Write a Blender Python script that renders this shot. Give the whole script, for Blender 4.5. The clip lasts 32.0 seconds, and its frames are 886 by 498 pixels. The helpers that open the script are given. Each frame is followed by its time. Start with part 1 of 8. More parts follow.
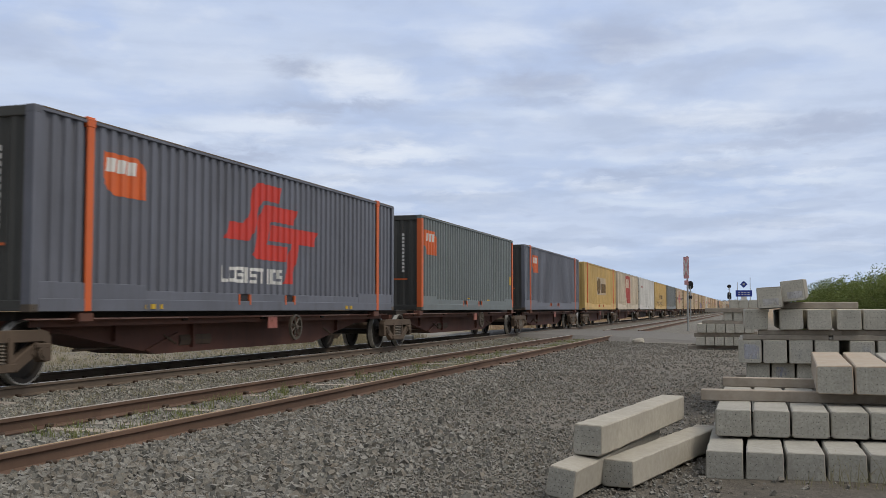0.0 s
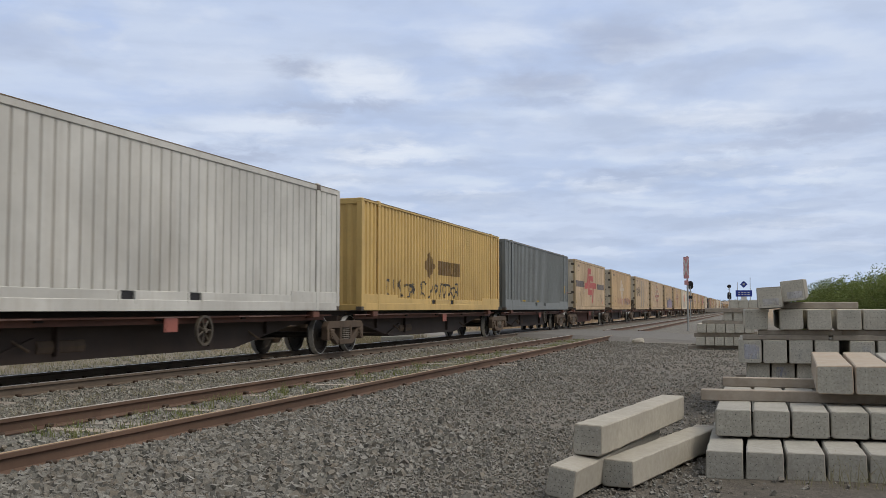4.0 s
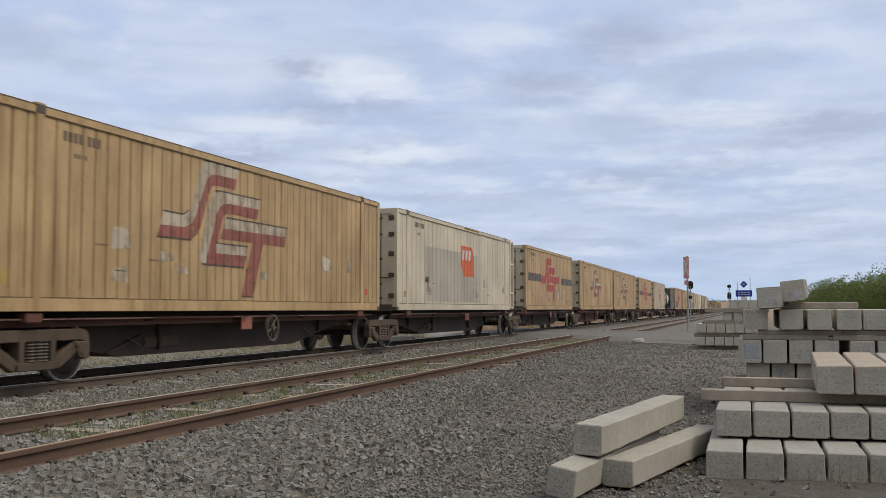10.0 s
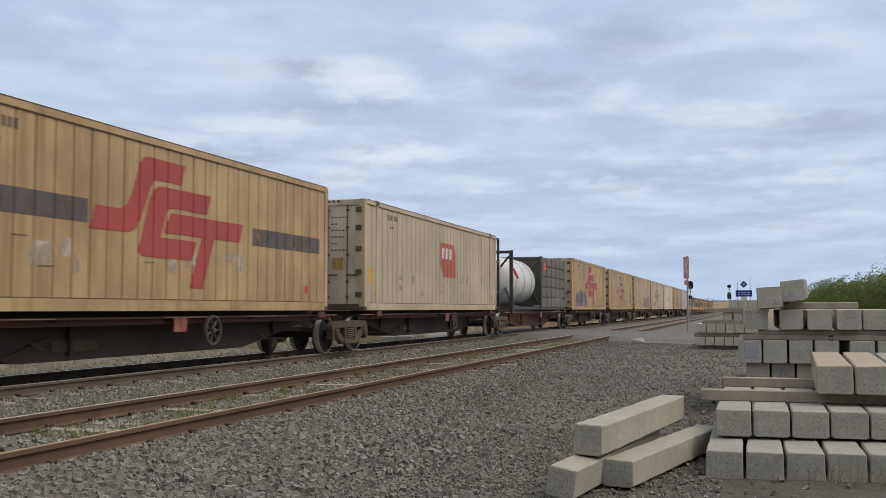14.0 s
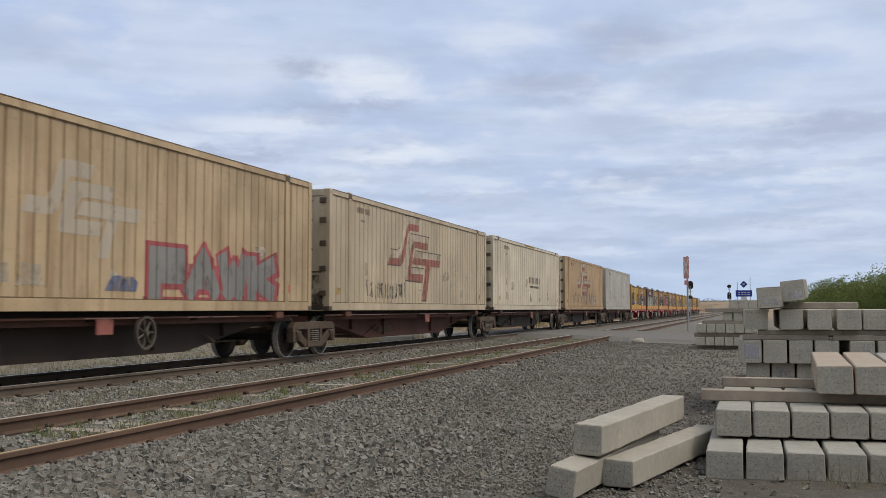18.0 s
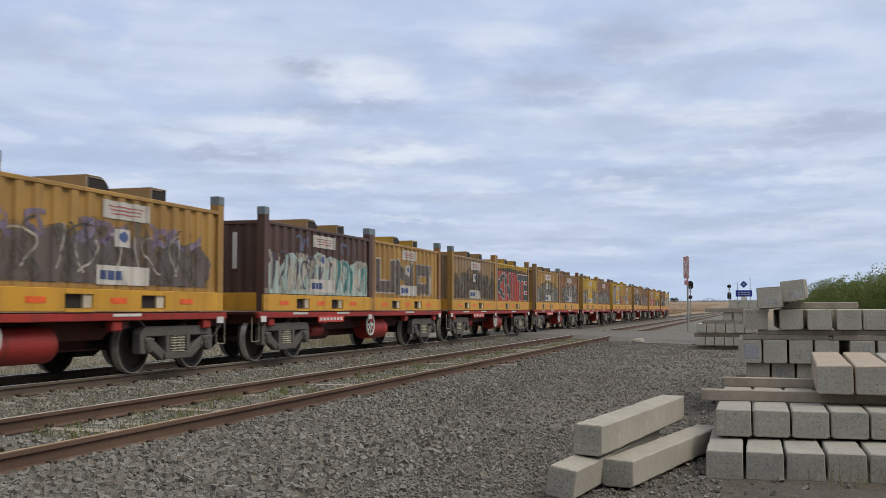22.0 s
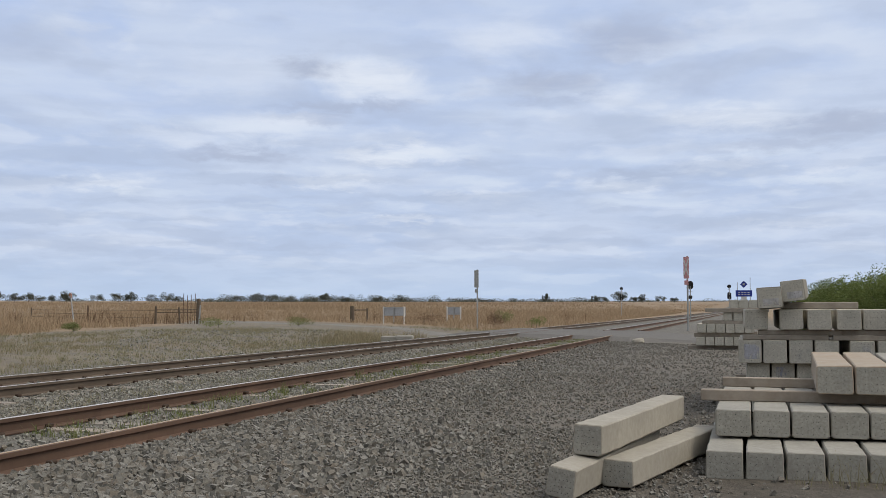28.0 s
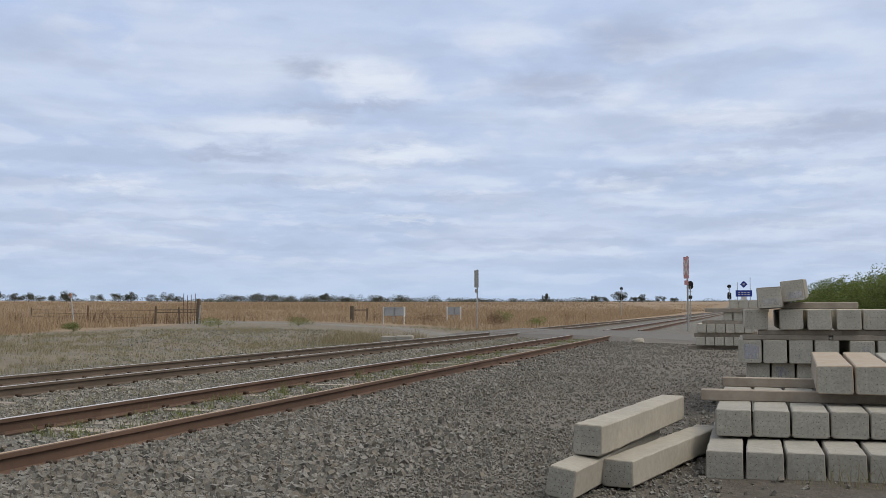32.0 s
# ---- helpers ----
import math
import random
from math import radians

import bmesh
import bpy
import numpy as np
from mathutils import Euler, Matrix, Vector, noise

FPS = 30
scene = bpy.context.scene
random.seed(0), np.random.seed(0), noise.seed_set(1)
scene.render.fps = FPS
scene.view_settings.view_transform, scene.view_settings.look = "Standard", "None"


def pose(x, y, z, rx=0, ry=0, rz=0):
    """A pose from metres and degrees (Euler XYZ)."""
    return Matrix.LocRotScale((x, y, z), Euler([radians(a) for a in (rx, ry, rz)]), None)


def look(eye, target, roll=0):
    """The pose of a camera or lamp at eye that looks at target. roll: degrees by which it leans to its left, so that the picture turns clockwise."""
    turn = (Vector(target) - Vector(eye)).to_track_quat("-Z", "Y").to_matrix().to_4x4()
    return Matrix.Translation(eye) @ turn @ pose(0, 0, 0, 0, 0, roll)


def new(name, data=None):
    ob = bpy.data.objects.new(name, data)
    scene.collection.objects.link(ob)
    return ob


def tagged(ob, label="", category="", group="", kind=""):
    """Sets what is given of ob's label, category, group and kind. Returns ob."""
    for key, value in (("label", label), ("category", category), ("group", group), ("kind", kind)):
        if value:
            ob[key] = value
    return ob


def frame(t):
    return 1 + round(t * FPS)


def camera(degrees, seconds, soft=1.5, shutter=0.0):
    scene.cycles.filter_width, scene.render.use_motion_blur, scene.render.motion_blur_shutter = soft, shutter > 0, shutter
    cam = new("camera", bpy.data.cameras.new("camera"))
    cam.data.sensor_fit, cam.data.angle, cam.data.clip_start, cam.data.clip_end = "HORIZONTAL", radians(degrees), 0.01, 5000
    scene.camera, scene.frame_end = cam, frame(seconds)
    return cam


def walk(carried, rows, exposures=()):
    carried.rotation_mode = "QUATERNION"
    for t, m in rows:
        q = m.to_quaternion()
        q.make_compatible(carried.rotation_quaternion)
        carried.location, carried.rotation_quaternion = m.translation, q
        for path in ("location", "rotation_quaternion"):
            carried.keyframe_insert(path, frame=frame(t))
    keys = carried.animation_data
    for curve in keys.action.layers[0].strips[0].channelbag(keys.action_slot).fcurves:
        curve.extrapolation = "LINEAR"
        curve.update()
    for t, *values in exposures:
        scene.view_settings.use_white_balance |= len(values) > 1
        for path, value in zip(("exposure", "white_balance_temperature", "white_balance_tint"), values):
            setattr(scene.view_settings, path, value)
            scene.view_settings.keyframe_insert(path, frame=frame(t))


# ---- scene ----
# World: x to the right of the line, y along it, z up; the rail tops lie at z = 0.

# ---- camera ----
EYE_Z = 1.0725
cam = camera(47.97, 32.0, soft=0.7, shutter=0.10)
STAND = pose(0, 0, EYE_Z, 93.443, 0, 17.04)
walk(cam, [(0.0, STAND), (32.0, STAND)])
scene.view_settings.exposure = 0.0

MAIN_X = -10.62        # centre of the main line
SIDING_X = -6.155      # centre of the siding
DECK_Z = 1.025


def run(t):
    """How far the train has rolled after t seconds."""
    return 21.004 * t - 0.02354 * t * t


# ---- world and sun ----
def sky_world():
    w = bpy.data.worlds.new("overcast_sky")
    scene.world = w
    w.use_nodes = True
    n, l = w.node_tree.nodes, w.node_tree.links
    n.clear()
    out, bg = n.new("ShaderNodeOutputWorld"), n.new("ShaderNodeBackground")
    sky = n.new("ShaderNodeTexSky")
    sky.sky_type, sky.sun_disc = "NISHITA", False
    sky.sun_elevation, sky.sun_rotation = radians(54), radians(87)
    dim = n.new("ShaderNodeVectorMath")
    dim.operation, dim.inputs[3].default_value = "SCALE", 0.09
    mix = n.new("ShaderNodeMix")
    mix.data_type = "RGBA"
    tex, cloud, ramp = n.new("ShaderNodeTexCoord"), n.new("ShaderNodeTexNoise"), n.new("ShaderNodeValToRGB")
    cloud.inputs["Scale"].default_value, cloud.inputs["Detail"].default_value = 3.0, 6.0
    ramp.color_ramp.elements[0].position, ramp.color_ramp.elements[1].position = 0.3, 0.6
    ramp.color_ramp.elements[0].color = (0.75, 0.75, 0.75, 1)
    l.new(tex.outputs["Generated"], cloud.inputs["Vector"])
    l.new(cloud.outputs["Fac"], ramp.inputs["Fac"])
    l.new(sky.outputs["Color"], dim.inputs[0])
    l.new(ramp.outputs["Color"], mix.inputs["Factor"])
    l.new(dim.outputs[0], mix.inputs[6])
    mix.inputs[7].default_value = (0.59, 0.61, 0.655, 1)
    l.new(mix.outputs[2], bg.inputs["Color"])
    # an overcast sky is about twice as bright overhead as low down
    sep, lift = n.new("ShaderNodeSeparateXYZ"), n.new("ShaderNodeMapRange")
    l.new(tex.outputs["Generated"], sep.inputs[0])
    l.new(sep.outputs["Z"], lift.inputs["Value"])
    lift.inputs["To Min"].default_value, lift.inputs["To Max"].default_value = 0.62, 1.22
    l.new(lift.outputs[0], bg.inputs["Strength"])
    l.new(bg.outputs[0], out.inputs["Surface"])


sky_world()
sun_data = bpy.data.lights.new("sun", "SUN")
sun_data.energy, sun_data.angle, sun_data.color = 1.85, radians(30), (1.0, 0.90, 0.76)
sun = new("sun", sun_data)
sun.matrix_basis = look((60, 3, 85), (0, 0, 0))


# ---- materials ----
def tree_of(name):
    m = bpy.data.materials.new(name)
    m.use_nodes = True
    nt = m.node_tree
    return m, nt.nodes, nt.links, nt.nodes["Principled BSDF"]


def mixed(n, l, fac, a, b, mode="MIX"):
    """A colour mix; a and b are colours or sockets."""
    x = n.new("ShaderNodeMix")
    x.data_type, x.blend_type = "RGBA", mode
    if isinstance(fac, (int, float)):
        x.inputs["Factor"].default_value = fac
    else:
        l.new(fac, x.inputs["Factor"])
    for k, v in ((6, a), (7, b)):
        if isinstance(v, tuple):
            x.inputs[k].default_value = (*v, 1)
        else:
            l.new(v, x.inputs[k])
    return x.outputs[2]


def grain(n, l, scale, detail=4.0, stretch=(1, 1, 1), lo=0.35, hi=0.65, rough=0.6, space="Object"):
    """A noise mask between 0 and 1, in metres; the stretch draws it out along an axis."""
    tc, mp = n.new("ShaderNodeTexCoord"), n.new("ShaderNodeMapping")
    mp.inputs["Scale"].default_value = stretch
    info = n.new("ShaderNodeObjectInfo")
    add = n.new("ShaderNodeVectorMath")
    add.operation = "MULTIPLY_ADD"
    comb = n.new("ShaderNodeCombineXYZ")
    for k in range(3):
        l.new(info.outputs["Random"], comb.inputs[k])
    l.new(comb.outputs[0], add.inputs[0])
    add.inputs[1].default_value = (37.0, 53.0, 71.0) if space == "Object" else (0, 0, 0)
    l.new(tc.outputs["Object"], mp.inputs["Vector"])
    l.new(mp.outputs[0], add.inputs[2])
    tx = n.new("ShaderNodeTexNoise")
    tx.inputs["Scale"].default_value, tx.inputs["Detail"].default_value = scale, detail
    tx.inputs["Roughness"].default_value = rough
    l.new(add.outputs[0], tx.inputs["Vector"])
    mr = n.new("ShaderNodeMapRange")
    mr.inputs["From Min"].default_value, mr.inputs["From Max"].default_value = lo, hi
    l.new(tx.outputs["Fac"], mr.inputs["Value"])
    return mr.outputs[0], tx.outputs["Fac"]


def relief(n, l, bsdf, height, strength, dist):
    b = n.new("ShaderNodeBump")
    b.inputs["Strength"].default_value, b.inputs["Distance"].default_value = strength, dist
    l.new(height, b.inputs["Height"])
    l.new(b.outputs[0], bsdf.inputs["Normal"])


def mul(c, k):
    return tuple(min(1.0, v * k) for v in c)


def paint(name, base, stain=(0.16, 0.10, 0.05), amount=0.4, rough=0.55, metal=0.0, streak=True, fade=0.25, worn=0.0):
    """Weathered paint on steel: blotches, run-down streaks and fine grime."""
    m, n, l, p = tree_of(name)
    big, _ = grain(n, l, 0.55, 5.0, lo=0.3, hi=0.7)
    col = mixed(n, l, big, mul(base, 1 - fade), mul(base, 1 + fade * 0.45))
    if streak:
        run_down, _ = grain(n, l, 2.2, 5.0, (1, 1.6, 0.12), 0.50, 0.78)
        k = n.new("ShaderNodeMath")
        k.operation, k.inputs[1].default_value = "MULTIPLY", amount
        l.new(run_down, k.inputs[0])
        col = mixed(n, l, k.outputs[0], col, stain)
        wide, _ = grain(n, l, 0.9, 6.0, (1, 1.0, 0.4), 0.49, 0.72, 0.65)
        k3 = n.new("ShaderNodeMath")
        k3.operation, k3.inputs[1].default_value = "MULTIPLY", amount * 0.95
        l.new(wide, k3.inputs[0])
        col = mixed(n, l, k3.outputs[0], col, mixed(n, l, 0.45, stain, base))
    spots, raw = grain(n, l, 14.0, 6.0, lo=0.58, hi=0.8)
    k2 = n.new("ShaderNodeMath")
    k2.operation, k2.inputs[1].default_value = "MULTIPLY", amount * 0.6
    l.new(spots, k2.inputs[0])
    col = mixed(n, l, k2.outputs[0], col, mul(stain, 0.7))
    l.new(col, p.inputs["Base Color"])
    p.inputs["Roughness"].default_value, p.inputs["Metallic"].default_value = rough, metal
    relief(n, l, p, raw, 0.15, 0.01)
    if worn:
        # rubbed thin in patches, so that the coat below shows
        thin, _ = grain(n, l, 2.6, 6.0, (1, 1, 0.6), worn * 0.5, worn * 0.5 + 0.26, 0.68)
        l.new(thin, p.inputs["Alpha"])
    return m


def mineral(name, a, b, c, fine=30.0, rough=0.9, bump=0.4, dist=0.02, coarse=1.2):
    """Stone, gravel, soil and concrete: three tones at two scales with relief."""
    m, n, l, p = tree_of(name)
    big, _ = grain(n, l, coarse, 5.0, lo=0.32, hi=0.68)
    small, raw = grain(n, l, fine, 5.0, lo=0.3, hi=0.7)
    col = mixed(n, l, small, mixed(n, l, big, a, b), c)
    k = n.new("ShaderNodeMath")
    k.operation, k.inputs[1].default_value = "MULTIPLY", 0.55
    l.new(small, k.inputs[0])
    col = mixed(n, l, k.outputs[0], mixed(n, l, big, a, b), c)
    l.new(col, p.inputs["Base Color"])
    p.inputs["Roughness"].default_value = rough
    relief(n, l, p, raw, bump, dist)
    return m


def islands(name, tones, rough=0.9, fine=60.0, thin=0.0):
    """Loose pieces in one mesh, each of its own tone."""
    m, n, l, p = tree_of(name)
    geo, ramp = n.new("ShaderNodeNewGeometry"), n.new("ShaderNodeValToRGB")
    cr = ramp.color_ramp
    while len(cr.elements) < len(tones):
        cr.elements.new(0.5)
    for k, (e, c) in enumerate(zip(cr.elements, tones)):
        e.position, e.color = k / (len(tones) - 1), (*c, 1)
    l.new(geo.outputs["Random Per Island"], ramp.inputs["Fac"])
    small, raw = grain(n, l, fine, 3.0)
    l.new(mixed(n, l, small, ramp.outputs["Color"], mixed(n, l, 0.5, ramp.outputs["Color"], mul(tones[0], 0.6))), p.inputs["Base Color"])
    p.inputs["Roughness"].default_value = rough
    if thin:
        # blades and leaves let some light through
        tr, mx = n.new("ShaderNodeBsdfTranslucent"), n.new("ShaderNodeMixShader")
        l.new(ramp.outputs["Color"], tr.inputs["Color"])
        mx.inputs[0].default_value = thin
        l.new(p.outputs[0], mx.inputs[1])
        l.new(tr.outputs[0], mx.inputs[2])
        l.new(mx.outputs[0], n["Material Output"].inputs["Surface"])
    return m


def plain(name, base, rough=0.5, metal=0.0):
    m, n, l, p = tree_of(name)
    f, raw = grain(n, l, 9.0, 4.0)
    l.new(mixed(n, l, f, mul(base, 0.82), mul(base, 1.1)), p.inputs["Base Color"])
    p.inputs["Roughness"].default_value, p.inputs["Metallic"].default_value = rough, metal
    return m


RUST = (0.20, 0.085, 0.035)
GRIME = (0.055, 0.045, 0.035)
M = {}
M["stones"] = islands("stones", [(0.108, 0.104, 0.091), (0.199, 0.192, 0.17), (0.265, 0.258, 0.232), (0.186, 0.161, 0.129), (0.232, 0.225, 0.203), (0.145, 0.14, 0.122), (0.315, 0.308, 0.28), (0.207, 0.184, 0.15), (0.17, 0.164, 0.145)])
M["track_stones"] = islands("track_stones", [(0.142, 0.138, 0.119), (0.261, 0.256, 0.223), (0.347, 0.345, 0.304), (0.244, 0.215, 0.169), (0.304, 0.301, 0.266), (0.19, 0.187, 0.16), (0.413, 0.412, 0.367), (0.271, 0.246, 0.197), (0.223, 0.219, 0.19)])
M["pale_gravel"] = mineral("pale_gravel", (0.19, 0.18, 0.16), (0.27, 0.255, 0.225), (0.12, 0.113, 0.10), 18.0, 0.95, 0.5, 0.02)
M["asphalt"] = mineral("asphalt", (0.145, 0.138, 0.127), (0.19, 0.18, 0.165), (0.085, 0.08, 0.072), 22.0, 0.95, 0.6, 0.02)
M["rail_main"] = paint("rail_main", (0.16, 0.125, 0.095), (0.075, 0.055, 0.042), 0.5, 0.8, 0.2, fade=0.3)
M["rail_side"] = paint("rail_side", (0.15, 0.094, 0.066), (0.075, 0.045, 0.032), 0.55, 0.8, 0.2, fade=0.35)
M["rail_top"] = plain("rail_top", (0.68, 0.64, 0.58), 0.32, 0.45)
M["rail_dull"] = plain("rail_dull", (0.52, 0.38, 0.23), 0.42, 0.3)
M["clip"] = plain("clip", (0.07, 0.045, 0.03), 0.8, 0.3)
M["sleeper"] = mineral("sleeper", (0.28, 0.25, 0.22), (0.34, 0.31, 0.27), (0.19, 0.165, 0.14), 18.0)
M["timber"] = mineral("timber", (0.31, 0.27, 0.22), (0.42, 0.37, 0.31), (0.20, 0.165, 0.13), 9.0, 0.85, 0.4, 0.01)
M["dry_timber"] = mineral("dry_timber", (0.324, 0.288, 0.24), (0.432, 0.39, 0.33), (0.204, 0.174, 0.144), 9.0, 0.85, 0.4, 0.01)
M["concrete"] = mineral("concrete", (0.313, 0.303, 0.265), (0.4, 0.383, 0.339), (0.217, 0.209, 0.181), 22.0, 0.88, 0.35, 0.006, 2.3)
M["concrete_end"] = mineral("concrete_end", (0.39, 0.38, 0.335), (0.51, 0.498, 0.44), (0.18, 0.175, 0.15), 48.0, 0.9, 0.5, 0.005, 4.0)
M["concrete_end_pale"] = mineral("concrete_end_pale", (0.50, 0.485, 0.425), (0.66, 0.64, 0.56), (0.26, 0.25, 0.21), 48.0, 0.9, 0.5, 0.005, 4.0)
M["concrete_pale"] = mineral("concrete_pale", (0.46, 0.435, 0.36), (0.56, 0.53, 0.45), (0.28, 0.255, 0.21), 22.0, 0.88, 0.35, 0.006, 2.3)
M["concrete_dark"] = mineral("concrete_dark", (0.24, 0.225, 0.19), (0.33, 0.31, 0.27), (0.17, 0.155, 0.13), 16.0, 0.9, 0.4, 0.006, 3.0)
M["concrete_stain"] = mineral("concrete_stain", (0.40, 0.315, 0.24), (0.42, 0.38, 0.31), (0.30, 0.24, 0.18), 14.0, 0.88, 0.35, 0.006, 3.0)
M["concrete_warm"] = mineral("concrete_warm", (0.362, 0.338, 0.287), (0.432, 0.404, 0.343), (0.273, 0.254, 0.211), 20.0, 0.88, 0.3, 0.006, 2.0)
M["smear_blue"] = paint("smear_blue", (0.60, 0.63, 0.76), (0.45, 0.45, 0.5), 0.2, worn=0.98)
M["smear_white"] = paint("smear_white", (0.66, 0.66, 0.68), (0.4, 0.4, 0.4), 0.3, worn=0.72)
M["strand"] = plain("strand", (0.045, 0.045, 0.048), 0.8)
M["galvanised"] = plain("galvanised", (0.42, 0.44, 0.45), 0.5, 0.5)
M["white"] = paint("white", (0.72, 0.72, 0.70), GRIME, 0.25, fade=0.1)
M["sign_red"] = paint("sign_red", (0.64, 0.33, 0.35), GRIME, 0.1, fade=0.1)
M["sheet_grey"] = plain("sheet_grey", (0.46, 0.49, 0.53), 0.5)
M["sign_blue"] = plain("sign_blue", (0.02, 0.05, 0.33), 0.5)
M["black"] = plain("black", (0.015, 0.015, 0.017), 0.6)
M["rust_orange"] = plain("rust_orange", (0.42, 0.16, 0.06), 0.8)
M["wood_post"] = mineral("wood_post", (0.12, 0.095, 0.07), (0.18, 0.145, 0.11), (0.06, 0.045, 0.035), 11.0)


# ---- mesh helpers ----
def box(bm, x, y, z, sx, sy, sz, bevel=0.0, turn=None):
    """A box with its centre at x, y, z."""
    m = Matrix.Translation((x, y, z)) @ (turn or Matrix()) @ Matrix.Diagonal((sx, sy, sz, 1))
    r = bmesh.ops.create_cube(bm, size=1.0, matrix=m)
    if bevel:
        vs = set(r["verts"])
        bmesh.ops.bevel(bm, geom=[e for e in bm.edges if e.verts[0] in vs and e.verts[1] in vs], offset=bevel, segments=1, affect="EDGES")


def rod(bm, a, b, r, n=8, r2=None):
    """A round bar from a to b."""
    a, b = Vector(a), Vector(b)
    m = Matrix.Translation((a + b) / 2) @ (b - a).to_track_quat("Z", "Y").to_matrix().to_4x4()
    bmesh.ops.create_cone(bm, cap_ends=True, segments=n, radius1=r, radius2=r if r2 is None else r2, depth=(b - a).length, matrix=m)


def prism(bm, outline, axis, lo, hi):
    """An outline of (u, v) pairs drawn out along an axis. x: (y, z); y: (x, z); z: (x, y)."""
    def at(u, v, w):
        return {"x": (w, u, v), "y": (u, w, v), "z": (u, v, w)}[axis]
    a = [bm.verts.new(at(u, v, lo)) for u, v in outline]
    b = [bm.verts.new(at(u, v, hi)) for u, v in outline]
    fs = [bm.faces.new(a[::-1]), bm.faces.new(b)]
    k = len(outline)
    for i in range(k):
        fs.append(bm.faces.new((a[i], a[(i + 1) % k], b[(i + 1) % k], b[i])))
    bmesh.ops.recalc_face_normals(bm, faces=fs)


def ring(bm, centre, axis, r_out, r_in, lo, hi, n=20):
    """A flat ring or tyre round an axis through centre."""
    cx, cy, cz = centre
    loops = []
    for r, w in ((r_in, lo), (r_out, lo), (r_out, hi), (r_in, hi)):
        row = []
        for i in range(n):
            c, s = r * math.cos(2 * math.pi * i / n), r * math.sin(2 * math.pi * i / n)
            row.append(bm.verts.new({"x": (cx + w, cy + c, cz + s), "y": (cx + c, cy + w, cz + s), "z": (cx + c, cy + s, cz + w)}[axis]))
        loops.append(row)
    fs = []
    for k in range(4):
        p, q = loops[k], loops[(k + 1) % 4]
        for i in range(n):
            fs.append(bm.faces.new((p[i], p[(i + 1) % n], q[(i + 1) % n], q[i])))
    bmesh.ops.recalc_face_normals(bm, faces=fs)


MESHES = {}


def mesh_of(name, build, key=None):
    """A mesh from build(bm), made once for each key."""
    if key is not None and key in MESHES:
        return MESHES[key]
    bm = bmesh.new()
    build(bm)
    me = bpy.data.meshes.new(name)
    bm.to_mesh(me)
    bm.free()
    me.materials.append(None)
    if key is not None:
        MESHES[key] = me
    return me


def part(name, build, material, parent=None, label="", key=None, at=None):
    """One mesh object. build fills a bmesh, or is a mesh already."""
    me = build if isinstance(build, bpy.types.Mesh) else mesh_of(name, build, key)
    ob = new(name, me)
    ob.parent = parent
    ob.material_slots[0].link = "OBJECT"
    ob.material_slots[0].material = M[material] if isinstance(material, str) else material
    if at is not None:
        ob.matrix_basis = at
    if label:
        ob["label"] = label
    return ob


def raw_mesh(name, verts, faces):
    me = bpy.data.meshes.new(name)
    me.from_pydata(verts, [], faces)
    me.materials.append(None)
    return me


def thing(name, label, category, group="", kind="", at=None):
    ob = new(name)
    ob.empty_display_size = 0.2
    if at is not None:
        ob.matrix_basis = at
    return tagged(ob, label, category, group, kind)


def smooth(a, b, x):
    t = min(1.0, max(0.0, (x - a) / (b - a)))
    return t * t * (3 - 2 * t)


# ---- ground ----
def ground_z(x, y):
    """Height of the ground: gravel by the line, a shallow drain, the field rising to the skyline."""
    r = math.hypot(x, y)
    z = -0.20
    z += 0.032 * smooth(-3.6, -4.9, x) * smooth(-14.5, -12.8, x)
    z -= 0.22 * smooth(-12.9, -14.4, x) * smooth(-24, -17, x)
    z -= 0.06 * smooth(-7.3, -7.9, x) * smooth(-9.6, -8.9, x)
    away = max(smooth(14, 110, abs(x + 6)), smooth(550, 900, y))
    side = 0.0082 if x < 0 else 0.0068
    z += away * side * max(0.0, r - 70)
    if r < 250:
        z += 0.035 * noise.noise((x * 0.35, y * 0.35, 0)) * smooth(-5.0, -3.5, x) + 0.02 * noise.noise((x * 1.3, y * 1.3, 3))
    if x < -14 and r < 400:
        z += 0.12 * noise.noise((x * 0.12, y * 0.12, 7)) * smooth(-14, -18, x)
    return z


def steps(marks):
    """Grid lines: (start, end, step) stretches, one after another."""
    out = []
    for a, b, s in marks:
        k = max(1, round((b - a) / s))
        out += [a + (b - a) * i / k for i in range(k)]
    return out + [marks[-1][1]]


def build_ground():
    xs = steps([(-2600, -400, 220), (-400, -100, 25), (-100, -30, 3.5), (-30, -14, 0.8), (-14, 4, 0.22), (4, 14, 0.7), (14, 60, 4), (60, 400, 30), (400, 2600, 200)])
    ys = steps([(-600, -60, 60), (-60, 0, 6), (0, 26, 0.26), (26, 70, 1.0), (70, 200, 4), (200, 700, 20), (700, 3000, 120)])
    verts = [(x, y, ground_z(x, y)) for y in ys for x in xs]
    w = len(xs)
    faces = [(j * w + i, j * w + i + 1, (j + 1) * w + i + 1, (j + 1) * w + i) for j in range(len(ys) - 1) for i in range(w - 1)]
    me = raw_mesh("ground", verts, faces)
    me.polygons.foreach_set("use_smooth", [True] * len(faces))
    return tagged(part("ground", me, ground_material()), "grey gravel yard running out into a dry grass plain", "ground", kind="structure")


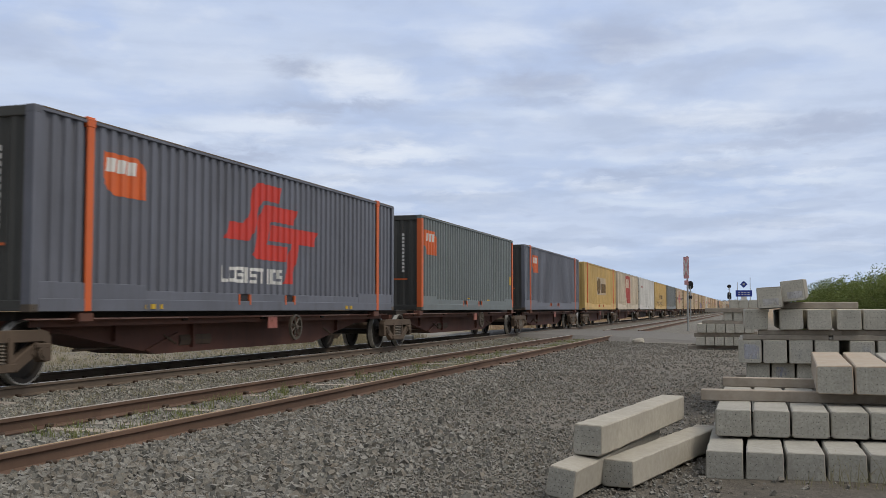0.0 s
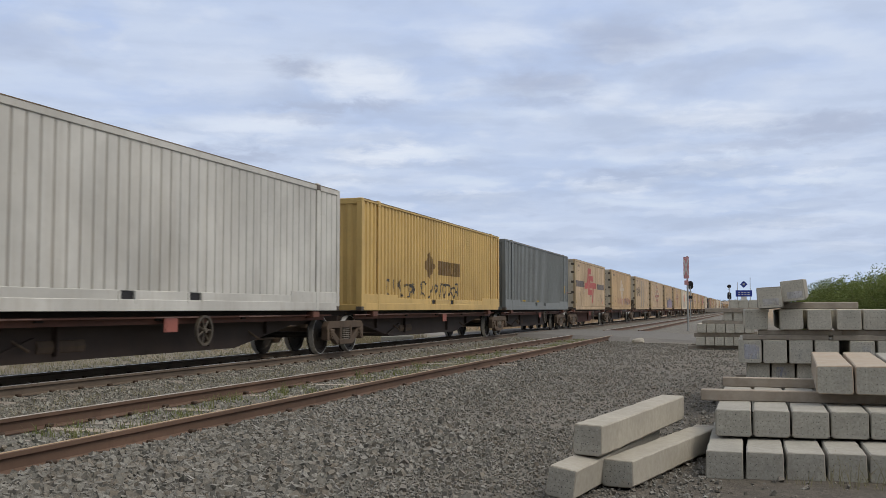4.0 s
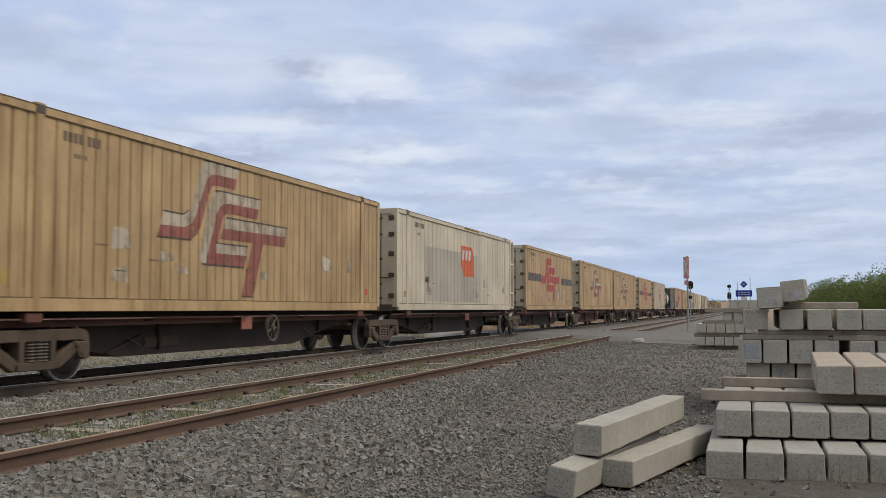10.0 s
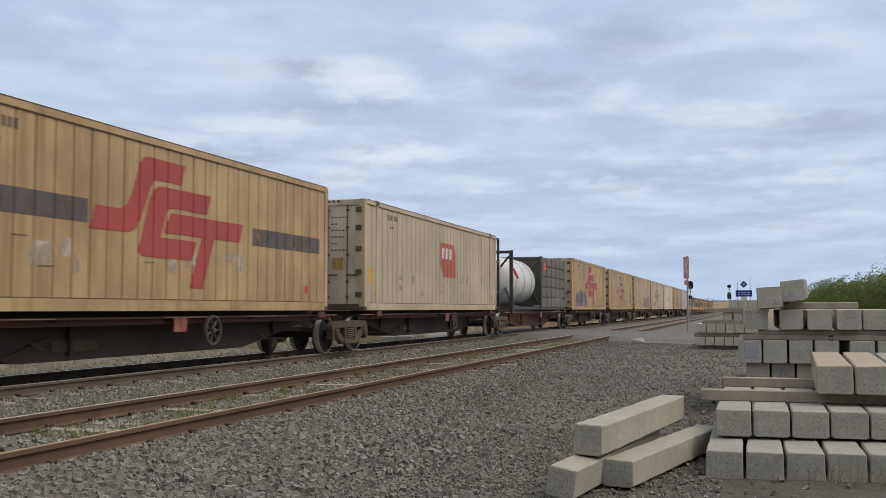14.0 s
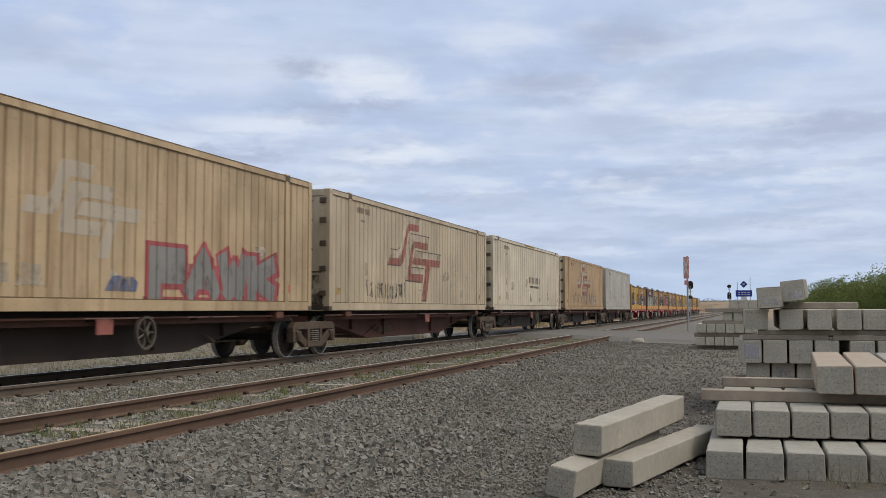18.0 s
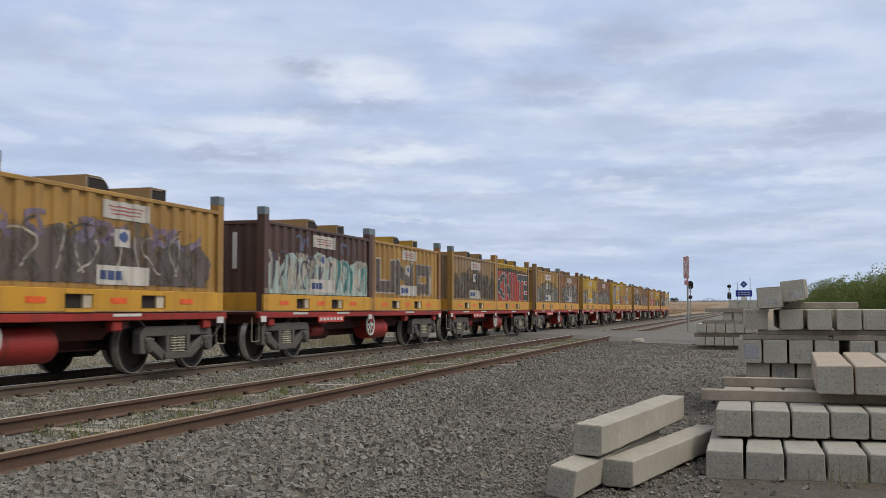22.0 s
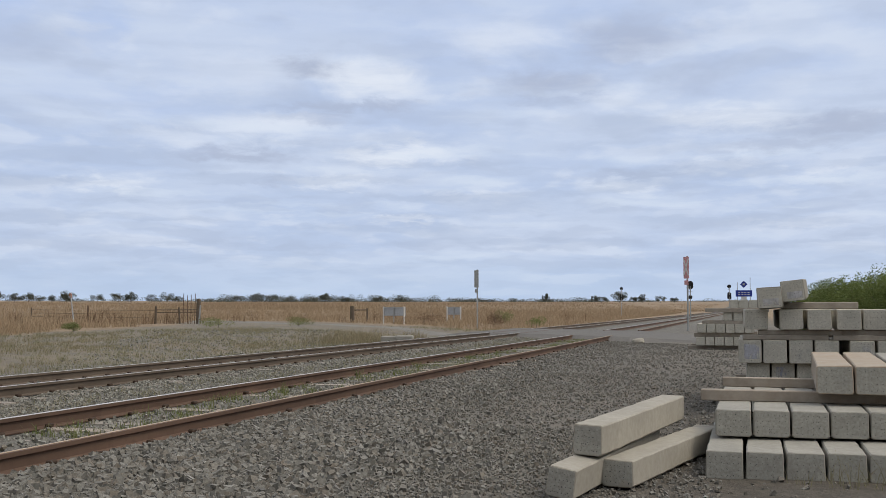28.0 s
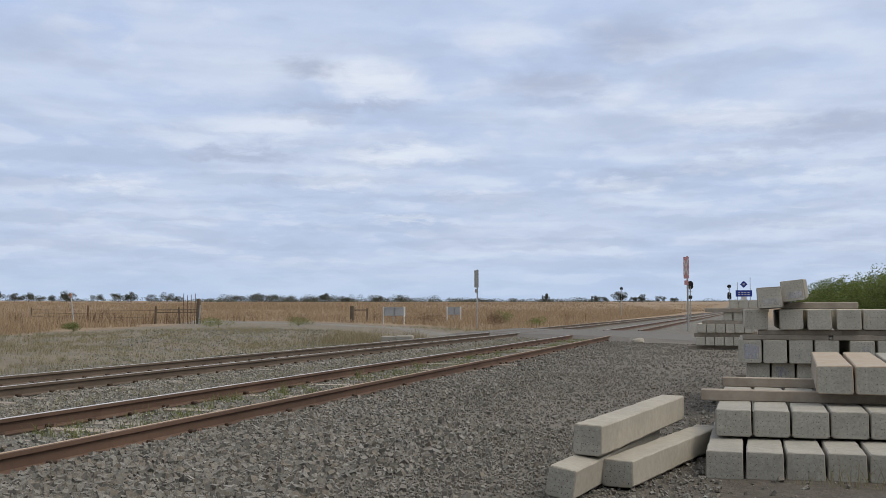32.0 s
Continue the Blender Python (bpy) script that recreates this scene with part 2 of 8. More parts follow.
def ground_material():
    """Gravel by the line, bare soil, straw-coloured grass beyond; the borders wander."""
    m, n, l, p = tree_of("ground_cover")
    geo, sep = n.new("ShaderNodeNewGeometry"), n.new("ShaderNodeSeparateXYZ")
    l.new(geo.outputs["Position"], sep.inputs[0])

    def band(sock, a, b):
        mr = n.new("ShaderNodeMapRange")
        mr.interpolation_type = "SMOOTHSTEP"
        mr.inputs["From Min"].default_value, mr.inputs["From Max"].default_value = a, b
        l.new(sock, mr.inputs["Value"])
        return mr.outputs[0]

    def math2(op, a, b):
        k = n.new("ShaderNodeMath")
        k.operation = op
        for i, v in enumerate((a, b)):
            if isinstance(v, (int, float)):
                k.inputs[i].default_value = v
            else:
                l.new(v, k.inputs[i])
        return k.outputs[0]

    wander, _ = grain(n, l, 0.13, 5.0, lo=0.0, hi=1.0)
    fine, fine_raw = grain(n, l, 15.0, 5.0, lo=0.3, hi=0.7)
    speck, speck_raw = grain(n, l, 38.0, 3.0, lo=0.35, hi=0.65)
    patch, _ = grain(n, l, 0.55, 4.0, lo=0.38, hi=0.66)
    gravel = mixed(n, l, speck, (0.10, 0.093, 0.080), (0.20, 0.187, 0.161))
    gravel = mixed(n, l, math2("MULTIPLY", patch, 0.55), gravel, mixed(n, l, fine, (0.13, 0.112, 0.088), (0.25, 0.215, 0.175)))
    soil = mixed(n, l, fine, (0.17, 0.135, 0.095), (0.27, 0.225, 0.165))
    straw_big, _ = grain(n, l, 0.02, 5.0, lo=0.35, hi=0.65)
    straw_fine, _ = grain(n, l, 0.9, 6.0, (1, 0.4, 1), 0.36, 0.64)
    straw = mixed(n, l, straw_fine, (0.19, 0.13, 0.078), (0.36, 0.268, 0.17))
    straw = mixed(n, l, math2("MULTIPLY", straw_big, 0.45), straw, (0.27, 0.215, 0.145))
    x = math2("ADD", sep.outputs["X"], math2("MULTIPLY", math2("SUBTRACT", wander, 0.5), 12.0))
    to_soil = math2("MULTIPLY", band(x, -14.5, -17.5), patch)
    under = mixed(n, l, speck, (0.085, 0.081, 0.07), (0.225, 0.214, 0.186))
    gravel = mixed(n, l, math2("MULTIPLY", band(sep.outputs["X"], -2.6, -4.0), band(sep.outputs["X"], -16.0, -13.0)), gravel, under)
    col = mixed(n, l, to_soil, gravel, soil)
    y = math2("ADD", sep.outputs["Y"], math2("MULTIPLY", math2("SUBTRACT", wander, 0.5), 14.0))
    edge = math2("ADD", x, math2("MULTIPLY", sep.outputs["Y"], 0.37))
    far_left = band(edge, -17.5, -20.5)
    beyond = math2("MAXIMUM", band(math2("ADD", y, sep.outputs["X"]), 44, 52), band(math2("ADD", y, math2("MULTIPLY", sep.outputs["X"], 0.3)), 71, 78))
    far_on = math2("MULTIPLY", beyond, band(x, -13.5, -15.0))
    right = math2("MULTIPLY", band(y, 60, 90), band(sep.outputs["X"], 1.0, 4.0))
    field = math2("MAXIMUM", math2("MAXIMUM", far_left, far_on), right)
    # trodden dirt round the stacks of beams
    yard_x, yard_y = band(sep.outputs["X"], -1.9, -0.3), math2("MULTIPLY", band(sep.outputs["Y"], 24.0, 16.0), band(sep.outputs["Y"], 4.5, 6.5))
    dirt = mixed(n, l, fine, (0.042, 0.036, 0.028), (0.105, 0.09, 0.071))
    col = mixed(n, l, math2("MULTIPLY", math2("MULTIPLY", yard_x, yard_y), math2("ADD", math2("MULTIPLY", patch, 0.3), 0.66)), col, dirt)
    # thin dry growth on the verge
    thatch, _ = grain(n, l, 0.35, 5.0, (0.5, 1.4, 1), 0.42, 0.66)
    verge = math2("MULTIPLY", band(sep.outputs["X"], -13.6, -15.2), thatch)
    col = mixed(n, l, math2("MULTIPLY", verge, 0.6), col, mixed(n, l, fine, (0.15, 0.136, 0.09), (0.265, 0.238, 0.16)))
    col = mixed(n, l, field, col, straw)
    l.new(col, p.inputs["Base Color"])
    p.inputs["Roughness"].default_value = 0.97
    relief(n, l, p, speck_raw, 0.8, 0.03)
    return m


build_ground()


# ---- cloud backdrop ----
WHITE_CLOUD = [(-22.1, 13.05, 3.5, 1.32, 0.95), (-27.7, 10.23, 4.4, 1.07, 0.73), (-20.1, 8.86, 4.4, 0.69, 0.95), (-24.2, 7.28, 3.5, 0.50, 0.68), (-36.6, 6.87, 2.5, 0.50, 0.68), (-14.4, 15.41, 3.8, 1.42, 0.58), (-1.4, 10.58, 4.7, 0.88, 0.73), (-7.3, 7.04, 2.8, 0.44, 0.53), (-20.0, 5.21, 2.1, 0.35, 0.58), (-1.7, 8.06, 3.5, 0.41, 0.42), (-15.7, 6.51, 2.8, 0.41, 0.47), (-32.7, 9.57, 3.8, 0.76, 0.42), (2.7, 7.16, 3.2, 0.38, 0.47), (-7.9, 11.96, 2.2, 0.88, 0.42), (-29.7, 13.13, 4.7, 1.58, 0.37), (-40.3, 6.62, 2.8, 0.50, 0.37), (0.9, 4.63, 3.5, 0.32, 0.37)]
DARK_CLOUD = [(-25.2, 13.55, 2.5, 0.69, 0.94), (-12.1, 12.71, 4.1, 1.07, 0.75), (-6.6, 15.15, 4.4, 1.42, 0.75), (-23.2, 11.55, 5.4, 0.38, 0.62), (-29.6, 8.69, 3.8, 0.50, 0.69), (-25.2, 10.87, 3.2, 0.38, 0.50), (4.4, 9.91, 4.4, 0.82, 0.75), (1.6, 8.98, 5.0, 0.50, 0.50), (-27.7, 7.28, 1.9, 0.35, 0.44), (-6.1, 7.64, 4.1, 0.35, 0.44), (-40.5, 14.15, 4.4, 1.42, 0.31), (-2.9, 12.96, 2.5, 1.42, 0.31)]
CLEAR_SKY = [(-36.8, 15.38, 1.6, 1.89, 0.72), (-41.7, 15.75, 1.9, 1.26, 0.48), (-33.7, 11.38, 4.4, 1.14, 0.48), (-15.7, 16.05, 2.2, 0.57, 0.60), (2.2, 13.21, 2.8, 0.63, 0.36), (-37.9, 12.02, 3.8, 1.14, 0.30)]


def cloud_material():
    """Broken grey-white cloud in layers that close up towards the horizon."""
    m = bpy.data.materials.new("cloud_sky")
    m.use_nodes = True
    n, l = m.node_tree.nodes, m.node_tree.links
    n.clear()
    out, em = n.new("ShaderNodeOutputMaterial"), n.new("ShaderNodeEmission")
    l.new(em.outputs[0], out.inputs["Surface"])
    tc, norm, sep = n.new("ShaderNodeTexCoord"), n.new("ShaderNodeVectorMath"), n.new("ShaderNodeSeparateXYZ")
    norm.operation = "NORMALIZE"
    l.new(tc.outputs["Object"], norm.inputs[0])
    l.new(norm.outputs[0], sep.inputs[0])

    def calc(op, a, b=0.0):
        k = n.new("ShaderNodeMath")
        k.operation = op
        for i, v in enumerate((a, b)):
            if isinstance(v, (int, float)):
                k.inputs[i].default_value = v
            else:
                l.new(v, k.inputs[i])
        return k.outputs[0]

    flat = calc("ADD", sep.outputs["Z"], 0.20)
    comb = n.new("ShaderNodeCombineXYZ")
    l.new(calc("DIVIDE", sep.outputs["X"], flat), comb.inputs[0])
    l.new(calc("DIVIDE", sep.outputs["Y"], flat), comb.inputs[1])

    def field(scale, detail, off, rough=0.5, dist=0.25, near=1.0):
        """Cloud density; near below 1 looks a little higher up the sky."""
        mp, tx = n.new("ShaderNodeMapping"), n.new("ShaderNodeTexNoise")
        k = n.new("ShaderNodeVectorMath")
        k.operation, k.inputs[3].default_value = "SCALE", near
        mp.inputs["Location"].default_value = off
        mp.inputs["Rotation"].default_value = (0, 0, -0.3)
        mp.inputs["Scale"].default_value = (1.0, 0.95, 1)
        l.new(comb.outputs[0], k.inputs[0])
        l.new(k.outputs[0], mp.inputs[0])
        l.new(mp.outputs[0], tx.inputs["Vector"])
        tx.inputs["Scale"].default_value, tx.inputs["Detail"].default_value = scale, detail
        tx.inputs["Roughness"].default_value, tx.inputs["Distortion"].default_value = rough, dist
        return tx.outputs["Fac"]

    def spread(sock, lo, hi, a=0.0, b=1.0):
        mr = n.new("ShaderNodeMapRange")
        mr.interpolation_type = "SMOOTHSTEP"
        for name, v in (("From Min", lo), ("From Max", hi), ("To Min", a), ("To Max", b)):
            mr.inputs[name].default_value = v
        l.new(sock, mr.inputs["Value"])
        return mr.outputs[0]

    height = n.new("ShaderNodeMapRange")
    height.inputs["From Min"].default_value, height.inputs["From Max"].default_value = 0.0, 0.30
    l.new(sep.outputs["Z"], height.inputs["Value"])
    blue = mixed(n, l, height.outputs[0], (0.50, 0.60, 0.79), (0.475, 0.58, 0.81))
    cover = spread(field(1.3, 8.0, (0.4, 0.9, 0), 0.56, 0.1), 0.36, 0.60)
    col = mixed(n, l, calc("MULTIPLY", cover, 0.8), blue, (0.585, 0.668, 0.83))
    lumps, higher = field(4.2, 6.0, (3.1, 1.7, 0), 0.5, 0.1), field(4.2, 6.0, (3.1, 1.7, 0), 0.5, 0.1, near=0.955)
    lit = calc("MULTIPLY", spread(calc("SUBTRACT", lumps, higher), 0.0, 0.16), spread(field(1.7, 5.0, (5.2, 2.2, 0)), 0.36, 0.60))
    shade = spread(calc("SUBTRACT", higher, lumps), 0.01, 0.17)

    # bearing and height in degrees, ruffled so that the cloud masses have torn edges
    bear, high = n.new("ShaderNodeMath"), n.new("ShaderNodeMath")
    bear.operation, high.operation = "ARCTAN2", "ARCSINE"
    l.new(sep.outputs["X"], bear.inputs[0])
    l.new(sep.outputs["Y"], bear.inputs[1])
    l.new(sep.outputs["Z"], high.inputs[0])
    torn, fray = field(6.5, 7.0, (1.3, 5.1, 0), 0.62, 0.3), field(9.0, 7.0, (8.3, 2.1, 0), 0.62, 0.3)
    place = n.new("ShaderNodeCombineXYZ")
    l.new(calc("ADD", calc("MULTIPLY", bear.outputs[0], 57.2958), calc("MULTIPLY", calc("SUBTRACT", torn, 0.5), 7.0)), place.inputs[0])
    l.new(calc("ADD", calc("MULTIPLY", high.outputs[0], 57.2958), calc("MULTIPLY", calc("SUBTRACT", fray, 0.5), 2.2)), place.inputs[1])

    def masses(places):
        """Soft cloud masses: bearing, height, half width, half height, weight."""
        total = None
        for a, e, ra, re, w in places:
            off, span, far = n.new("ShaderNodeVectorMath"), n.new("ShaderNodeVectorMath"), n.new("ShaderNodeVectorMath")
            off.operation, span.operation, far.operation = "SUBTRACT", "MULTIPLY", "LENGTH"
            off.inputs[1].default_value, span.inputs[1].default_value = (a, e, 0), (1 / ra, 1 / re, 0)
            l.new(place.outputs[0], off.inputs[0])
            l.new(off.outputs[0], span.inputs[0])
            l.new(span.outputs[0], far.inputs[0])
            one = spread(far.outputs["Value"], 1.25, 0.1, 0.0, w)
            total = one if total is None else calc("MAXIMUM", total, one)
        return total

    col = mixed(n, l, calc("MULTIPLY", lit, 0.42), col, (0.73, 0.79, 0.90))
    col = mixed(n, l, calc("MULTIPLY", shade, 0.30), col, (0.42, 0.49, 0.64))
    col = mixed(n, l, masses(CLEAR_SKY), col, (0.46, 0.575, 0.83))
    col = mixed(n, l, masses(DARK_CLOUD), col, (0.415, 0.472, 0.615))
    col = mixed(n, l, masses(WHITE_CLOUD), col, (0.755, 0.81, 0.91))
    # long level streaks low in the sky
    streak_at, streak = n.new("ShaderNodeCombineXYZ"), n.new("ShaderNodeTexNoise")
    l.new(calc("MULTIPLY", bear.outputs[0], 4.6), streak_at.inputs[0])
    l.new(calc("ADD", calc("MULTIPLY", high.outputs[0], 52.0), calc("MULTIPLY", torn, 0.9)), streak_at.inputs[1])
    l.new(streak_at.outputs[0], streak.inputs["Vector"])
    streak.inputs["Scale"].default_value, streak.inputs["Detail"].default_value = 1.15, 5.0
    low = spread(sep.outputs["Z"], 0.24, 0.10, 0.35, 1.0)
    low = calc("MULTIPLY", low, spread(sep.outputs["Z"], 0.005, 0.05))
    col = mixed(n, l, calc("MULTIPLY", calc("MULTIPLY", spread(streak.outputs["Fac"], 0.55, 0.36), low), 0.50), col, (0.43, 0.51, 0.67))
    col = mixed(n, l, calc("MULTIPLY", calc("MULTIPLY", spread(streak.outputs["Fac"], 0.52, 0.70), low), 0.50), col, (0.68, 0.765, 0.89))
    fade = n.new("ShaderNodeMapRange")
    fade.inputs["From Min"].default_value, fade.inputs["From Max"].default_value = 0.0, 0.06
    fade.inputs["To Min"].default_value, fade.inputs["To Max"].default_value = 0.75, 0.0
    l.new(sep.outputs["Z"], fade.inputs["Value"])
    col = mixed(n, l, fade.outputs[0], col, (0.47, 0.60, 0.805))
    l.new(col, em.inputs["Color"])
    return m


def cloud_wall(bm):
    rows = []
    for e in range(0, 13):
        el = radians(-0.6 + e * 3.4)
        rows.append([bm.verts.new((3600 * math.cos(el) * math.sin(radians(az)), 3600 * math.cos(el) * math.cos(radians(az)), 3600 * math.sin(el))) for az in range(-65, 36, 5)])
    for a, b in zip(rows, rows[1:]):
        for k in range(len(a) - 1):
            f = bm.faces.new((a[k], b[k], b[k + 1], a[k + 1]))
            f.smooth = True


M["cloud"] = cloud_material()
CLOUDS = tagged(part("backdrop", cloud_wall, "cloud"), "pale blue sky under drifting broken grey-white cloud", "sky", kind="structure")


# ---- tracks ----
def rail_outline(x):
    """The section of a rail whose head is centred on x, rail top at 0."""
    half = [(0.036, 0.0), (0.036, -0.034), (0.009, -0.05), (0.009, -0.128), (0.07, -0.146), (0.07, -0.158)]
    return [(x + a, b) for a, b in half] + [(x - a, b) for a, b in half[::-1]]


def lay_rail(name, x, y0, y1, top, label, strip=0.05, off=0.004):
    rail = part(name, lambda bm: prism(bm, rail_outline(x), "y", y0, y1), "rail_main" if x < -8 else "rail_side")
    tagged(rail, label, "rail", "rails of the line")
    part("running_surface", lambda bm: box(bm, x + off, (y0 + y1) / 2, 0.0015, strip, y1 - y0, 0.003), top, rail, "bright worn rail head")
    return rail


# rails stop at the road's edges: (x, near edge, far edge)
for x, a, b in ((MAIN_X - 0.7525, 44.35, 53.6), (MAIN_X + 0.7525, 43.9, 55.0)):
    for p, q in ((-40.0, a), (b, 700.0)):
        lay_rail("rail", x, p, q, "rail_top", "brown steel rail with a bright worn head")
for x, a, b in ((SIDING_X - 0.835, 41.0, 50.4), (SIDING_X + 0.835, 40.7, 50.9)):
    for p, q in ((-40.0, a), (b, 700.0)):
        lay_rail("rail", x, p, q, "rail_top" if x < SIDING_X else "rail_dull", "rust-brown steel siding rail with a dull head", 0.055 if x < SIDING_X else 0.03, 0.0 if x < SIDING_X else -0.012)


def tie(bm):
    prism(bm, [(-1.25, -0.16), (1.25, -0.16), (1.28, -0.26), (-1.28, -0.26)], "y", -0.12, 0.12)


def clip_pair(bm):
    box(bm, 0.0, 0, -0.14, 0.055, 0.09, 0.036, 0.01)


for track, x, half, first, pitch in (("main", MAIN_X, 0.7525, -6.0, 0.68), ("siding", SIDING_X, 0.835, -6.0, 0.70)):
    k = 0
    while first + k * pitch < 39:
        y = first + k * pitch
        s = part("sleeper", tie, "sleeper" if track == "main" or k % 3 else "timber", None, key="tie",
                 at=pose(x + random.uniform(-0.03, 0.03), y, random.uniform(-0.012, 0.004) - (0.012 if track == "siding" and k % 3 else -0.014 if track == "siding" else 0.0)))
        tagged(s, "grey weathered sleeper half buried in ballast", "sleeper", "sleepers of the " + track + " line")
        for side in (-1, 1):
            for edge in (-1, 1):
                part("rail_clip", clip_pair, "clip", s, key="clip", at=pose(side * half + edge * 0.095, 0, 0.012))
        k += 1


# ---- level crossing ----
def road_y(x):
    """Centre line of the road that crosses the tracks on a skew."""
    return 49.2 - 0.80 * (x + 10.6)


def crossing(bm):
    prof = [(-14.6, -0.24), (-13.6, -0.10), (-12.6, -0.015), (-4.4, -0.015), (-3.2, -0.09), (-1.2, -0.17), (0.5, -0.24)]
    rows = []
    for x, z in prof:
        y = road_y(x)
        near = 5.0 if x < -4 else 3.6 if x < -3 else 2.4
        rows.append([bm.verts.new((x, y + w, zz)) for w, zz in ((-near - 1.6, -0.37), (-near, z), (5.0, z), (6.6, -0.37))])
    for p, q in zip(rows, rows[1:]):
        for k in range(3):
            bm.faces.new((p[k], q[k], q[k + 1], p[k + 1]))
    bm.faces.new(rows[0])
    bm.faces.new(rows[-1][::-1])
    bmesh.ops.recalc_face_normals(bm, faces=bm.faces)


tagged(part("crossing_road", crossing, "asphalt"), "grey sealed road over the rails at a level crossing", "road", kind="structure")


def flange_way(bm):
    for x in (MAIN_X - 0.7525, MAIN_X + 0.7525):
        y = road_y(x)
        box(bm, x + 0.06, y, -0.012, 0.05, 10.0, 0.012)


tagged(part("flangeway", flange_way, "rail_side"), "dark wheel groove in the crossing", "road", kind="structure")


def left_road(bm):
    rows = []
    for k in range(33):
        x = -16.6 - 64 * k / 32
        y = 55.5 + 1.22 * min(20.4, -16.6 - x) + 0.3 * max(0.0, -37.0 - x)
        w = 2.2
        rows.append([bm.verts.new((x, y + o, ground_z(x, y + o) + (0.03 if abs(o) < w else -0.03))) for o in (-w, -w / 3, w / 3, w)])
    for p, q in zip(rows, rows[1:]):
        for k in range(3):
            bm.faces.new((p[k], p[k + 1], q[k + 1], q[k]))
    bmesh.ops.recalc_face_normals(bm, faces=bm.faces)


tagged(part("side_road", left_road, "pale_gravel"), "pale unsealed side road leading off into the field", "road", kind="structure")


# ---- crossing signs, signals and marker boards ----
def pole(h, r=0.055):
    return lambda bm: rod(bm, (0, 0, -0.3), (0, 0, h), r, 12)


def crossing_mast(x, y, h, turn, front, label):
    """A tall post with a narrow crossing board, seen nearly edge on."""
    m = thing("crossing_sign", label, "sign", at=pose(x, y, ground_z(x, y), 0, 0, turn))
    part("post", pole(h), "galvanised", m, "galvanised steel post")
    part("board", lambda bm: box(bm, 0.0, -0.09, h - 0.68, 0.42, 0.02, 1.26, 0.004), "sign_red" if front else "galvanised", m, "red board with a white cross" if front else "bare metal back of the board")
    if front:
        for s in (-1, 1):
            part("cross_arm", lambda bm: box(bm, 0, -0.108, h - 0.66, 0.09, 0.012, 1.0, 0, Matrix.Rotation(s * 0.36, 4, "Y")), "white", m, "white painted arm of the cross")
    part("lower_board", lambda bm: box(bm, 0, -0.09, h - 1.55, 0.30, 0.02, 0.26, 0.004), "sign_red" if front else "galvanised", m)
    for z in (h - 1.45, h - 1.0, h - 0.3):
        part("bracket", lambda bm: box(bm, 0, -0.045, z, 0.14, 0.09, 0.05), "galvanised", m)
    return m


crossing_mast(-3.37, 59.4, 4.33, -40, True, "grey post with a red and white level crossing board")
crossing_mast(-18.9, 70.2, 4.35, -28, False, "grey post with the bare back of a crossing board")


def signal_mast(x, y, top, heads, label):
    z = ground_z(x, y)
    m = thing("railway_signal", label, "signal", "signals along the line", at=pose(x, y, z))
    part("post", pole(top - z - 0.25, 0.06), "galvanised", m, "thin grey post")
    for k, (h, r, tall) in enumerate(heads):
        part("target", lambda bm: prism(bm, [(r * math.cos(a * math.pi / 8), h - z + r * math.sin(a * math.pi / 8) + (tall if 0 < a < 8 else 0)) for a in range(16)], "y", -0.04, 0.04), "black", m, "black round signal target")
        part("hood", lambda bm: rod(bm, (0, -0.30, h - z + tall / 2), (0, -0.02, h - z + tall / 2), 0.13, 12), "black", m, "black lamp hood")
        part("step", lambda bm: box(bm, 0, 0.05, h - z - r - 0.2, 0.45, 0.25, 0.04), "galvanised", m)
    return m


signal_mast(-20.76, 171.8, 4.7, [(4.55, 0.27, 0.0), (2.75, 0.25, 0.6)], "thin railway signal with two black heads")
signal_mast(-5.87, 108.2, 3.9, [(3.45, 0.32, 0.25), (2.3, 0.22, 0.0)], "railway signal with black heads near the crossing")
signal_mast(-3.04, 172.0, 5.1, [(4.8, 0.32, 0.0), (2.95, 0.34, 0.55)], "tall railway signal with two black heads")

board = thing("location_board", "blue location board with a blue diamond above", "sign", at=pose(-0.48, 115.1, ground_z(-0.48, 115.1)))
for s in (-1, 1):
    part("post", lambda bm: rod(bm, (s * 0.68, 0, 0), (s * 0.68, 0, 4.5 + 0.25 * s), 0.03, 8), "galvanised", board)
part("panel", lambda bm: box(bm, 0, -0.05, 2.98, 1.75, 0.04, 0.7, 0.01), "sign_blue", board, "blue panel")
part("writing_bars", lambda bm: [box(bm, -0.5 + 0.33 * k, -0.078, 3.08 - 0.22 * r, 0.22, 0.012, 0.07) for k in range(4) for r in range(2)], "white", board, "white bars of writing")
part("diamond", lambda bm: prism(bm, [(-0.40, 3.98), (0, 3.58), (0.40, 3.98), (0, 4.38)], "y", -0.09, -0.05), "sign_blue", board, "blue diamond")
part("diamond_mark", lambda bm: box(bm, 0, -0.10, 3.98, 0.26, 0.012, 0.2), "galvanised", board, "pale mark")
part("lower_panel", lambda bm: box(bm, 0, -0.05, 2.45, 0.6, 0.03, 0.36, 0.01), "white", board, "small pale panel")


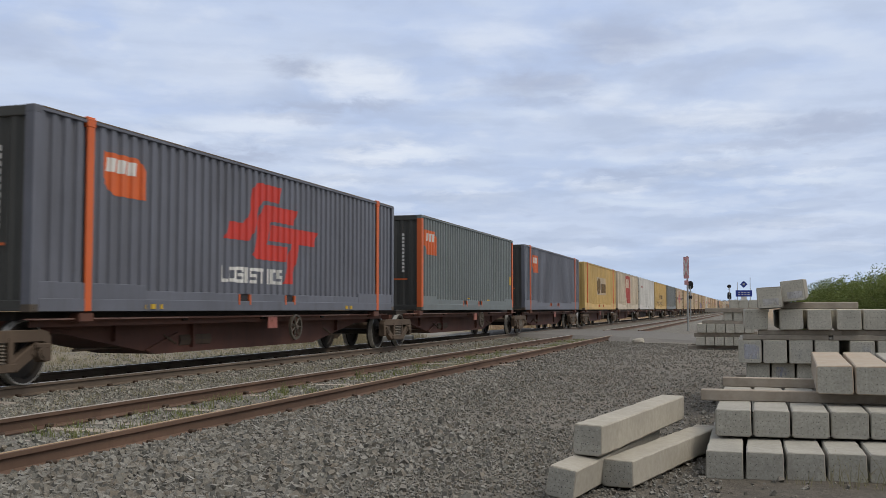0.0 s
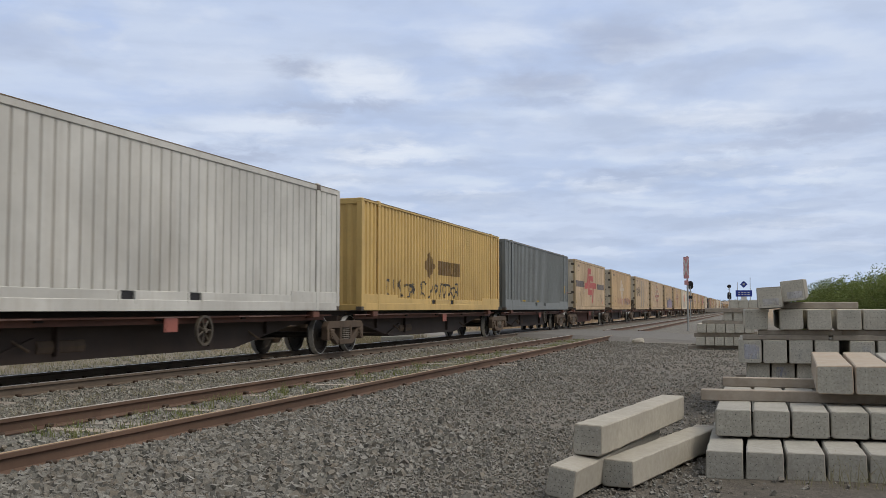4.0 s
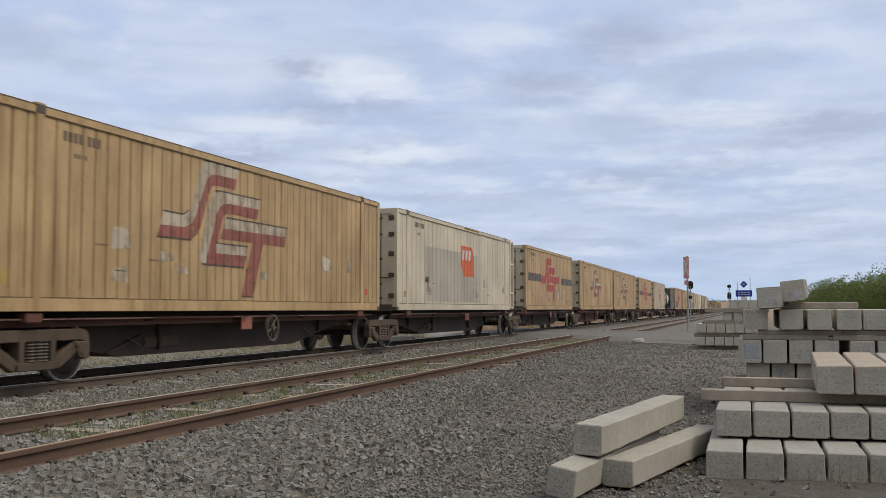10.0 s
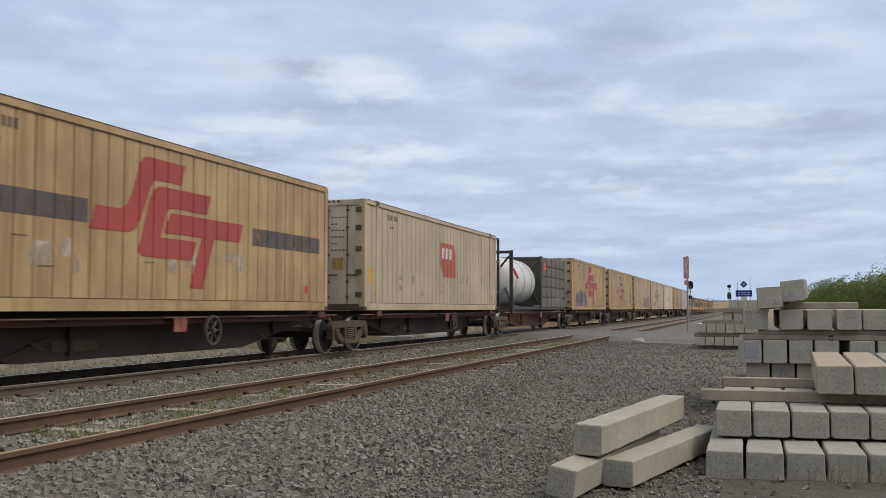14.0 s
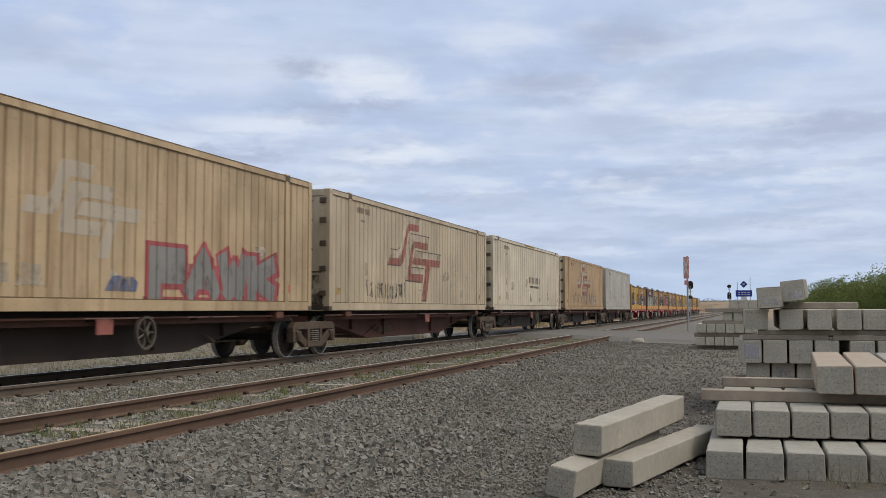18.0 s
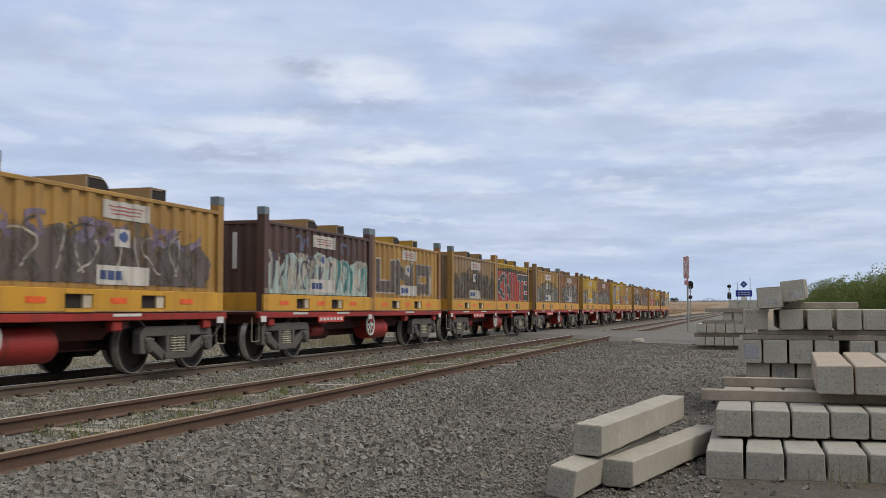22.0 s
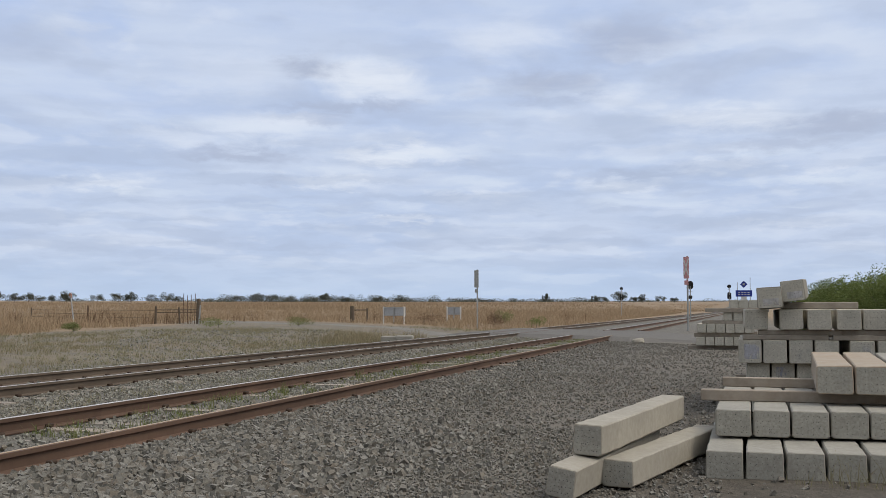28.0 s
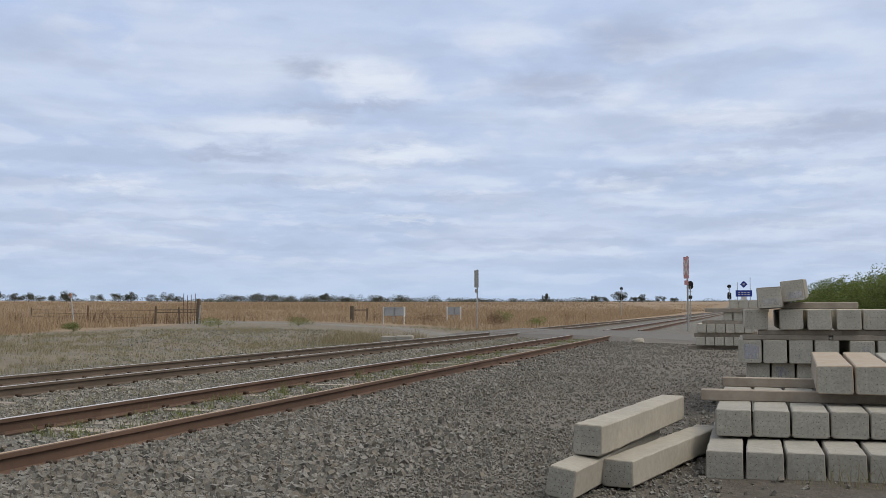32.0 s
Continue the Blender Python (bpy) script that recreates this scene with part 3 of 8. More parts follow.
def guide_board(xa, ya, xb, yb, n, label):
    """A pale board on posts, seen from behind."""
    dx, dy = xb - xa, yb - ya
    w = math.hypot(dx, dy)
    z = ground_z((xa + xb) / 2, (ya + yb) / 2)
    m = thing("guide_board", label, "sign", "boards beside the road", at=pose(xa, ya, z, 0, 0, math.degrees(math.atan2(dy, dx))))
    part("board", lambda bm: box(bm, w / 2, 0.04, 1.08, w, 0.03, 0.72, 0.01), "sheet_grey", m, "pale board seen from the back")
    for k in range(n):
        part("post", lambda bm: box(bm, w * (0.03 + 0.94 * k / (n - 1)), -0.03, 0.72, 0.11, 0.09, 1.55, 0.01), "galvanised" if k == 1 else "white", m)
    part("rail", lambda bm: box(bm, w / 2, -0.005, 1.38, w, 0.03, 0.06), "galvanised", m)
    return m


guide_board(-30.08, 80.57, -27.48, 78.85, 3, "white board on three posts beside the road")
guide_board(-27.48, 90.94, -25.91, 90.36, 3, "small white board on posts beside the road")

tagged(part("drain_headwall", lambda bm: (box(bm, 0, 0, 0.0, 1.25, 0.45, 0.34, 0.04), box(bm, 0.35, -0.12, 0.1, 0.7, 0.5, 0.2, 0.04)), "concrete", at=pose(-13.75, 38.4, -0.20, 0, 0, 12)), "low pale concrete headwall beside the line", "concrete block")


def lump(bm):
    bmesh.ops.create_icosphere(bm, subdivisions=2, radius=1.0)
    for v in bm.verts:
        v.co *= 1 + 0.28 * noise.noise(v.co * 1.7)
        v.co.x, v.co.y, v.co.z = v.co.x * 0.24, v.co.y * 0.17, v.co.z * 0.14


tagged(part("rock", lump, "concrete_warm", at=pose(-3.85, 36.9, -0.12)), "pale rock lying on the gravel", "rock")


# ---- fence at the edge of the field ----
def fence_post(x, y, h, r, lean, mat, label):
    ob = part("fence_post", lambda bm: rod(bm, (0, 0, -0.3), (0, 0, h), r, 9, r * 0.9), mat, at=pose(x, y, ground_z(x, y), lean * 0.4, lean, 0))
    return tagged(ob, label, "fence post", "fence posts")


for x, y, h, r, lean, mat, label in (
        (-55.0, 72.1, 2.6, 0.055, -12, "galvanised", "tall thin leaning marker post"), (-53.9, 72.5, 1.5, 0.07, 0, "rail_side", "rusty steel fence post"), (-46.7, 71.6, 1.45, 0.10, 2, "wood_post", "weathered wooden fence post"),
        (-44.8, 72.2, 1.35, 0.08, -5, "wood_post", "leaning wooden fence post"), (-43.3, 72.6, 2.05, 0.19, 0, "wood_post", "thick dark wooden strainer post"), (-42.9, 72.0, 1.5, 0.07, 7, "galvanised", "pale leaning stay post"),
        (-60.5, 73.5, 1.3, 0.06, 0, "wood_post", "thin wooden fence post"), (-35.2, 86.1, 1.5, 0.22, 0, "wood_post", "thick weathered wooden gate post"), (-33.9, 86.6, 1.3, 0.09, 0, "wood_post", "weathered wooden fence post"), (-45.1, 73.2, 2.50, 0.03, 1, "rail_side", "thin steel picket by the strainer post"), (-44.8, 73.4, 2.35, 0.03, -1, "rail_side", "thin steel picket by the strainer post"), (-44.6, 73.6, 2.40, 0.03, 0, "rail_side", "thin steel picket by the strainer post"), (-44.3, 73.7, 2.50, 0.03, 1, "rail_side", "thin steel picket by the strainer post")):
    fence_post(x, y, h, r, lean, mat, label)


tagged(part("marker_head", lambda bm: box(bm, 0, 0, 0, 0.2, 0.06, 0.42, 0.01), "rust_orange", at=pose(-55.53, 72.3, ground_z(-55.0, 72.1) + 2.38, 0, -12, 0)), "rust-orange marker plate on a leaning post", "marker")


def rails_between(bm):
    for z in (0.95, 1.15):
        rod(bm, (-46.7, 71.6, z + ground_z(-46.7, 71.6)), (-43.3, 72.6, z + ground_z(-43.3, 72.6)), 0.035, 6)
    for z in (0.5, 0.8, 1.1):
        rod(bm, (-60.5, 73.5, z + ground_z(-60.5, 73.5)), (-46.7, 71.6, z + ground_z(-46.7, 71.6)), 0.012, 5)
    rod(bm, (-35.2, 86.1, 1.15 + ground_z(-35.2, 86.1)), (-33.9, 86.6, 1.15 + ground_z(-33.9, 86.6)), 0.05, 6)


tagged(part("fence_rail", rails_between, "wood_post"), "weathered rails and wire between fence posts", "fence", kind="stuff")


# ---- trees, shrubs ----
def leaf_mesh(name, rng, lobes, n, size, droop=0.0):
    """Many small leaf sprays spread through lobes (centre, radii)."""
    vol = [r[0] * r[1] * r[2] for _, r in lobes]
    verts, faces = [], []
    for _ in range(n):
        (cx, cy, cz), (rx, ry, rz) = rng.choices(lobes, vol)[0]
        while True:
            a, b, c = (rng.uniform(-1, 1) for _ in range(3))
            d = a * a + b * b + c * c
            if 0.25 < d < 1.0:
                break
        x, y, z = cx + a * rx, cy + b * ry, cz + c * rz
        s = size * rng.uniform(0.6, 1.5)
        u = Vector((rng.uniform(-1, 1), rng.uniform(-1, 1), rng.uniform(-0.6, 1.0) - droop)).normalized() * s
        v = u.cross(Vector((rng.uniform(-1, 1), rng.uniform(-1, 1), rng.uniform(-1, 1)))).normalized() * s * rng.uniform(0.35, 0.7)
        k = len(verts)
        p = Vector((x, y, z))
        verts += [tuple(p - u * 0.5), tuple(p + v * 0.5), tuple(p + u * 0.7), tuple(p - v * 0.5)]
        faces.append((k, k + 1, k + 2, k + 3))
    return raw_mesh(name, verts, faces)


M["needles"] = islands("needles", [(0.11, 0.155, 0.045), (0.20, 0.245, 0.07), (0.15, 0.20, 0.055), (0.26, 0.29, 0.09)], 0.8, 30.0, 0.35)
# leaf tones lifted and greyed to put distance haze into the colour
M["gum_leaf"] = islands("gum_leaf", [(0.075, 0.085, 0.065), (0.10, 0.112, 0.082), (0.085, 0.095, 0.076), (0.118, 0.126, 0.095)], 0.8, 4.0)
M["bark"] = mineral("bark", (0.12, 0.10, 0.08), (0.20, 0.17, 0.14), (0.07, 0.06, 0.05), 6.0)


def shrub(x, y, h, w, seed):
    rng = random.Random(seed)
    z = ground_z(x, y)
    m = thing("conifer_shrub", "dense dark green conifer shrub at the edge of the yard", "shrub", "shrubs at the yard's edge", at=pose(x, y, z))
    part("trunk", lambda bm: (rod(bm, (0, 0, -0.2), (0.05, 0, h * 0.7), 0.09, 8, 0.03), rod(bm, (0, 0, h * 0.2), (w * 0.3, 0.1, h * 0.5), 0.035, 6, 0.012), rod(bm, (0, 0, h * 0.25), (-w * 0.3, -0.1, h * 0.55), 0.035, 6, 0.012)), "bark", m)
    lobes = [((rng.uniform(-0.32, 0.32) * w, rng.uniform(-0.32, 0.32) * w, h * rng.uniform(0.25, 0.72)), (w * rng.uniform(0.18, 0.32), w * rng.uniform(0.18, 0.32), h * rng.uniform(0.16, 0.28))) for _ in range(11)]
    lobes += [((rng.uniform(-0.3, 0.3) * w, rng.uniform(-0.3, 0.3) * w, h * rng.uniform(0.70, 0.84)), (0.22, 0.22, h * 0.13)) for _ in range(8)]
    part("crown", leaf_mesh("crown", rng, lobes, 19000, 0.066), "needles", m, "dense dark green foliage")
    return m


for k, (x, y, h, w) in enumerate(((2.7, 59.0, 1.7, 2.2), (3.0, 57.5, 2.1, 2.4), (3.5, 55.0, 2.6, 2.8), (4.0, 51.8, 2.95, 3.2), (4.4, 48.2, 3.0, 3.2), (4.9, 44.8, 3.1, 3.2), (5.5, 41.5, 3.2, 3.4), (6.9, 46.0, 3.4, 3.2), (7.5, 41.0, 3.4, 3.4))):
    shrub(x, y, h, w, 300 + k)


def gum_tree(x, y, h, w, seed):
    rng = random.Random(seed)
    m = thing("eucalypt_tree", "distant grey-green gum tree on the skyline", "tree", "trees on the skyline", at=pose(x, y, ground_z(x, y)))

    def wood(bm):
        rod(bm, (0, 0, -1), (0.1 * w, 0, h * 0.5), 0.035 * h, 7, 0.018 * h)
        for k in range(4):
            a = k * 1.6 + rng.uniform(-0.4, 0.4)
            rod(bm, (0.05 * w, 0, h * 0.4), (0.33 * w * math.cos(a), 0.33 * w * math.sin(a), h * rng.uniform(0.62, 0.8)), 0.014 * h, 6, 0.006 * h)
    part("trunk", wood, "bark", m, "pale trunk and limbs")
    lobes = []
    for _ in range(22):
        u = rng.uniform(-0.42, 0.42)
        crown = h * (0.96 - 1.5 * u * u) * rng.uniform(0.82, 1.05)
        lobes.append(((u * w, rng.uniform(-0.3, 0.3) * w, rng.uniform(0.30, 0.88) * crown), (w * rng.uniform(0.13, 0.21), w * 0.17, h * rng.uniform(0.10, 0.18))))
    part("crown", leaf_mesh("crown", rng, lobes, 5200, 0.036 * h, 0.2), "gum_leaf", m, "rounded grey-green crown")
    return m


def bearing(col, dist):
    """A place at a bearing given as the tangent from the camera's axis."""
    a = math.atan(col) - radians(17.04)
    return dist * math.sin(a), dist * math.cos(a)


for k, (col, h, w) in enumerate(((-0.446, 11, 9), (-0.430, 10.5, 13), (-0.416, 10.5, 13), (-0.405, 7, 11), (-0.393, 8.5, 7), (-0.378, 12, 15), (-0.347, 9.5, 11), (-0.326, 10.5, 15), (-0.314, 12, 11), (-0.293, 8.5, 11), (-0.277, 11, 16), (-0.266, 7.5, 10), (-0.205, 9, 13), (-0.188, 11, 15), (-0.172, 10, 13), (-0.155, 8, 13), (-0.118, 11, 10), (-0.098, 8, 12), (-0.065, 9, 11), (-0.043, 8.5, 9), (0.103, 10, 7), (0.152, 8.5, 7), (0.160, 8.5, 10), (0.177, 13, 14), (0.191, 8, 7), (0.200, 9.5, 7), (0.218, 8, 10), (0.232, 7, 7))):
    x, y = bearing(col, 900)
    gum_tree(x, y, h * 0.88, w, 400 + k)


def far_wood():
    rng = random.Random(77)
    lobes = []
    for k in range(420):
        col = rng.uniform(-0.46, 0.30)
        dense = 0.95 if -0.24 < col < 0.16 else 0.3
        if rng.random() > dense:
            continue
        x, y = bearing(col, rng.uniform(1350, 1600))
        h = rng.choice((4, 5, 6, 7, 8, 9, 12)) * (0.95 if -0.22 < col < 0.0 else 0.62 if col < 0.14 else 0.4)
        lobes.append(((x, y, ground_z(x, y) + h * 0.35), (rng.uniform(6, 16), 6, h * 0.65)))
    return leaf_mesh("far_wood", rng, lobes, 52000, 0.95)


tagged(part("far_woodland", far_wood(), "gum_leaf"), "low line of distant woodland along the skyline", "woodland", kind="stuff")


# ---- concrete beams ----
def beam_body(w, h, length, chamfer):
    def build(bm):
        c = chamfer
        prism(bm, [(-w / 2, c), (-w / 2 + c, 0), (w / 2 - c, 0), (w / 2, c), (w / 2 - c * 0.25, h - c * 0.5), (w / 2 - c * 0.75, h), (-w / 2 + c * 0.75, h), (-w / 2 + c * 0.25, h - c * 0.5)], "y", 0, length)
        bmesh.ops.subdivide_edges(bm, edges=[e for e in bm.edges if abs(e.verts[0].co.y - e.verts[1].co.y) > 0.5], cuts=17)
        bmesh.ops.bevel(bm, geom=[e for e in bm.edges if e.verts[0].co.y < 0.001 and e.verts[1].co.y < 0.001 and abs(e.verts[0].co.y - e.verts[1].co.y) < 1e-4], offset=0.006, segments=1, affect="EDGES")
        for v in bm.verts:
            v.co += noise.noise_vector(v.co * 9.0 + Vector((w * 40, h * 50, length))) * 0.005 + noise.noise_vector(v.co * 31.0) * 0.003
    return build


def beam_end(w, h):
    def build(bm):
        prism(bm, [(-w / 2 + 0.009, 0.022), (-w / 2 + 0.024, 0.007), (w / 2 - 0.024, 0.007), (w / 2 - 0.009, 0.022), (w / 2 - 0.012, h - 0.018), (w / 2 - 0.020, h - 0.009), (-w / 2 + 0.020, h - 0.009), (-w / 2 + 0.012, h - 0.018)], "y", -0.003, 0.01)
    return build


def beam_strands(w, h, seed):
    def build(bm):
        rng = random.Random(seed)
        for r in range(4):
            for c in range(6):
                if rng.random() < 0.12:
                    continue
                x = (c - 2.5) * (w - 0.07) / 5 + rng.uniform(-0.004, 0.004)
                z = 0.035 + r * (h - 0.075) / 3 + rng.uniform(-0.004, 0.004)
                rad = rng.uniform(0.0022, 0.0042)
                rod(bm, (x, -0.0055, z), (x, 0.0, z), rad, 6)
        for _ in range(26):
            x, z, rad = rng.uniform(-w / 2 + 0.03, w / 2 - 0.03), rng.uniform(0.025, h - 0.03), rng.uniform(0.001, 0.0026)
            rod(bm, (x, -0.005, z), (x + rad, 0.0, z), rad, 5)
    return build


def concrete_beam(x, y, z, turn=0.0, w=0.28, h=0.21, length=2.5, roll=0.0, pitch=0.0, body="concrete", group="", label="", seed=0, end="concrete_end"):
    ob = thing("concrete_beam", label or "grey precast concrete beam with strand ends showing in its end face", "concrete beam", group, at=pose(x, y, z, pitch, roll, turn))
    part("body", beam_body(w, h, length, 0.018), body, ob, key=("beam", w, h, length))
    part("end_face", beam_end(w, h), end, ob, "rough cut end face", key=("beam_end", w, h))
    if end == "concrete_end_pale" and group != "beams in the far stack" and (seed % 2 or body == "concrete_dark"):
        low = body == "concrete_dark"
        part("paint_smear", lambda bm: box(bm, 0.01 * (seed % 3), -0.0035, h * (0.3 if low else 0.5), w * 0.62, 0.002, h * (0.32 if low else 0.62)), "smear_white" if low else "smear_blue", ob, "faint smear of old paint", ("smear", w, h, low, seed % 3))
    part("strand_ends", beam_strands(w, h, seed), "strand", ob, "dark rusted wire ends", key=("strands", w, h, seed % 4))
    return ob


def bearer(x, y, z, lx, ly, lz, turn=0.0, mat="dry_timber", label="weathered grey timber bearer between beams"):
    ob = part("timber_bearer", lambda bm: box(bm, 0, 0, lz / 2, lx, ly, lz, 0.008), mat, at=pose(x, y, z, 0, 0, turn))
    return tagged(ob, label, "timber")


STACK_1, STACK_2, STACK_3 = "beams in the near stack", "beams in the middle stack", "beams in the far stack"
for k in range(7):
    concrete_beam(-0.195 + k * 0.289, 7.82 + random.uniform(-0.02, 0.02) + 0.03 * k, -0.205, random.uniform(-0.6, 0.6), 0.272, 0.215, 2.9, group=STACK_1, seed=k)
for y in (8.9, 10.2):
    bearer(0.72, y, 0.008, 1.8, 0.09, 0.022)
for k in range(7):
    concrete_beam(-0.138 + k * 0.299, 8.56 + random.uniform(-0.02, 0.02) + 0.03 * k, 0.03, random.uniform(-0.6, 0.6), 0.284, 0.218, 2.8, group=STACK_1, seed=k + 3)
bearer(0.62, 9.42, 0.248, 2.1, 0.11, 0.1, 1.0, "timber", "pale sawn timber bearer across the beams")
bearer(0.72, 11.1, 0.248, 2.0, 0.11, 0.1, -1.0, "timber", "pale sawn timber bearer across the beams")
for k, (x, col) in enumerate(((0.69, "concrete_stain"), (1.0, "concrete_stain"), (1.31, "concrete"))):
    concrete_beam(x, 9.12, 0.348, -2.4 - 0.4 * k, 0.298, 0.24, 2.9, body=col, group=STACK_1, seed=k + 1,
                  label="rust-tinged precast concrete beam on top of the stack" if k < 2 else "")
# loose beams on the gravel
LOOSE = "loose beams on the gravel"
concrete_beam(-0.905, 7.14, -0.18, -12.6, 0.235, 0.19, 2.42, body="concrete_warm", group=LOOSE, label="pale concrete beam lying loose on the gravel", seed=1)
concrete_beam(-1.21, 6.54, -0.165, -8.0, 0.20, 0.2, 2.4, roll=8, body="concrete_warm", group=LOOSE, label="pale concrete beam lying tilted on the gravel", seed=2)
concrete_beam(-1.10, 7.04, 0.045, -9.8, 0.215, 0.215, 2.42, roll=2, pitch=0.5, body="concrete_warm", group=LOOSE, label="pale concrete beam resting across two others", seed=3)
# middle stack
for k in range(6):
    concrete_beam(0.06 + k * 0.293, 12.95 + random.uniform(-0.03, 0.03), -0.20, 0, 0.28, 0.26, body="concrete_pale", end="concrete_end_pale", group=STACK_2, seed=k)
for y in (13.3, 14.9):
    bearer(0.9, y, 0.06, 2.2, 0.09, 0.08)
for k in range(7):
    concrete_beam(0.10 + k * 0.293, 13.0 + random.uniform(-0.03, 0.03), 0.14, random.uniform(-0.5, 0.5), 0.28, 0.265, body="concrete_pale", end="concrete_end_pale", group=STACK_2, seed=k + 2)
for k, x in enumerate((0.005, 0.300, 0.600, 0.895, 1.29, 1.60, 1.90)):
    concrete_beam(x, 12.9 + random.uniform(-0.05, 0.03), 0.405, random.uniform(-0.8, 0.8), 0.282, 0.285, body="concrete_pale", end="concrete_end_pale", group=STACK_2, seed=k + 5)
for x, y, z, w in ((0.42, 13.0, 0.692, 1.0), (0.83, 13.05, 0.752, 1.45), (1.72, 13.0, 0.692, 1.5), (1.5, 14.6, 0.692, 2.6)):
    bearer(x, y, z, w, 0.12, 0.062, 1.5)
bearer(1.75, 13.05, 0.755, 1.35, 0.12, 0.062, 0.5)
for k, (x, roll) in enumerate(((0.085, 2), (0.50, -2), (0.82, -2), (1.15, 0), (1.45, 0), (1.76, 0))):
    concrete_beam(x, 12.9 + random.uniform(-0.05, 0.05), 0.818, random.uniform(-1, 1), 0.28, 0.25, roll=roll, body="concrete_pale", end="concrete_end_pale", group=STACK_2, seed=k)
concrete_beam(0.25, 12.72, 1.08, -3, 0.30, 0.255, roll=-3, end="concrete_end_pale", group=STACK_2, label="stained concrete beam lying askew on the stack", body="concrete_dark", seed=1)
concrete_beam(0.525, 12.80, 1.165, -4, 0.28, 0.255, roll=-6, pitch=1.5, end="concrete_end_pale", group=STACK_2, label="stained concrete beam tipped on the stack", body="concrete_dark", seed=2)
bearer(0.83, 13.2, 1.072, 0.9, 0.14, 0.085, 2)

# far stack
bearer(-0.9, 32.3, -0.2, 1.9, 0.12, 0.13)
bearer(-0.9, 34.0, -0.2, 1.9, 0.12, 0.13)
for k in range(6):
    concrete_beam(-1.45 + k * 0.284, 32.0, -0.06, 0, 0.27, 0.26, body="concrete_pale", end="concrete_end_pale", group=STACK_3, seed=k)
for y in (32.2, 34.0):
    bearer(-0.7, y, 0.205, 1.9, 0.12, 0.13)
for k in range(6):
    concrete_beam(-1.41 + k * 0.284, 32.0, 0.335, 0, 0.27, 0.275, body="concrete_pale", end="concrete_end_pale", group=STACK_3, seed=k + 1)
for y in (32.15, 34.0):
    bearer(-0.55, y, 0.612, 1.7, 0.12, 0.095)
for k in range(4):
    concrete_beam(-0.62 + k * 0.30, 32.1, 0.708, 0, 0.275, 0.265, body="concrete_pale", end="concrete_end_pale", group=STACK_3, seed=k + 2)
bearer(-0.35, 32.1, 0.975, 1.9, 0.14, 0.12, 1)
bearer(-0.35, 34.0, 0.975, 1.9, 0.14, 0.12, 1)
for k in range(3):
    concrete_beam(-0.43 + k * 0.284, 32.1, 1.097, 0, 0.275, 0.25, body="concrete_pale", end="concrete_end_pale", group=STACK_3, seed=k)


# ---- container skins ----
def wave(kind, length):
    """Break points (u, depth) of a side wall along its length."""
    a, out = length / 2 - 0.14, []
    if kind in ("deep", "coil"):
        pitch = 0.278 if kind == "deep" else 0.39
        n = round(2 * a / pitch)
        p = 2 * a / n
        for i in range(n):
            u = -a + i * p
            out += [(u, 0.0), (u + 0.40 * p, 0.0), (u + 0.50 * p, 0.042), (u + 0.90 * p, 0.042)]
    else:
        pitch = {"panel": 0.405, "fine": 0.30}[kind]
        n = round(2 * a / pitch)
        p = 2 * a / n
        for i in range(n):
            u = -a + i * p
            out += [(u, 0.022), (u + 0.012, 0.0), (u + p - 0.036, 0.0), (u + p - 0.024, 0.022)]
    return out + [(a, 0.0)]


def wall_mesh(kind, length, zb, zt, side, half=1.219):
    """One ribbed side wall; side is 1 or -1."""
    key = ("wall", kind, length, zb, zt, side)
    if key in MESHES:
        return MESHES[key]
    pts = wave(kind, length)
    verts, faces = [], []
    for u, d in pts:
        x = side * (half - 0.02 - d)
        verts += [(x, u, zb), (x, u, zt)]
    for i in range(len(pts) - 1):
        q = (2 * i, 2 * i + 2, 2 * i + 3, 2 * i + 1)
        faces.append(q if side > 0 else q[::-1])
    n = len(verts)
    back = side * (half - 0.09)
    verts += [(back, pts[0][0], zb), (back, pts[-1][0], zb), (back, pts[-1][0], zt), (back, pts[0][0], zt)]
    faces.append((n, n + 3, n + 2, n + 1) if side > 0 else (n, n + 1, n + 2, n + 3))
    MESHES[key] = raw_mesh("side_wall", verts, faces)
    return MESHES[key]


def cut(poly, u, keep_above):
    """A convex outline cut at u."""
    out = []
    for i in range(len(poly)):
        a, b = poly[i], poly[(i + 1) % len(poly)]
        ina, inb = (a[0] >= u) == keep_above or a[0] == u, (b[0] >= u) == keep_above or b[0] == u
        if ina:
            out.append(a)
        if ina != inb:
            t = (u - a[0]) / (b[0] - a[0])
            out.append((u, a[1] + t * (b[1] - a[1])))
    return out


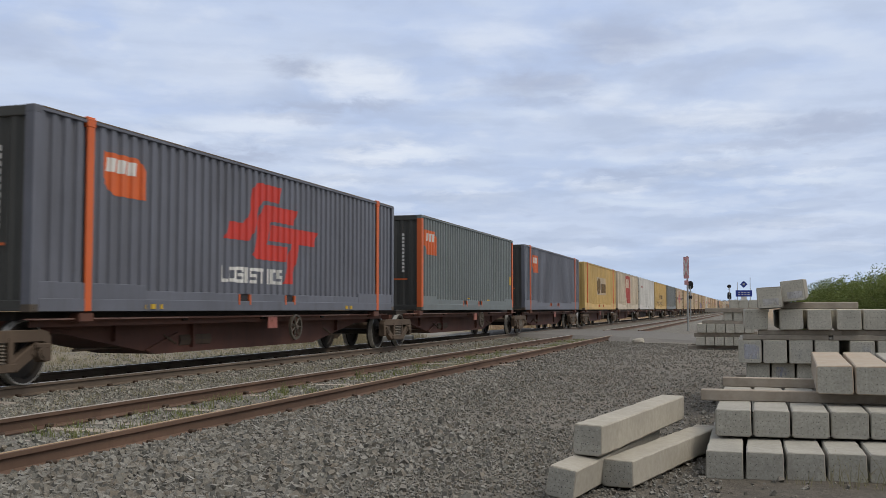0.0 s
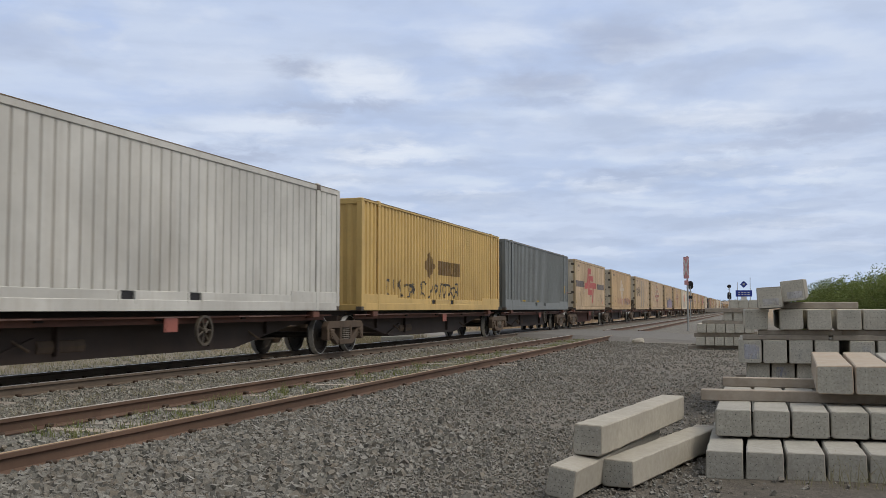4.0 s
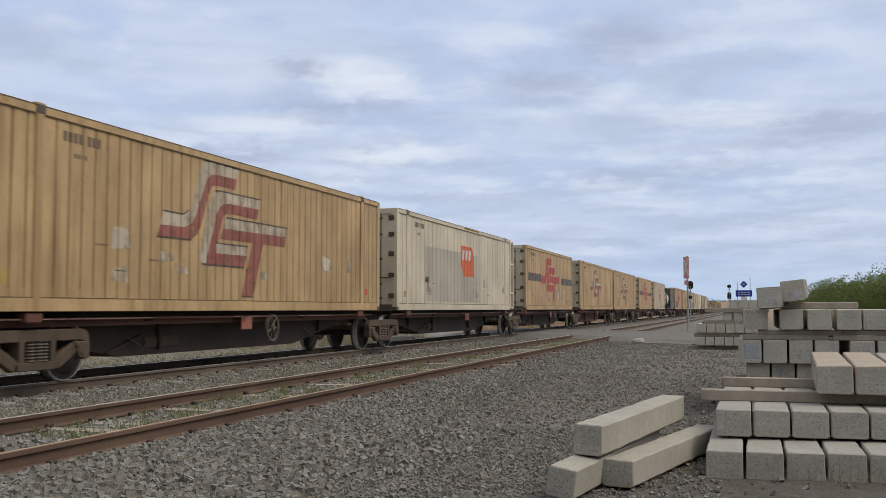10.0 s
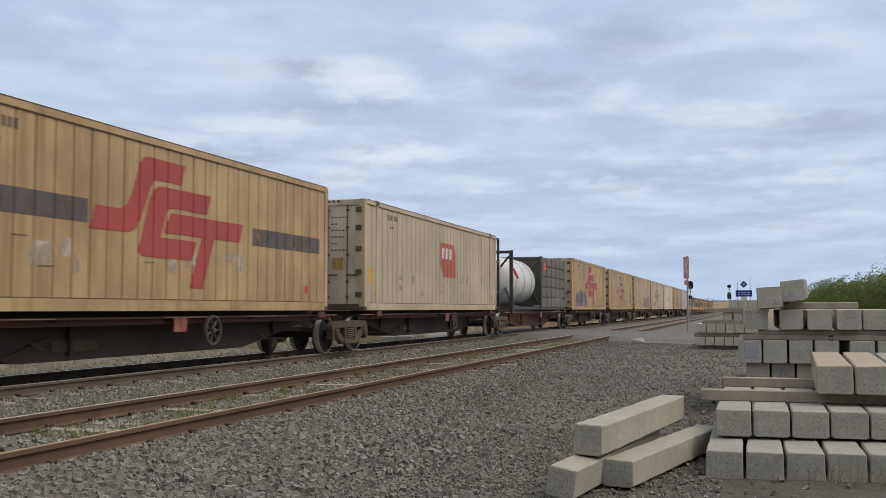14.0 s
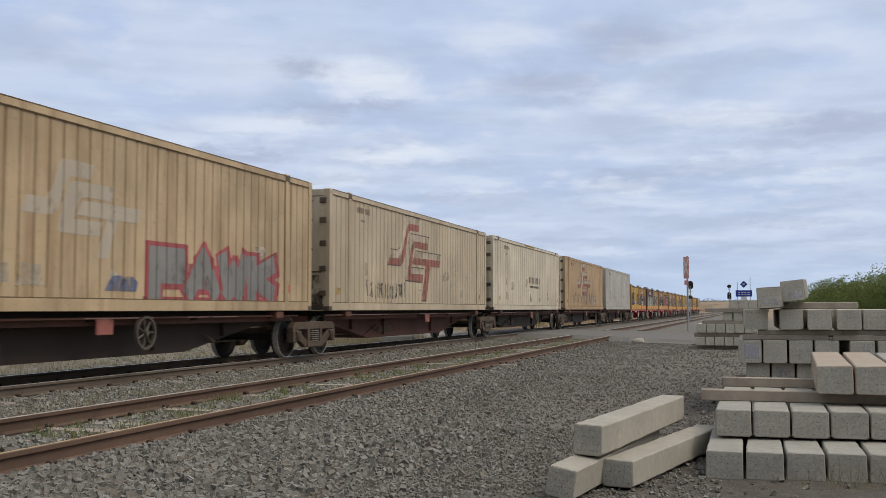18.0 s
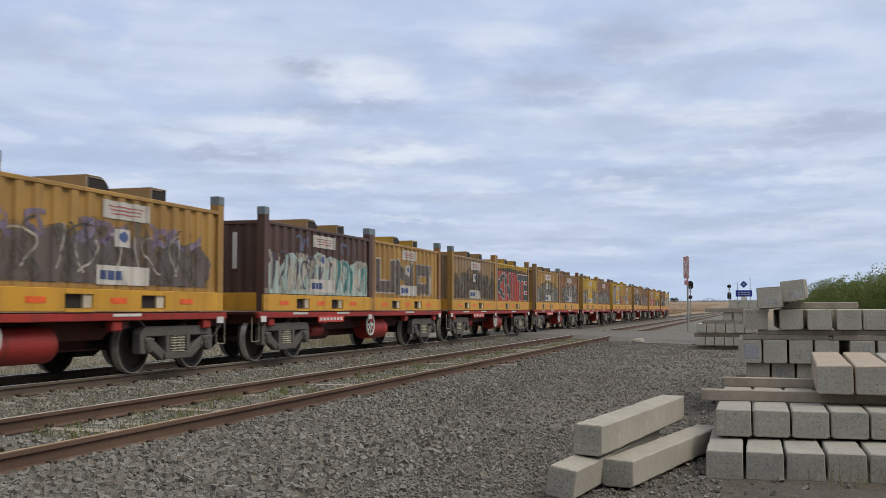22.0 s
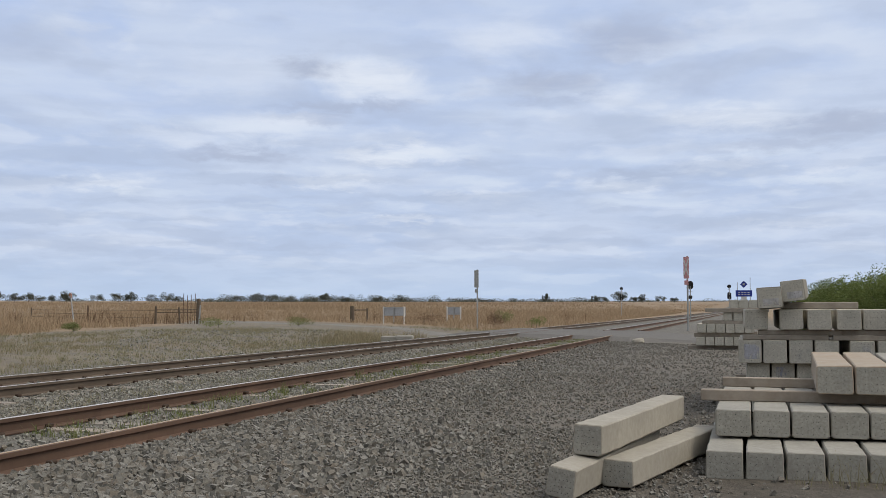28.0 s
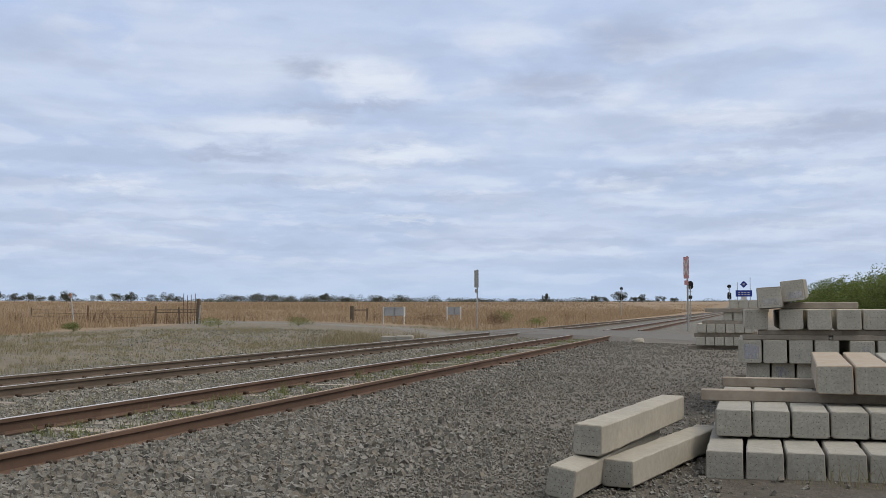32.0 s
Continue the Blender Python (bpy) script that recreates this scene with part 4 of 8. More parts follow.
def painted(name, polys, kind, length, material, parent, label="", lift=0.003, half=1.219):
    """Paint laid over the ribs of a side wall: convex outlines of (u, z)."""
    pts = wave(kind, length)
    verts, faces = [], []
    for k, poly in enumerate(polys):
        lo, hi = min(p[0] for p in poly), max(p[0] for p in poly)
        off = lift + 0.0004 * (k % 4)
        for (u0, d0), (u1, d1) in zip(pts, pts[1:]):
            if u1 <= lo or u0 >= hi or u1 - u0 < 1e-6:
                continue
            piece = cut(cut(poly, u0, True), u1, False)
            if len(piece) < 3:
                continue
            base = len(verts)
            for u, z in piece:
                d = d0 + (d1 - d0) * (u - u0) / (u1 - u0)
                verts.append((half - 0.02 - d + off, u, z))
            faces.append(tuple(range(base, base + len(piece))))
    me = raw_mesh(name, verts, faces)
    bm = bmesh.new()
    bm.from_mesh(me)
    for f in bm.faces:
        if f.normal.x < 0:
            f.normal_flip()
    bm.to_mesh(me)
    bm.free()
    return part(name, me, material, parent, label)


def rect(u0, z0, u1, z1):
    return [(u0, z0), (u1, z0), (u1, z1), (u0, z1)]


def between(a, b):
    """Quads that fill the strip between two lines of equal count."""
    return [[a[i], a[i + 1], b[i + 1], b[i]] for i in range(len(a) - 1)]


# three interlocked bent strokes: outer edge, dividing line and inner edge of each
HOOK = ([(-0.13, 3.70), (-1.20, 3.71), (-1.42, 3.69), (-1.56, 3.54), (-1.76, 2.93), (-1.90, 2.74), (-2.10, 2.65), (-2.70, 2.66)],
        [(-0.21, 3.51), (-0.95, 3.50), (-1.15, 3.48), (-1.32, 3.36), (-1.66, 2.70), (-1.80, 2.53), (-2.05, 2.44), (-2.78, 2.43)],
        [(-0.25, 3.30), (-0.95, 3.30), (-1.10, 3.28), (-1.22, 3.16), (-1.50, 2.50), (-1.62, 2.34), (-1.80, 2.25), (-2.89, 2.24)])
BEND = ([(0.79, 3.20), (-0.85, 3.20), (-1.02, 3.18), (-1.14, 3.08), (-1.25, 2.90), (-1.50, 2.10), (-1.56, 1.92), (-1.44, 1.84)],
        [(0.71, 3.01), (-0.45, 3.01), (-0.65, 2.99), (-0.82, 2.92), (-0.94, 2.78), (-1.16, 2.25), (-1.24, 2.00), (-1.26, 1.84)],
        [(0.64, 2.80), (-0.42, 2.82), (-0.60, 2.80), (-0.70, 2.74), (-0.76, 2.62), (-0.90, 2.22), (-0.94, 2.03), (-0.97, 1.83)])


def placed(strokes, du, dz, k, kz):
    return [[(u * k + du, (z - 2.46) * (kz or k) + 2.46 + dz) for u, z in s] for s in strokes]


def emblem_upper(du=0.0, dz=0.0, k=1.0, kz=None):
    """The upper, pale half of each stroke."""
    return placed(between(HOOK[0], HOOK[1]) + between(BEND[0], BEND[1]) + [[(-0.94, 2.22), (0.27, 2.22), (0.22, 2.05), (-0.94, 2.04)], [(-0.59, 2.72), (2.05, 2.72), (1.97, 2.54), (-0.70, 2.52)]], du, dz, k, kz)


def emblem_lower(du=0.0, dz=0.0, k=1.0, kz=None):
    """The lower half of each stroke, and the stem."""
    return placed(between(HOOK[1], HOOK[2]) + between(BEND[1], BEND[2]) + [[(-0.97, 2.04), (0.22, 2.05), (0.14, 1.83), (-0.97, 1.83)], [(-0.70, 2.52), (1.97, 2.54), (1.90, 2.32), (-0.82, 2.32)], [(0.47, 2.33), (0.92, 2.33), (0.53, 1.27), (0.05, 1.27)]], du, dz, k, kz)


def emblem_edges(du=0.0, dz=0.0, k=1.0, kz=None):
    """Thin lines along the tops and feet of the strokes."""
    e = 0.028
    tops = [HOOK[0][:3], HOOK[0][5:], BEND[0][:3], [(-0.59, 2.72), (2.05, 2.72)], [(-0.94, 2.22), (0.27, 2.22)]]
    feet = [[HOOK[2][6], HOOK[2][7]], [(-1.44, 1.84), (0.14, 1.83)], [(0.05, 1.27), (0.53, 1.27)]]
    out = []
    for line in tops:
        out += between(line, [(u, z + e) for u, z in line])
    for line in feet:
        out += between([(u, z - e) for u, z in line], line)
    return placed(out, du, dz, k, kz)


def emblem(du=0.0, dz=0.0, k=1.0, kz=None):
    return emblem_upper(du, dz, k, kz) + emblem_lower(du, dz, k, kz)


def badge(u, z, w, h):
    """A block with two cut corners, as a fan of convex pieces."""
    return [[(u + 0.22 * w, z), (u + w, z), (u + w, z + 0.72 * h), (u + 0.86 * w, z + h), (u, z + h), (u, z + 0.38 * h)]]


def badge_marks(u, z, w, h):
    """Three plain white blocks in place of a name."""
    out = []
    for k in range(3):
        a = u + w * (0.06 + 0.27 * k)
        out.append([(a + 0.02 * w, z + 0.56 * h), (a + 0.2 * w, z + 0.56 * h), (a + 0.23 * w, z + 0.88 * h), (a + 0.05 * w, z + 0.88 * h)])
    return out


def scrawl(seed, u0, z0, u1, z1, n, thick=0.05, wild=0.35):
    """Spray-can strokes: chains of short quads."""
    rng = random.Random(seed)
    out = []
    for k in range(n):
        u, z = u0 + (u1 - u0) * (k + 0.5) / n + rng.uniform(-0.1, 0.1), rng.uniform(z0, z1)
        ang = rng.uniform(0.9, 2.2)
        for _ in range(rng.randint(5, 9)):
            step = rng.uniform(0.10, 0.22)
            nu, nz = u + math.cos(ang) * step, z + math.sin(ang) * step
            if not (z0 < nz < z1) or not (u0 - 0.1 < nu < u1 + 0.1):
                ang += 1.9
                continue
            px, pz = -math.sin(ang) * thick / 2, math.cos(ang) * thick / 2
            out.append([(u + px, z + pz), (u - px, z - pz), (nu - px, nz - pz), (nu + px, nz + pz)])
            u, z = nu, nz
            ang += rng.uniform(-wild, wild) * 2.4
    return out


def blobs(seed, u0, z0, u1, z1, n):
    """A row of bulging spray-paint shapes, taller in the middle."""
    rng = random.Random(seed)
    out = []
    for k in range(n):
        c = u0 + (u1 - u0) * (k + 0.5) / n
        h = (z1 - z0) * (0.72 + 0.28 * math.sin(math.pi * (k + 0.5) / n)) * rng.uniform(0.85, 1.0)
        r = (u1 - u0) / n * rng.uniform(0.5, 0.68)
        lean = rng.uniform(-0.15, 0.15)
        out.append([(c - r, z0), (c + r, z0), (c + r * 1.05 + lean, z0 + h * 0.6), (c + r * 0.6 + lean, z0 + h * 0.93), (c + lean, z0 + h), (c - r * 0.7 + lean, z0 + h * 0.9), (c - r * 1.05 + lean, z0 + h * 0.55)])
    return out


def tag_marks(seed, u0, z0, u1, z1, n, thick=0.06):
    """Illegible spray-can loops: arched and hooked strokes side by side, as chains of short quads."""
    rng = random.Random(seed)
    out = []
    w = (u1 - u0) / n
    for k in range(n):
        a, foot, tall = u0 + (k + 0.5) * w, z0 + rng.uniform(0, 0.18) * (z1 - z0), (z1 - z0) * rng.uniform(0.6, 0.95)
        for _ in range(rng.randint(1, 2)):
            bow, lean, hook = rng.uniform(-0.75, 0.75) * w, rng.uniform(-0.3, 0.3) * w, rng.uniform(0.6, 1.5)
            start, m = rng.uniform(-0.3, 0.3) * w, 8
            pts = []
            for i in range(m + 1):
                t = i / m * hook
                pts.append((a + start + lean * t + bow * math.sin(math.pi * min(t, 1.4)), foot + tall * (math.sin(1.5708 * t) if t < 1.35 else 0.85)))
            for (ua, za), (ub, zb) in zip(pts, pts[1:]):
                d = math.hypot(ub - ua, zb - za)
                if d < 0.01:
                    continue
                half = thick * rng.uniform(0.42, 0.58)
                pu, pz = -(zb - za) / d * half, (ub - ua) / d * half
                out.append([(ua + pu, za + pz), (ua - pu, za - pz), (ub - pu, zb - pz), (ub + pu, zb + pz)])
    return [[(min(max(u, u0 - 0.05), u1 + 0.05), min(max(z, z0), z1)) for u, z in p] for p in out]


def flaked(seed, u0, z0, u1, z1, n):
    """Broken upright and level strokes left of painted letters."""
    rng = random.Random(seed)
    out = []
    for _ in range(n):
        u, z = rng.uniform(u0, u1), rng.uniform(z0, z1)
        if rng.random() < 0.55:
            w, h = rng.uniform(0.03, 0.07), rng.uniform(0.12, 0.38)
        else:
            w, h = rng.uniform(0.12, 0.3), rng.uniform(0.025, 0.07)
        out.append([(u, z), (min(u + w, u1), z + rng.uniform(-0.02, 0.02)), (min(u + w, u1) + 0.01, min(z + h, z1)), (u + 0.01, min(z + h, z1) - rng.uniform(0, 0.03))])
    return [p for p in out if p[2][1] - p[0][1] > 0.015 and p[1][0] - p[0][0] > 0.015]


STROKES = {  # block letters on a 3 x 4 grid
    "K": [((0, 0), (0, 4)), ((0, 2), (2.4, 4)), ((0, 2), (2.4, 0))], "N": [((0, 0), (0, 4)), ((0, 4), (2.4, 0)), ((2.4, 0), (2.4, 4))],
    "I": [((1, 0), (1, 4))], "F": [((0, 0), (0, 4)), ((0, 4), (2.4, 4)), ((0, 2.2), (1.8, 2.2))],
    "E": [((0, 0), (0, 4)), ((0, 4), (2.4, 4)), ((0, 2), (1.9, 2)), ((0, 0), (2.4, 0))], "U": [((0, 4), (0, 0.3)), ((0, 0.3), (2.4, 0.3)), ((2.4, 0.3), (2.4, 4))],
    "O": [((0, 0.2), (0, 3.8)), ((0, 3.8), (2.3, 3.8)), ((2.3, 3.8), (2.3, 0.2)), ((2.3, 0.2), (0, 0.2))], "P": [((0, 0), (0, 4)), ((0, 4), (2.2, 4)), ((2.2, 4), (2.2, 2)), ((2.2, 2), (0, 2))],
    "A": [((0, 0), (1.2, 4)), ((1.2, 4), (2.4, 0)), ((0.5, 1.4), (1.9, 1.4))], "W": [((0, 4), (0.6, 0)), ((0.6, 0), (1.2, 2.6)), ((1.2, 2.6), (1.8, 0)), ((1.8, 0), (2.4, 4))],
    "L": [((0, 4), (0, 0)), ((0, 0), (2.2, 0))], "G": [((2.3, 3.4), (2.3, 4)), ((2.3, 4), (0, 4)), ((0, 4), (0, 0)), ((0, 0), (2.3, 0)), ((2.3, 0), (2.3, 2)), ((2.3, 2), (1.3, 2))],
    "S": [((2.3, 4), (0, 4)), ((0, 4), (0, 2)), ((0, 2), (2.3, 2)), ((2.3, 2), (2.3, 0)), ((2.3, 0), (0, 0))], "T": [((1.2, 0), (1.2, 4)), ((0, 4), (2.4, 4))],
    "C": [((2.3, 4), (0, 4)), ((0, 4), (0, 0)), ((0, 0), (2.3, 0))]}


def letters(word, u0, z0, u1, z1, thick):
    """Block lettering as convex strokes."""
    step = (u1 - u0) / len(word)
    ku, kz = step * 0.80 / 2.4, (z1 - z0 - thick) / 4
    out = []
    for i, ch in enumerate(word):
        for (a, b), (c, d) in STROKES[ch]:
            p, q = (u0 + i * step + thick / 2 + a * ku * 0.9, z0 + thick / 2 + b * kz), (u0 + i * step + thick / 2 + c * ku * 0.9, z0 + thick / 2 + d * kz)
            n = math.hypot(q[0] - p[0], q[1] - p[1])
            e = ((q[0] - p[0]) / n * thick / 2, (q[1] - p[1]) / n * thick / 2)
            out.append([(p[0] - e[0] - e[1], p[1] - e[1] + e[0]), (p[0] - e[0] + e[1], p[1] - e[1] - e[0]), (q[0] + e[0] + e[1], q[1] + e[1] - e[0]), (q[0] + e[0] - e[1], q[1] + e[1] + e[0])])
    return out


def small_bars(u, z, n, h=0.12, w=0.09, gap=0.05):
    """Plain bars where writing cannot be shown."""
    return [rect(u + k * (w + gap), z, u + k * (w + gap) + w, z + h) for k in range(n)]


# ---- train paints ----
CREAM_STAIN = (0.27, 0.16, 0.065)
M["slate"] = paint("slate", (0.134, 0.145, 0.180), (0.05, 0.045, 0.04), 0.35, 0.5, fade=0.18)
M["grey_green"] = paint("grey_green", (0.155, 0.183, 0.187), (0.07, 0.06, 0.05), 0.3, 0.5, fade=0.15)
M["mid_grey"] = paint("mid_grey", (0.18, 0.198, 0.197), (0.07, 0.06, 0.05), 0.3, 0.5, fade=0.15)
M["ochre"] = paint("ochre", (0.60, 0.42, 0.15), (0.25, 0.14, 0.04), 0.4, 0.55, fade=0.2)
M["cream"] = paint("cream", (0.67, 0.595, 0.46), CREAM_STAIN, 0.35)
M["off_white"] = paint("off_white", (0.60, 0.60, 0.57), (0.28, 0.24, 0.18), 0.35)
M["beige"] = paint("beige", (0.56, 0.422, 0.258), (0.24, 0.14, 0.06), 0.85, fade=0.3)
M["tan"] = paint("tan", (0.54, 0.372, 0.185), (0.23, 0.13, 0.05), 0.85, fade=0.32)
M["rusty_tan"] = paint("rusty_tan", (0.50, 0.345, 0.18), (0.25, 0.13, 0.05), 0.7, fade=0.3)
M["pale_beige"] = paint("pale_beige", (0.55, 0.458, 0.325), CREAM_STAIN, 0.45)
M["dirty_white"] = paint("dirty_white", (0.50, 0.48, 0.44), (0.20, 0.17, 0.13), 0.55)
M["door_grey"] = paint("door_grey", (0.68, 0.61, 0.48), (0.16, 0.105, 0.06), 0.7, fade=0.28)
M["dark_end"] = paint("dark_end", (0.055, 0.058, 0.055), (0.03, 0.028, 0.025), 0.4)
M["orange"] = paint("orange", (0.64, 0.13, 0.032), (0.3, 0.08, 0.02), 0.25, fade=0.15)
M["logo_red"] = paint("logo_red", (0.44, 0.075, 0.06), (0.25, 0.1, 0.06), 0.3, fade=0.2)
M["bright_red"] = paint("bright_red", (0.60, 0.05, 0.035), (0.35, 0.05, 0.03), 0.15, fade=0.1)
M["logo_faded"] = paint("logo_faded", (0.34, 0.115, 0.09), CREAM_STAIN, 0.5, fade=0.25, worn=0.52)
M["logo_white"] = paint("logo_white", (0.56, 0.48, 0.37), CREAM_STAIN, 0.35, worn=0.52)
M["logo_brown"] = paint("logo_brown", (0.19, 0.115, 0.035), (0.1, 0.06, 0.02), 0.3, worn=0.52)
M["stripe_grey"] = paint("stripe_grey", (0.125, 0.105, 0.10), (0.2, 0.14, 0.09), 0.4, worn=0.52)
M["patch_grey"] = paint("patch_grey", (0.27, 0.235, 0.19), (0.2, 0.16, 0.11), 0.4)
M["mark_dark"] = paint("mark_dark", (0.085, 0.07, 0.055), CREAM_STAIN, 0.4)
M["mark_white"] = paint("mark_white", (0.70, 0.70, 0.68), GRIME, 0.15)
M["mark_yellow"] = paint("mark_yellow", (0.62, 0.40, 0.03), GRIME, 0.2)
M["tail_red"] = plain("tail_red", (0.62, 0.02, 0.02), 0.4)
M["wagon_brown"] = paint("wagon_brown", (0.042, 0.027, 0.020), (0.03, 0.022, 0.018), 0.7, 0.75, fade=0.4)
M["wagon_edge"] = paint("wagon_edge", (0.14, 0.056, 0.036), (0.05, 0.03, 0.025), 0.5, 0.7, fade=0.3)
M["wagon_red"] = paint("wagon_red", (0.37, 0.028, 0.02), (0.05, 0.02, 0.014), 0.75, 0.6, fade=0.3)
M["bogie"] = paint("bogie", (0.105, 0.074, 0.051), (0.028, 0.022, 0.017), 0.6, 0.85, fade=0.4)
M["bogie_grey"] = paint("bogie_grey", (0.12, 0.113, 0.104), (0.045, 0.04, 0.035), 0.5, 0.8, fade=0.3)
M["wheel"] = paint("wheel", (0.036, 0.03, 0.025), (0.018, 0.015, 0.012), 0.5, 0.7, 0.2)
M["wheel_tread"] = plain("wheel_tread", (0.5, 0.49, 0.46), 0.38, 0.5)
M["spring"] = paint("spring", (0.105, 0.088, 0.068), GRIME, 0.4)
M["spring_pale"] = paint("spring_pale", (0.36, 0.34, 0.26), GRIME, 0.4)
M["number_faded"] = paint("number_faded", (0.17, 0.125, 0.085), CREAM_STAIN, 0.4, worn=0.50)
M["scuff"] = paint("scuff", (0.60, 0.53, 0.42), CREAM_STAIN, 0.4, worn=0.66)
M["soot"] = paint("soot", (0.16, 0.13, 0.10), (0.09, 0.072, 0.056), 0.5, 0.85, worn=0.80)
M["edge_pink"] = paint("edge_pink", (0.36, 0.22, 0.18), (0.14, 0.07, 0.05), 0.5, worn=0.46)
M["joint_dirt"] = paint("joint_dirt", (0.17, 0.115, 0.06), (0.09, 0.06, 0.03), 0.5, 0.8, fade=0.3, worn=0.44)
M["roof_grime"] = paint("roof_grime", (0.20, 0.145, 0.085), (0.08, 0.06, 0.04), 0.5, 0.85, fade=0.4)
M["worn_post"] = paint("worn_post", (0.50, 0.385, 0.23), (0.22, 0.14, 0.07), 0.7, fade=0.3)
M["ghost_white"] = paint("ghost_white", (0.56, 0.49, 0.39), CREAM_STAIN, 0.3, worn=0.36)
M["wagon_rust"] = paint("wagon_rust", (0.11, 0.042, 0.028), (0.04, 0.025, 0.02), 0.6, 0.75, fade=0.35)
M["wagon_black"] = paint("wagon_black", (0.030, 0.024, 0.020), (0.015, 0.012, 0.01), 0.5, 0.85, fade=0.3)
M["tank_white"] = paint("tank_white", (0.68, 0.68, 0.67), (0.3, 0.27, 0.22), 0.25, 0.4, fade=0.12)
M["tank_frame"] = paint("tank_frame", (0.05, 0.052, 0.055), GRIME, 0.4)
M["box_grey"] = paint("box_grey", (0.13, 0.12, 0.095), (0.15, 0.07, 0.03), 0.5)
M["reflector"] = plain("reflector", (0.85, 0.13, 0.02), 0.4)
M["coil_yellow"] = paint("coil_yellow", (0.56, 0.36, 0.035), (0.22, 0.11, 0.03), 0.5, fade=0.22)
M["coil_ochre"] = paint("coil_ochre", (0.42, 0.245, 0.065), (0.17, 0.09, 0.04), 0.65, fade=0.28)
M["coil_tan"] = paint("coil_tan", (0.33, 0.22, 0.115), (0.13, 0.085, 0.05), 0.6, fade=0.28)
M["coil_brown"] = paint("coil_brown", (0.28, 0.14, 0.06), (0.07, 0.05, 0.04), 0.6, fade=0.3)
M["coil_maroon"] = paint("coil_maroon", (0.095, 0.05, 0.04), (0.05, 0.035, 0.03), 0.5, fade=0.25)
M["coil_fresh"] = paint("coil_fresh", (0.64, 0.40, 0.02), (0.3, 0.18, 0.03), 0.2, fade=0.1)
M["letter_grey"] = paint("letter_grey", (0.085, 0.10, 0.10), (0.05, 0.06, 0.05), 0.4, fade=0.25)
M["base_yellow"] = paint("base_yellow", (0.68, 0.36, 0.035), (0.25, 0.12, 0.03), 0.45, fade=0.2)
M["hood"] = paint("hood", (0.36, 0.235, 0.10), (0.15, 0.09, 0.04), 0.5)
M["hood_yellow"] = paint("hood_yellow", (0.47, 0.31, 0.045), (0.18, 0.10, 0.03), 0.5)
# near-black that paints the shade inside stop blocks and fork pockets
M["hood_end"] = plain("hood_end", (0.028, 0.022, 0.018), 0.8)
M["spray_grey"] = paint("spray_grey", (0.27, 0.255, 0.235), (0.15, 0.12, 0.09), 0.5, worn=0.60)
M["spray_dark"] = paint("spray_dark", (0.085, 0.08, 0.075), (0.12, 0.09, 0.06), 0.4, worn=0.60)
M["teal_solid"] = paint("teal_solid", (0.43, 0.53, 0.50), (0.2, 0.24, 0.22), 0.4, worn=0.44)
M["teal_deep"] = paint("teal_deep", (0.08, 0.27, 0.28), (0.1, 0.2, 0.2), 0.4, worn=0.44)
M["spray_purple"] = paint("spray_purple", (0.27, 0.22, 0.33), (0.15, 0.11, 0.12), 0.4, worn=0.60)
M["spray_blue"] = paint("spray_blue", (0.17, 0.20, 0.32), (0.1, 0.1, 0.13), 0.4, worn=0.60)
M["spray_pink"] = paint("spray_pink", (0.46, 0.12, 0.12), (0.25, 0.1, 0.08), 0.4, worn=0.60)
M["spray_green"] = paint("spray_green", (0.16, 0.24, 0.13), (0.1, 0.1, 0.06), 0.4, worn=0.60)
M["spray_yellow"] = paint("spray_yellow", (0.40, 0.35, 0.14), (0.3, 0.2, 0.06), 0.4, worn=0.60)
M["spray_white"] = paint("spray_white", (0.52, 0.49, 0.43), (0.3, 0.24, 0.17), 0.4, worn=0.60)
M["spray_haze"] = paint("spray_haze", (0.15, 0.13, 0.11), (0.2, 0.14, 0.09), 0.5, worn=0.72)
M["graffiti_slate"] = paint("graffiti_slate", (0.12, 0.115, 0.16), (0.1, 0.09, 0.09), 0.4, worn=0.42)
M["graffiti_lilac"] = paint("graffiti_lilac", (0.33, 0.27, 0.36), (0.25, 0.19, 0.19), 0.4, worn=0.46)
M["notice_white"] = paint("notice_white", (0.62, 0.60, 0.56), (0.3, 0.24, 0.16), 0.4, worn=0.36)
M["letter_pale"] = paint("letter_pale", (0.27, 0.265, 0.25), (0.15, 0.13, 0.11), 0.4, worn=0.40)
M["graffiti_red"] = paint("graffiti_red", (0.42, 0.09, 0.10), (0.25, 0.1, 0.08), 0.4, worn=0.40)
M["cap_grey"] = paint("cap_grey", (0.20, 0.25, 0.29), GRIME, 0.3)
M["patch_faint"] = paint("patch_faint", (0.50, 0.45, 0.37), (0.25, 0.2, 0.14), 0.35)
M["lichen"] = paint("lichen", (0.36, 0.25, 0.035), (0.2, 0.17, 0.06), 0.6, 0.8, worn=0.5)
M["cream_rib"] = paint("cream_rib", (0.62, 0.55, 0.43), CREAM_STAIN, 0.55, fade=0.28)
M["plate_faded"] = paint("plate_faded", (0.50, 0.34, 0.09), (0.35, 0.25, 0.12), 0.6, worn=0.5)
M["badge_red"] = paint("badge_red", (0.52, 0.12, 0.06), (0.3, 0.1, 0.05), 0.3)
# wagon red darkened for the shade below the deck: sill and brake gear
M["wagon_dark"] = paint("wagon_dark", (0.075, 0.016, 0.012), (0.03, 0.012, 0.01), 0.7, 0.75, fade=0.35)
M["plate_blue"] = paint("plate_blue", (0.07, 0.11, 0.27), GRIME, 0.2)

TRAIN = []     # every thing that rolls, with its place in the train


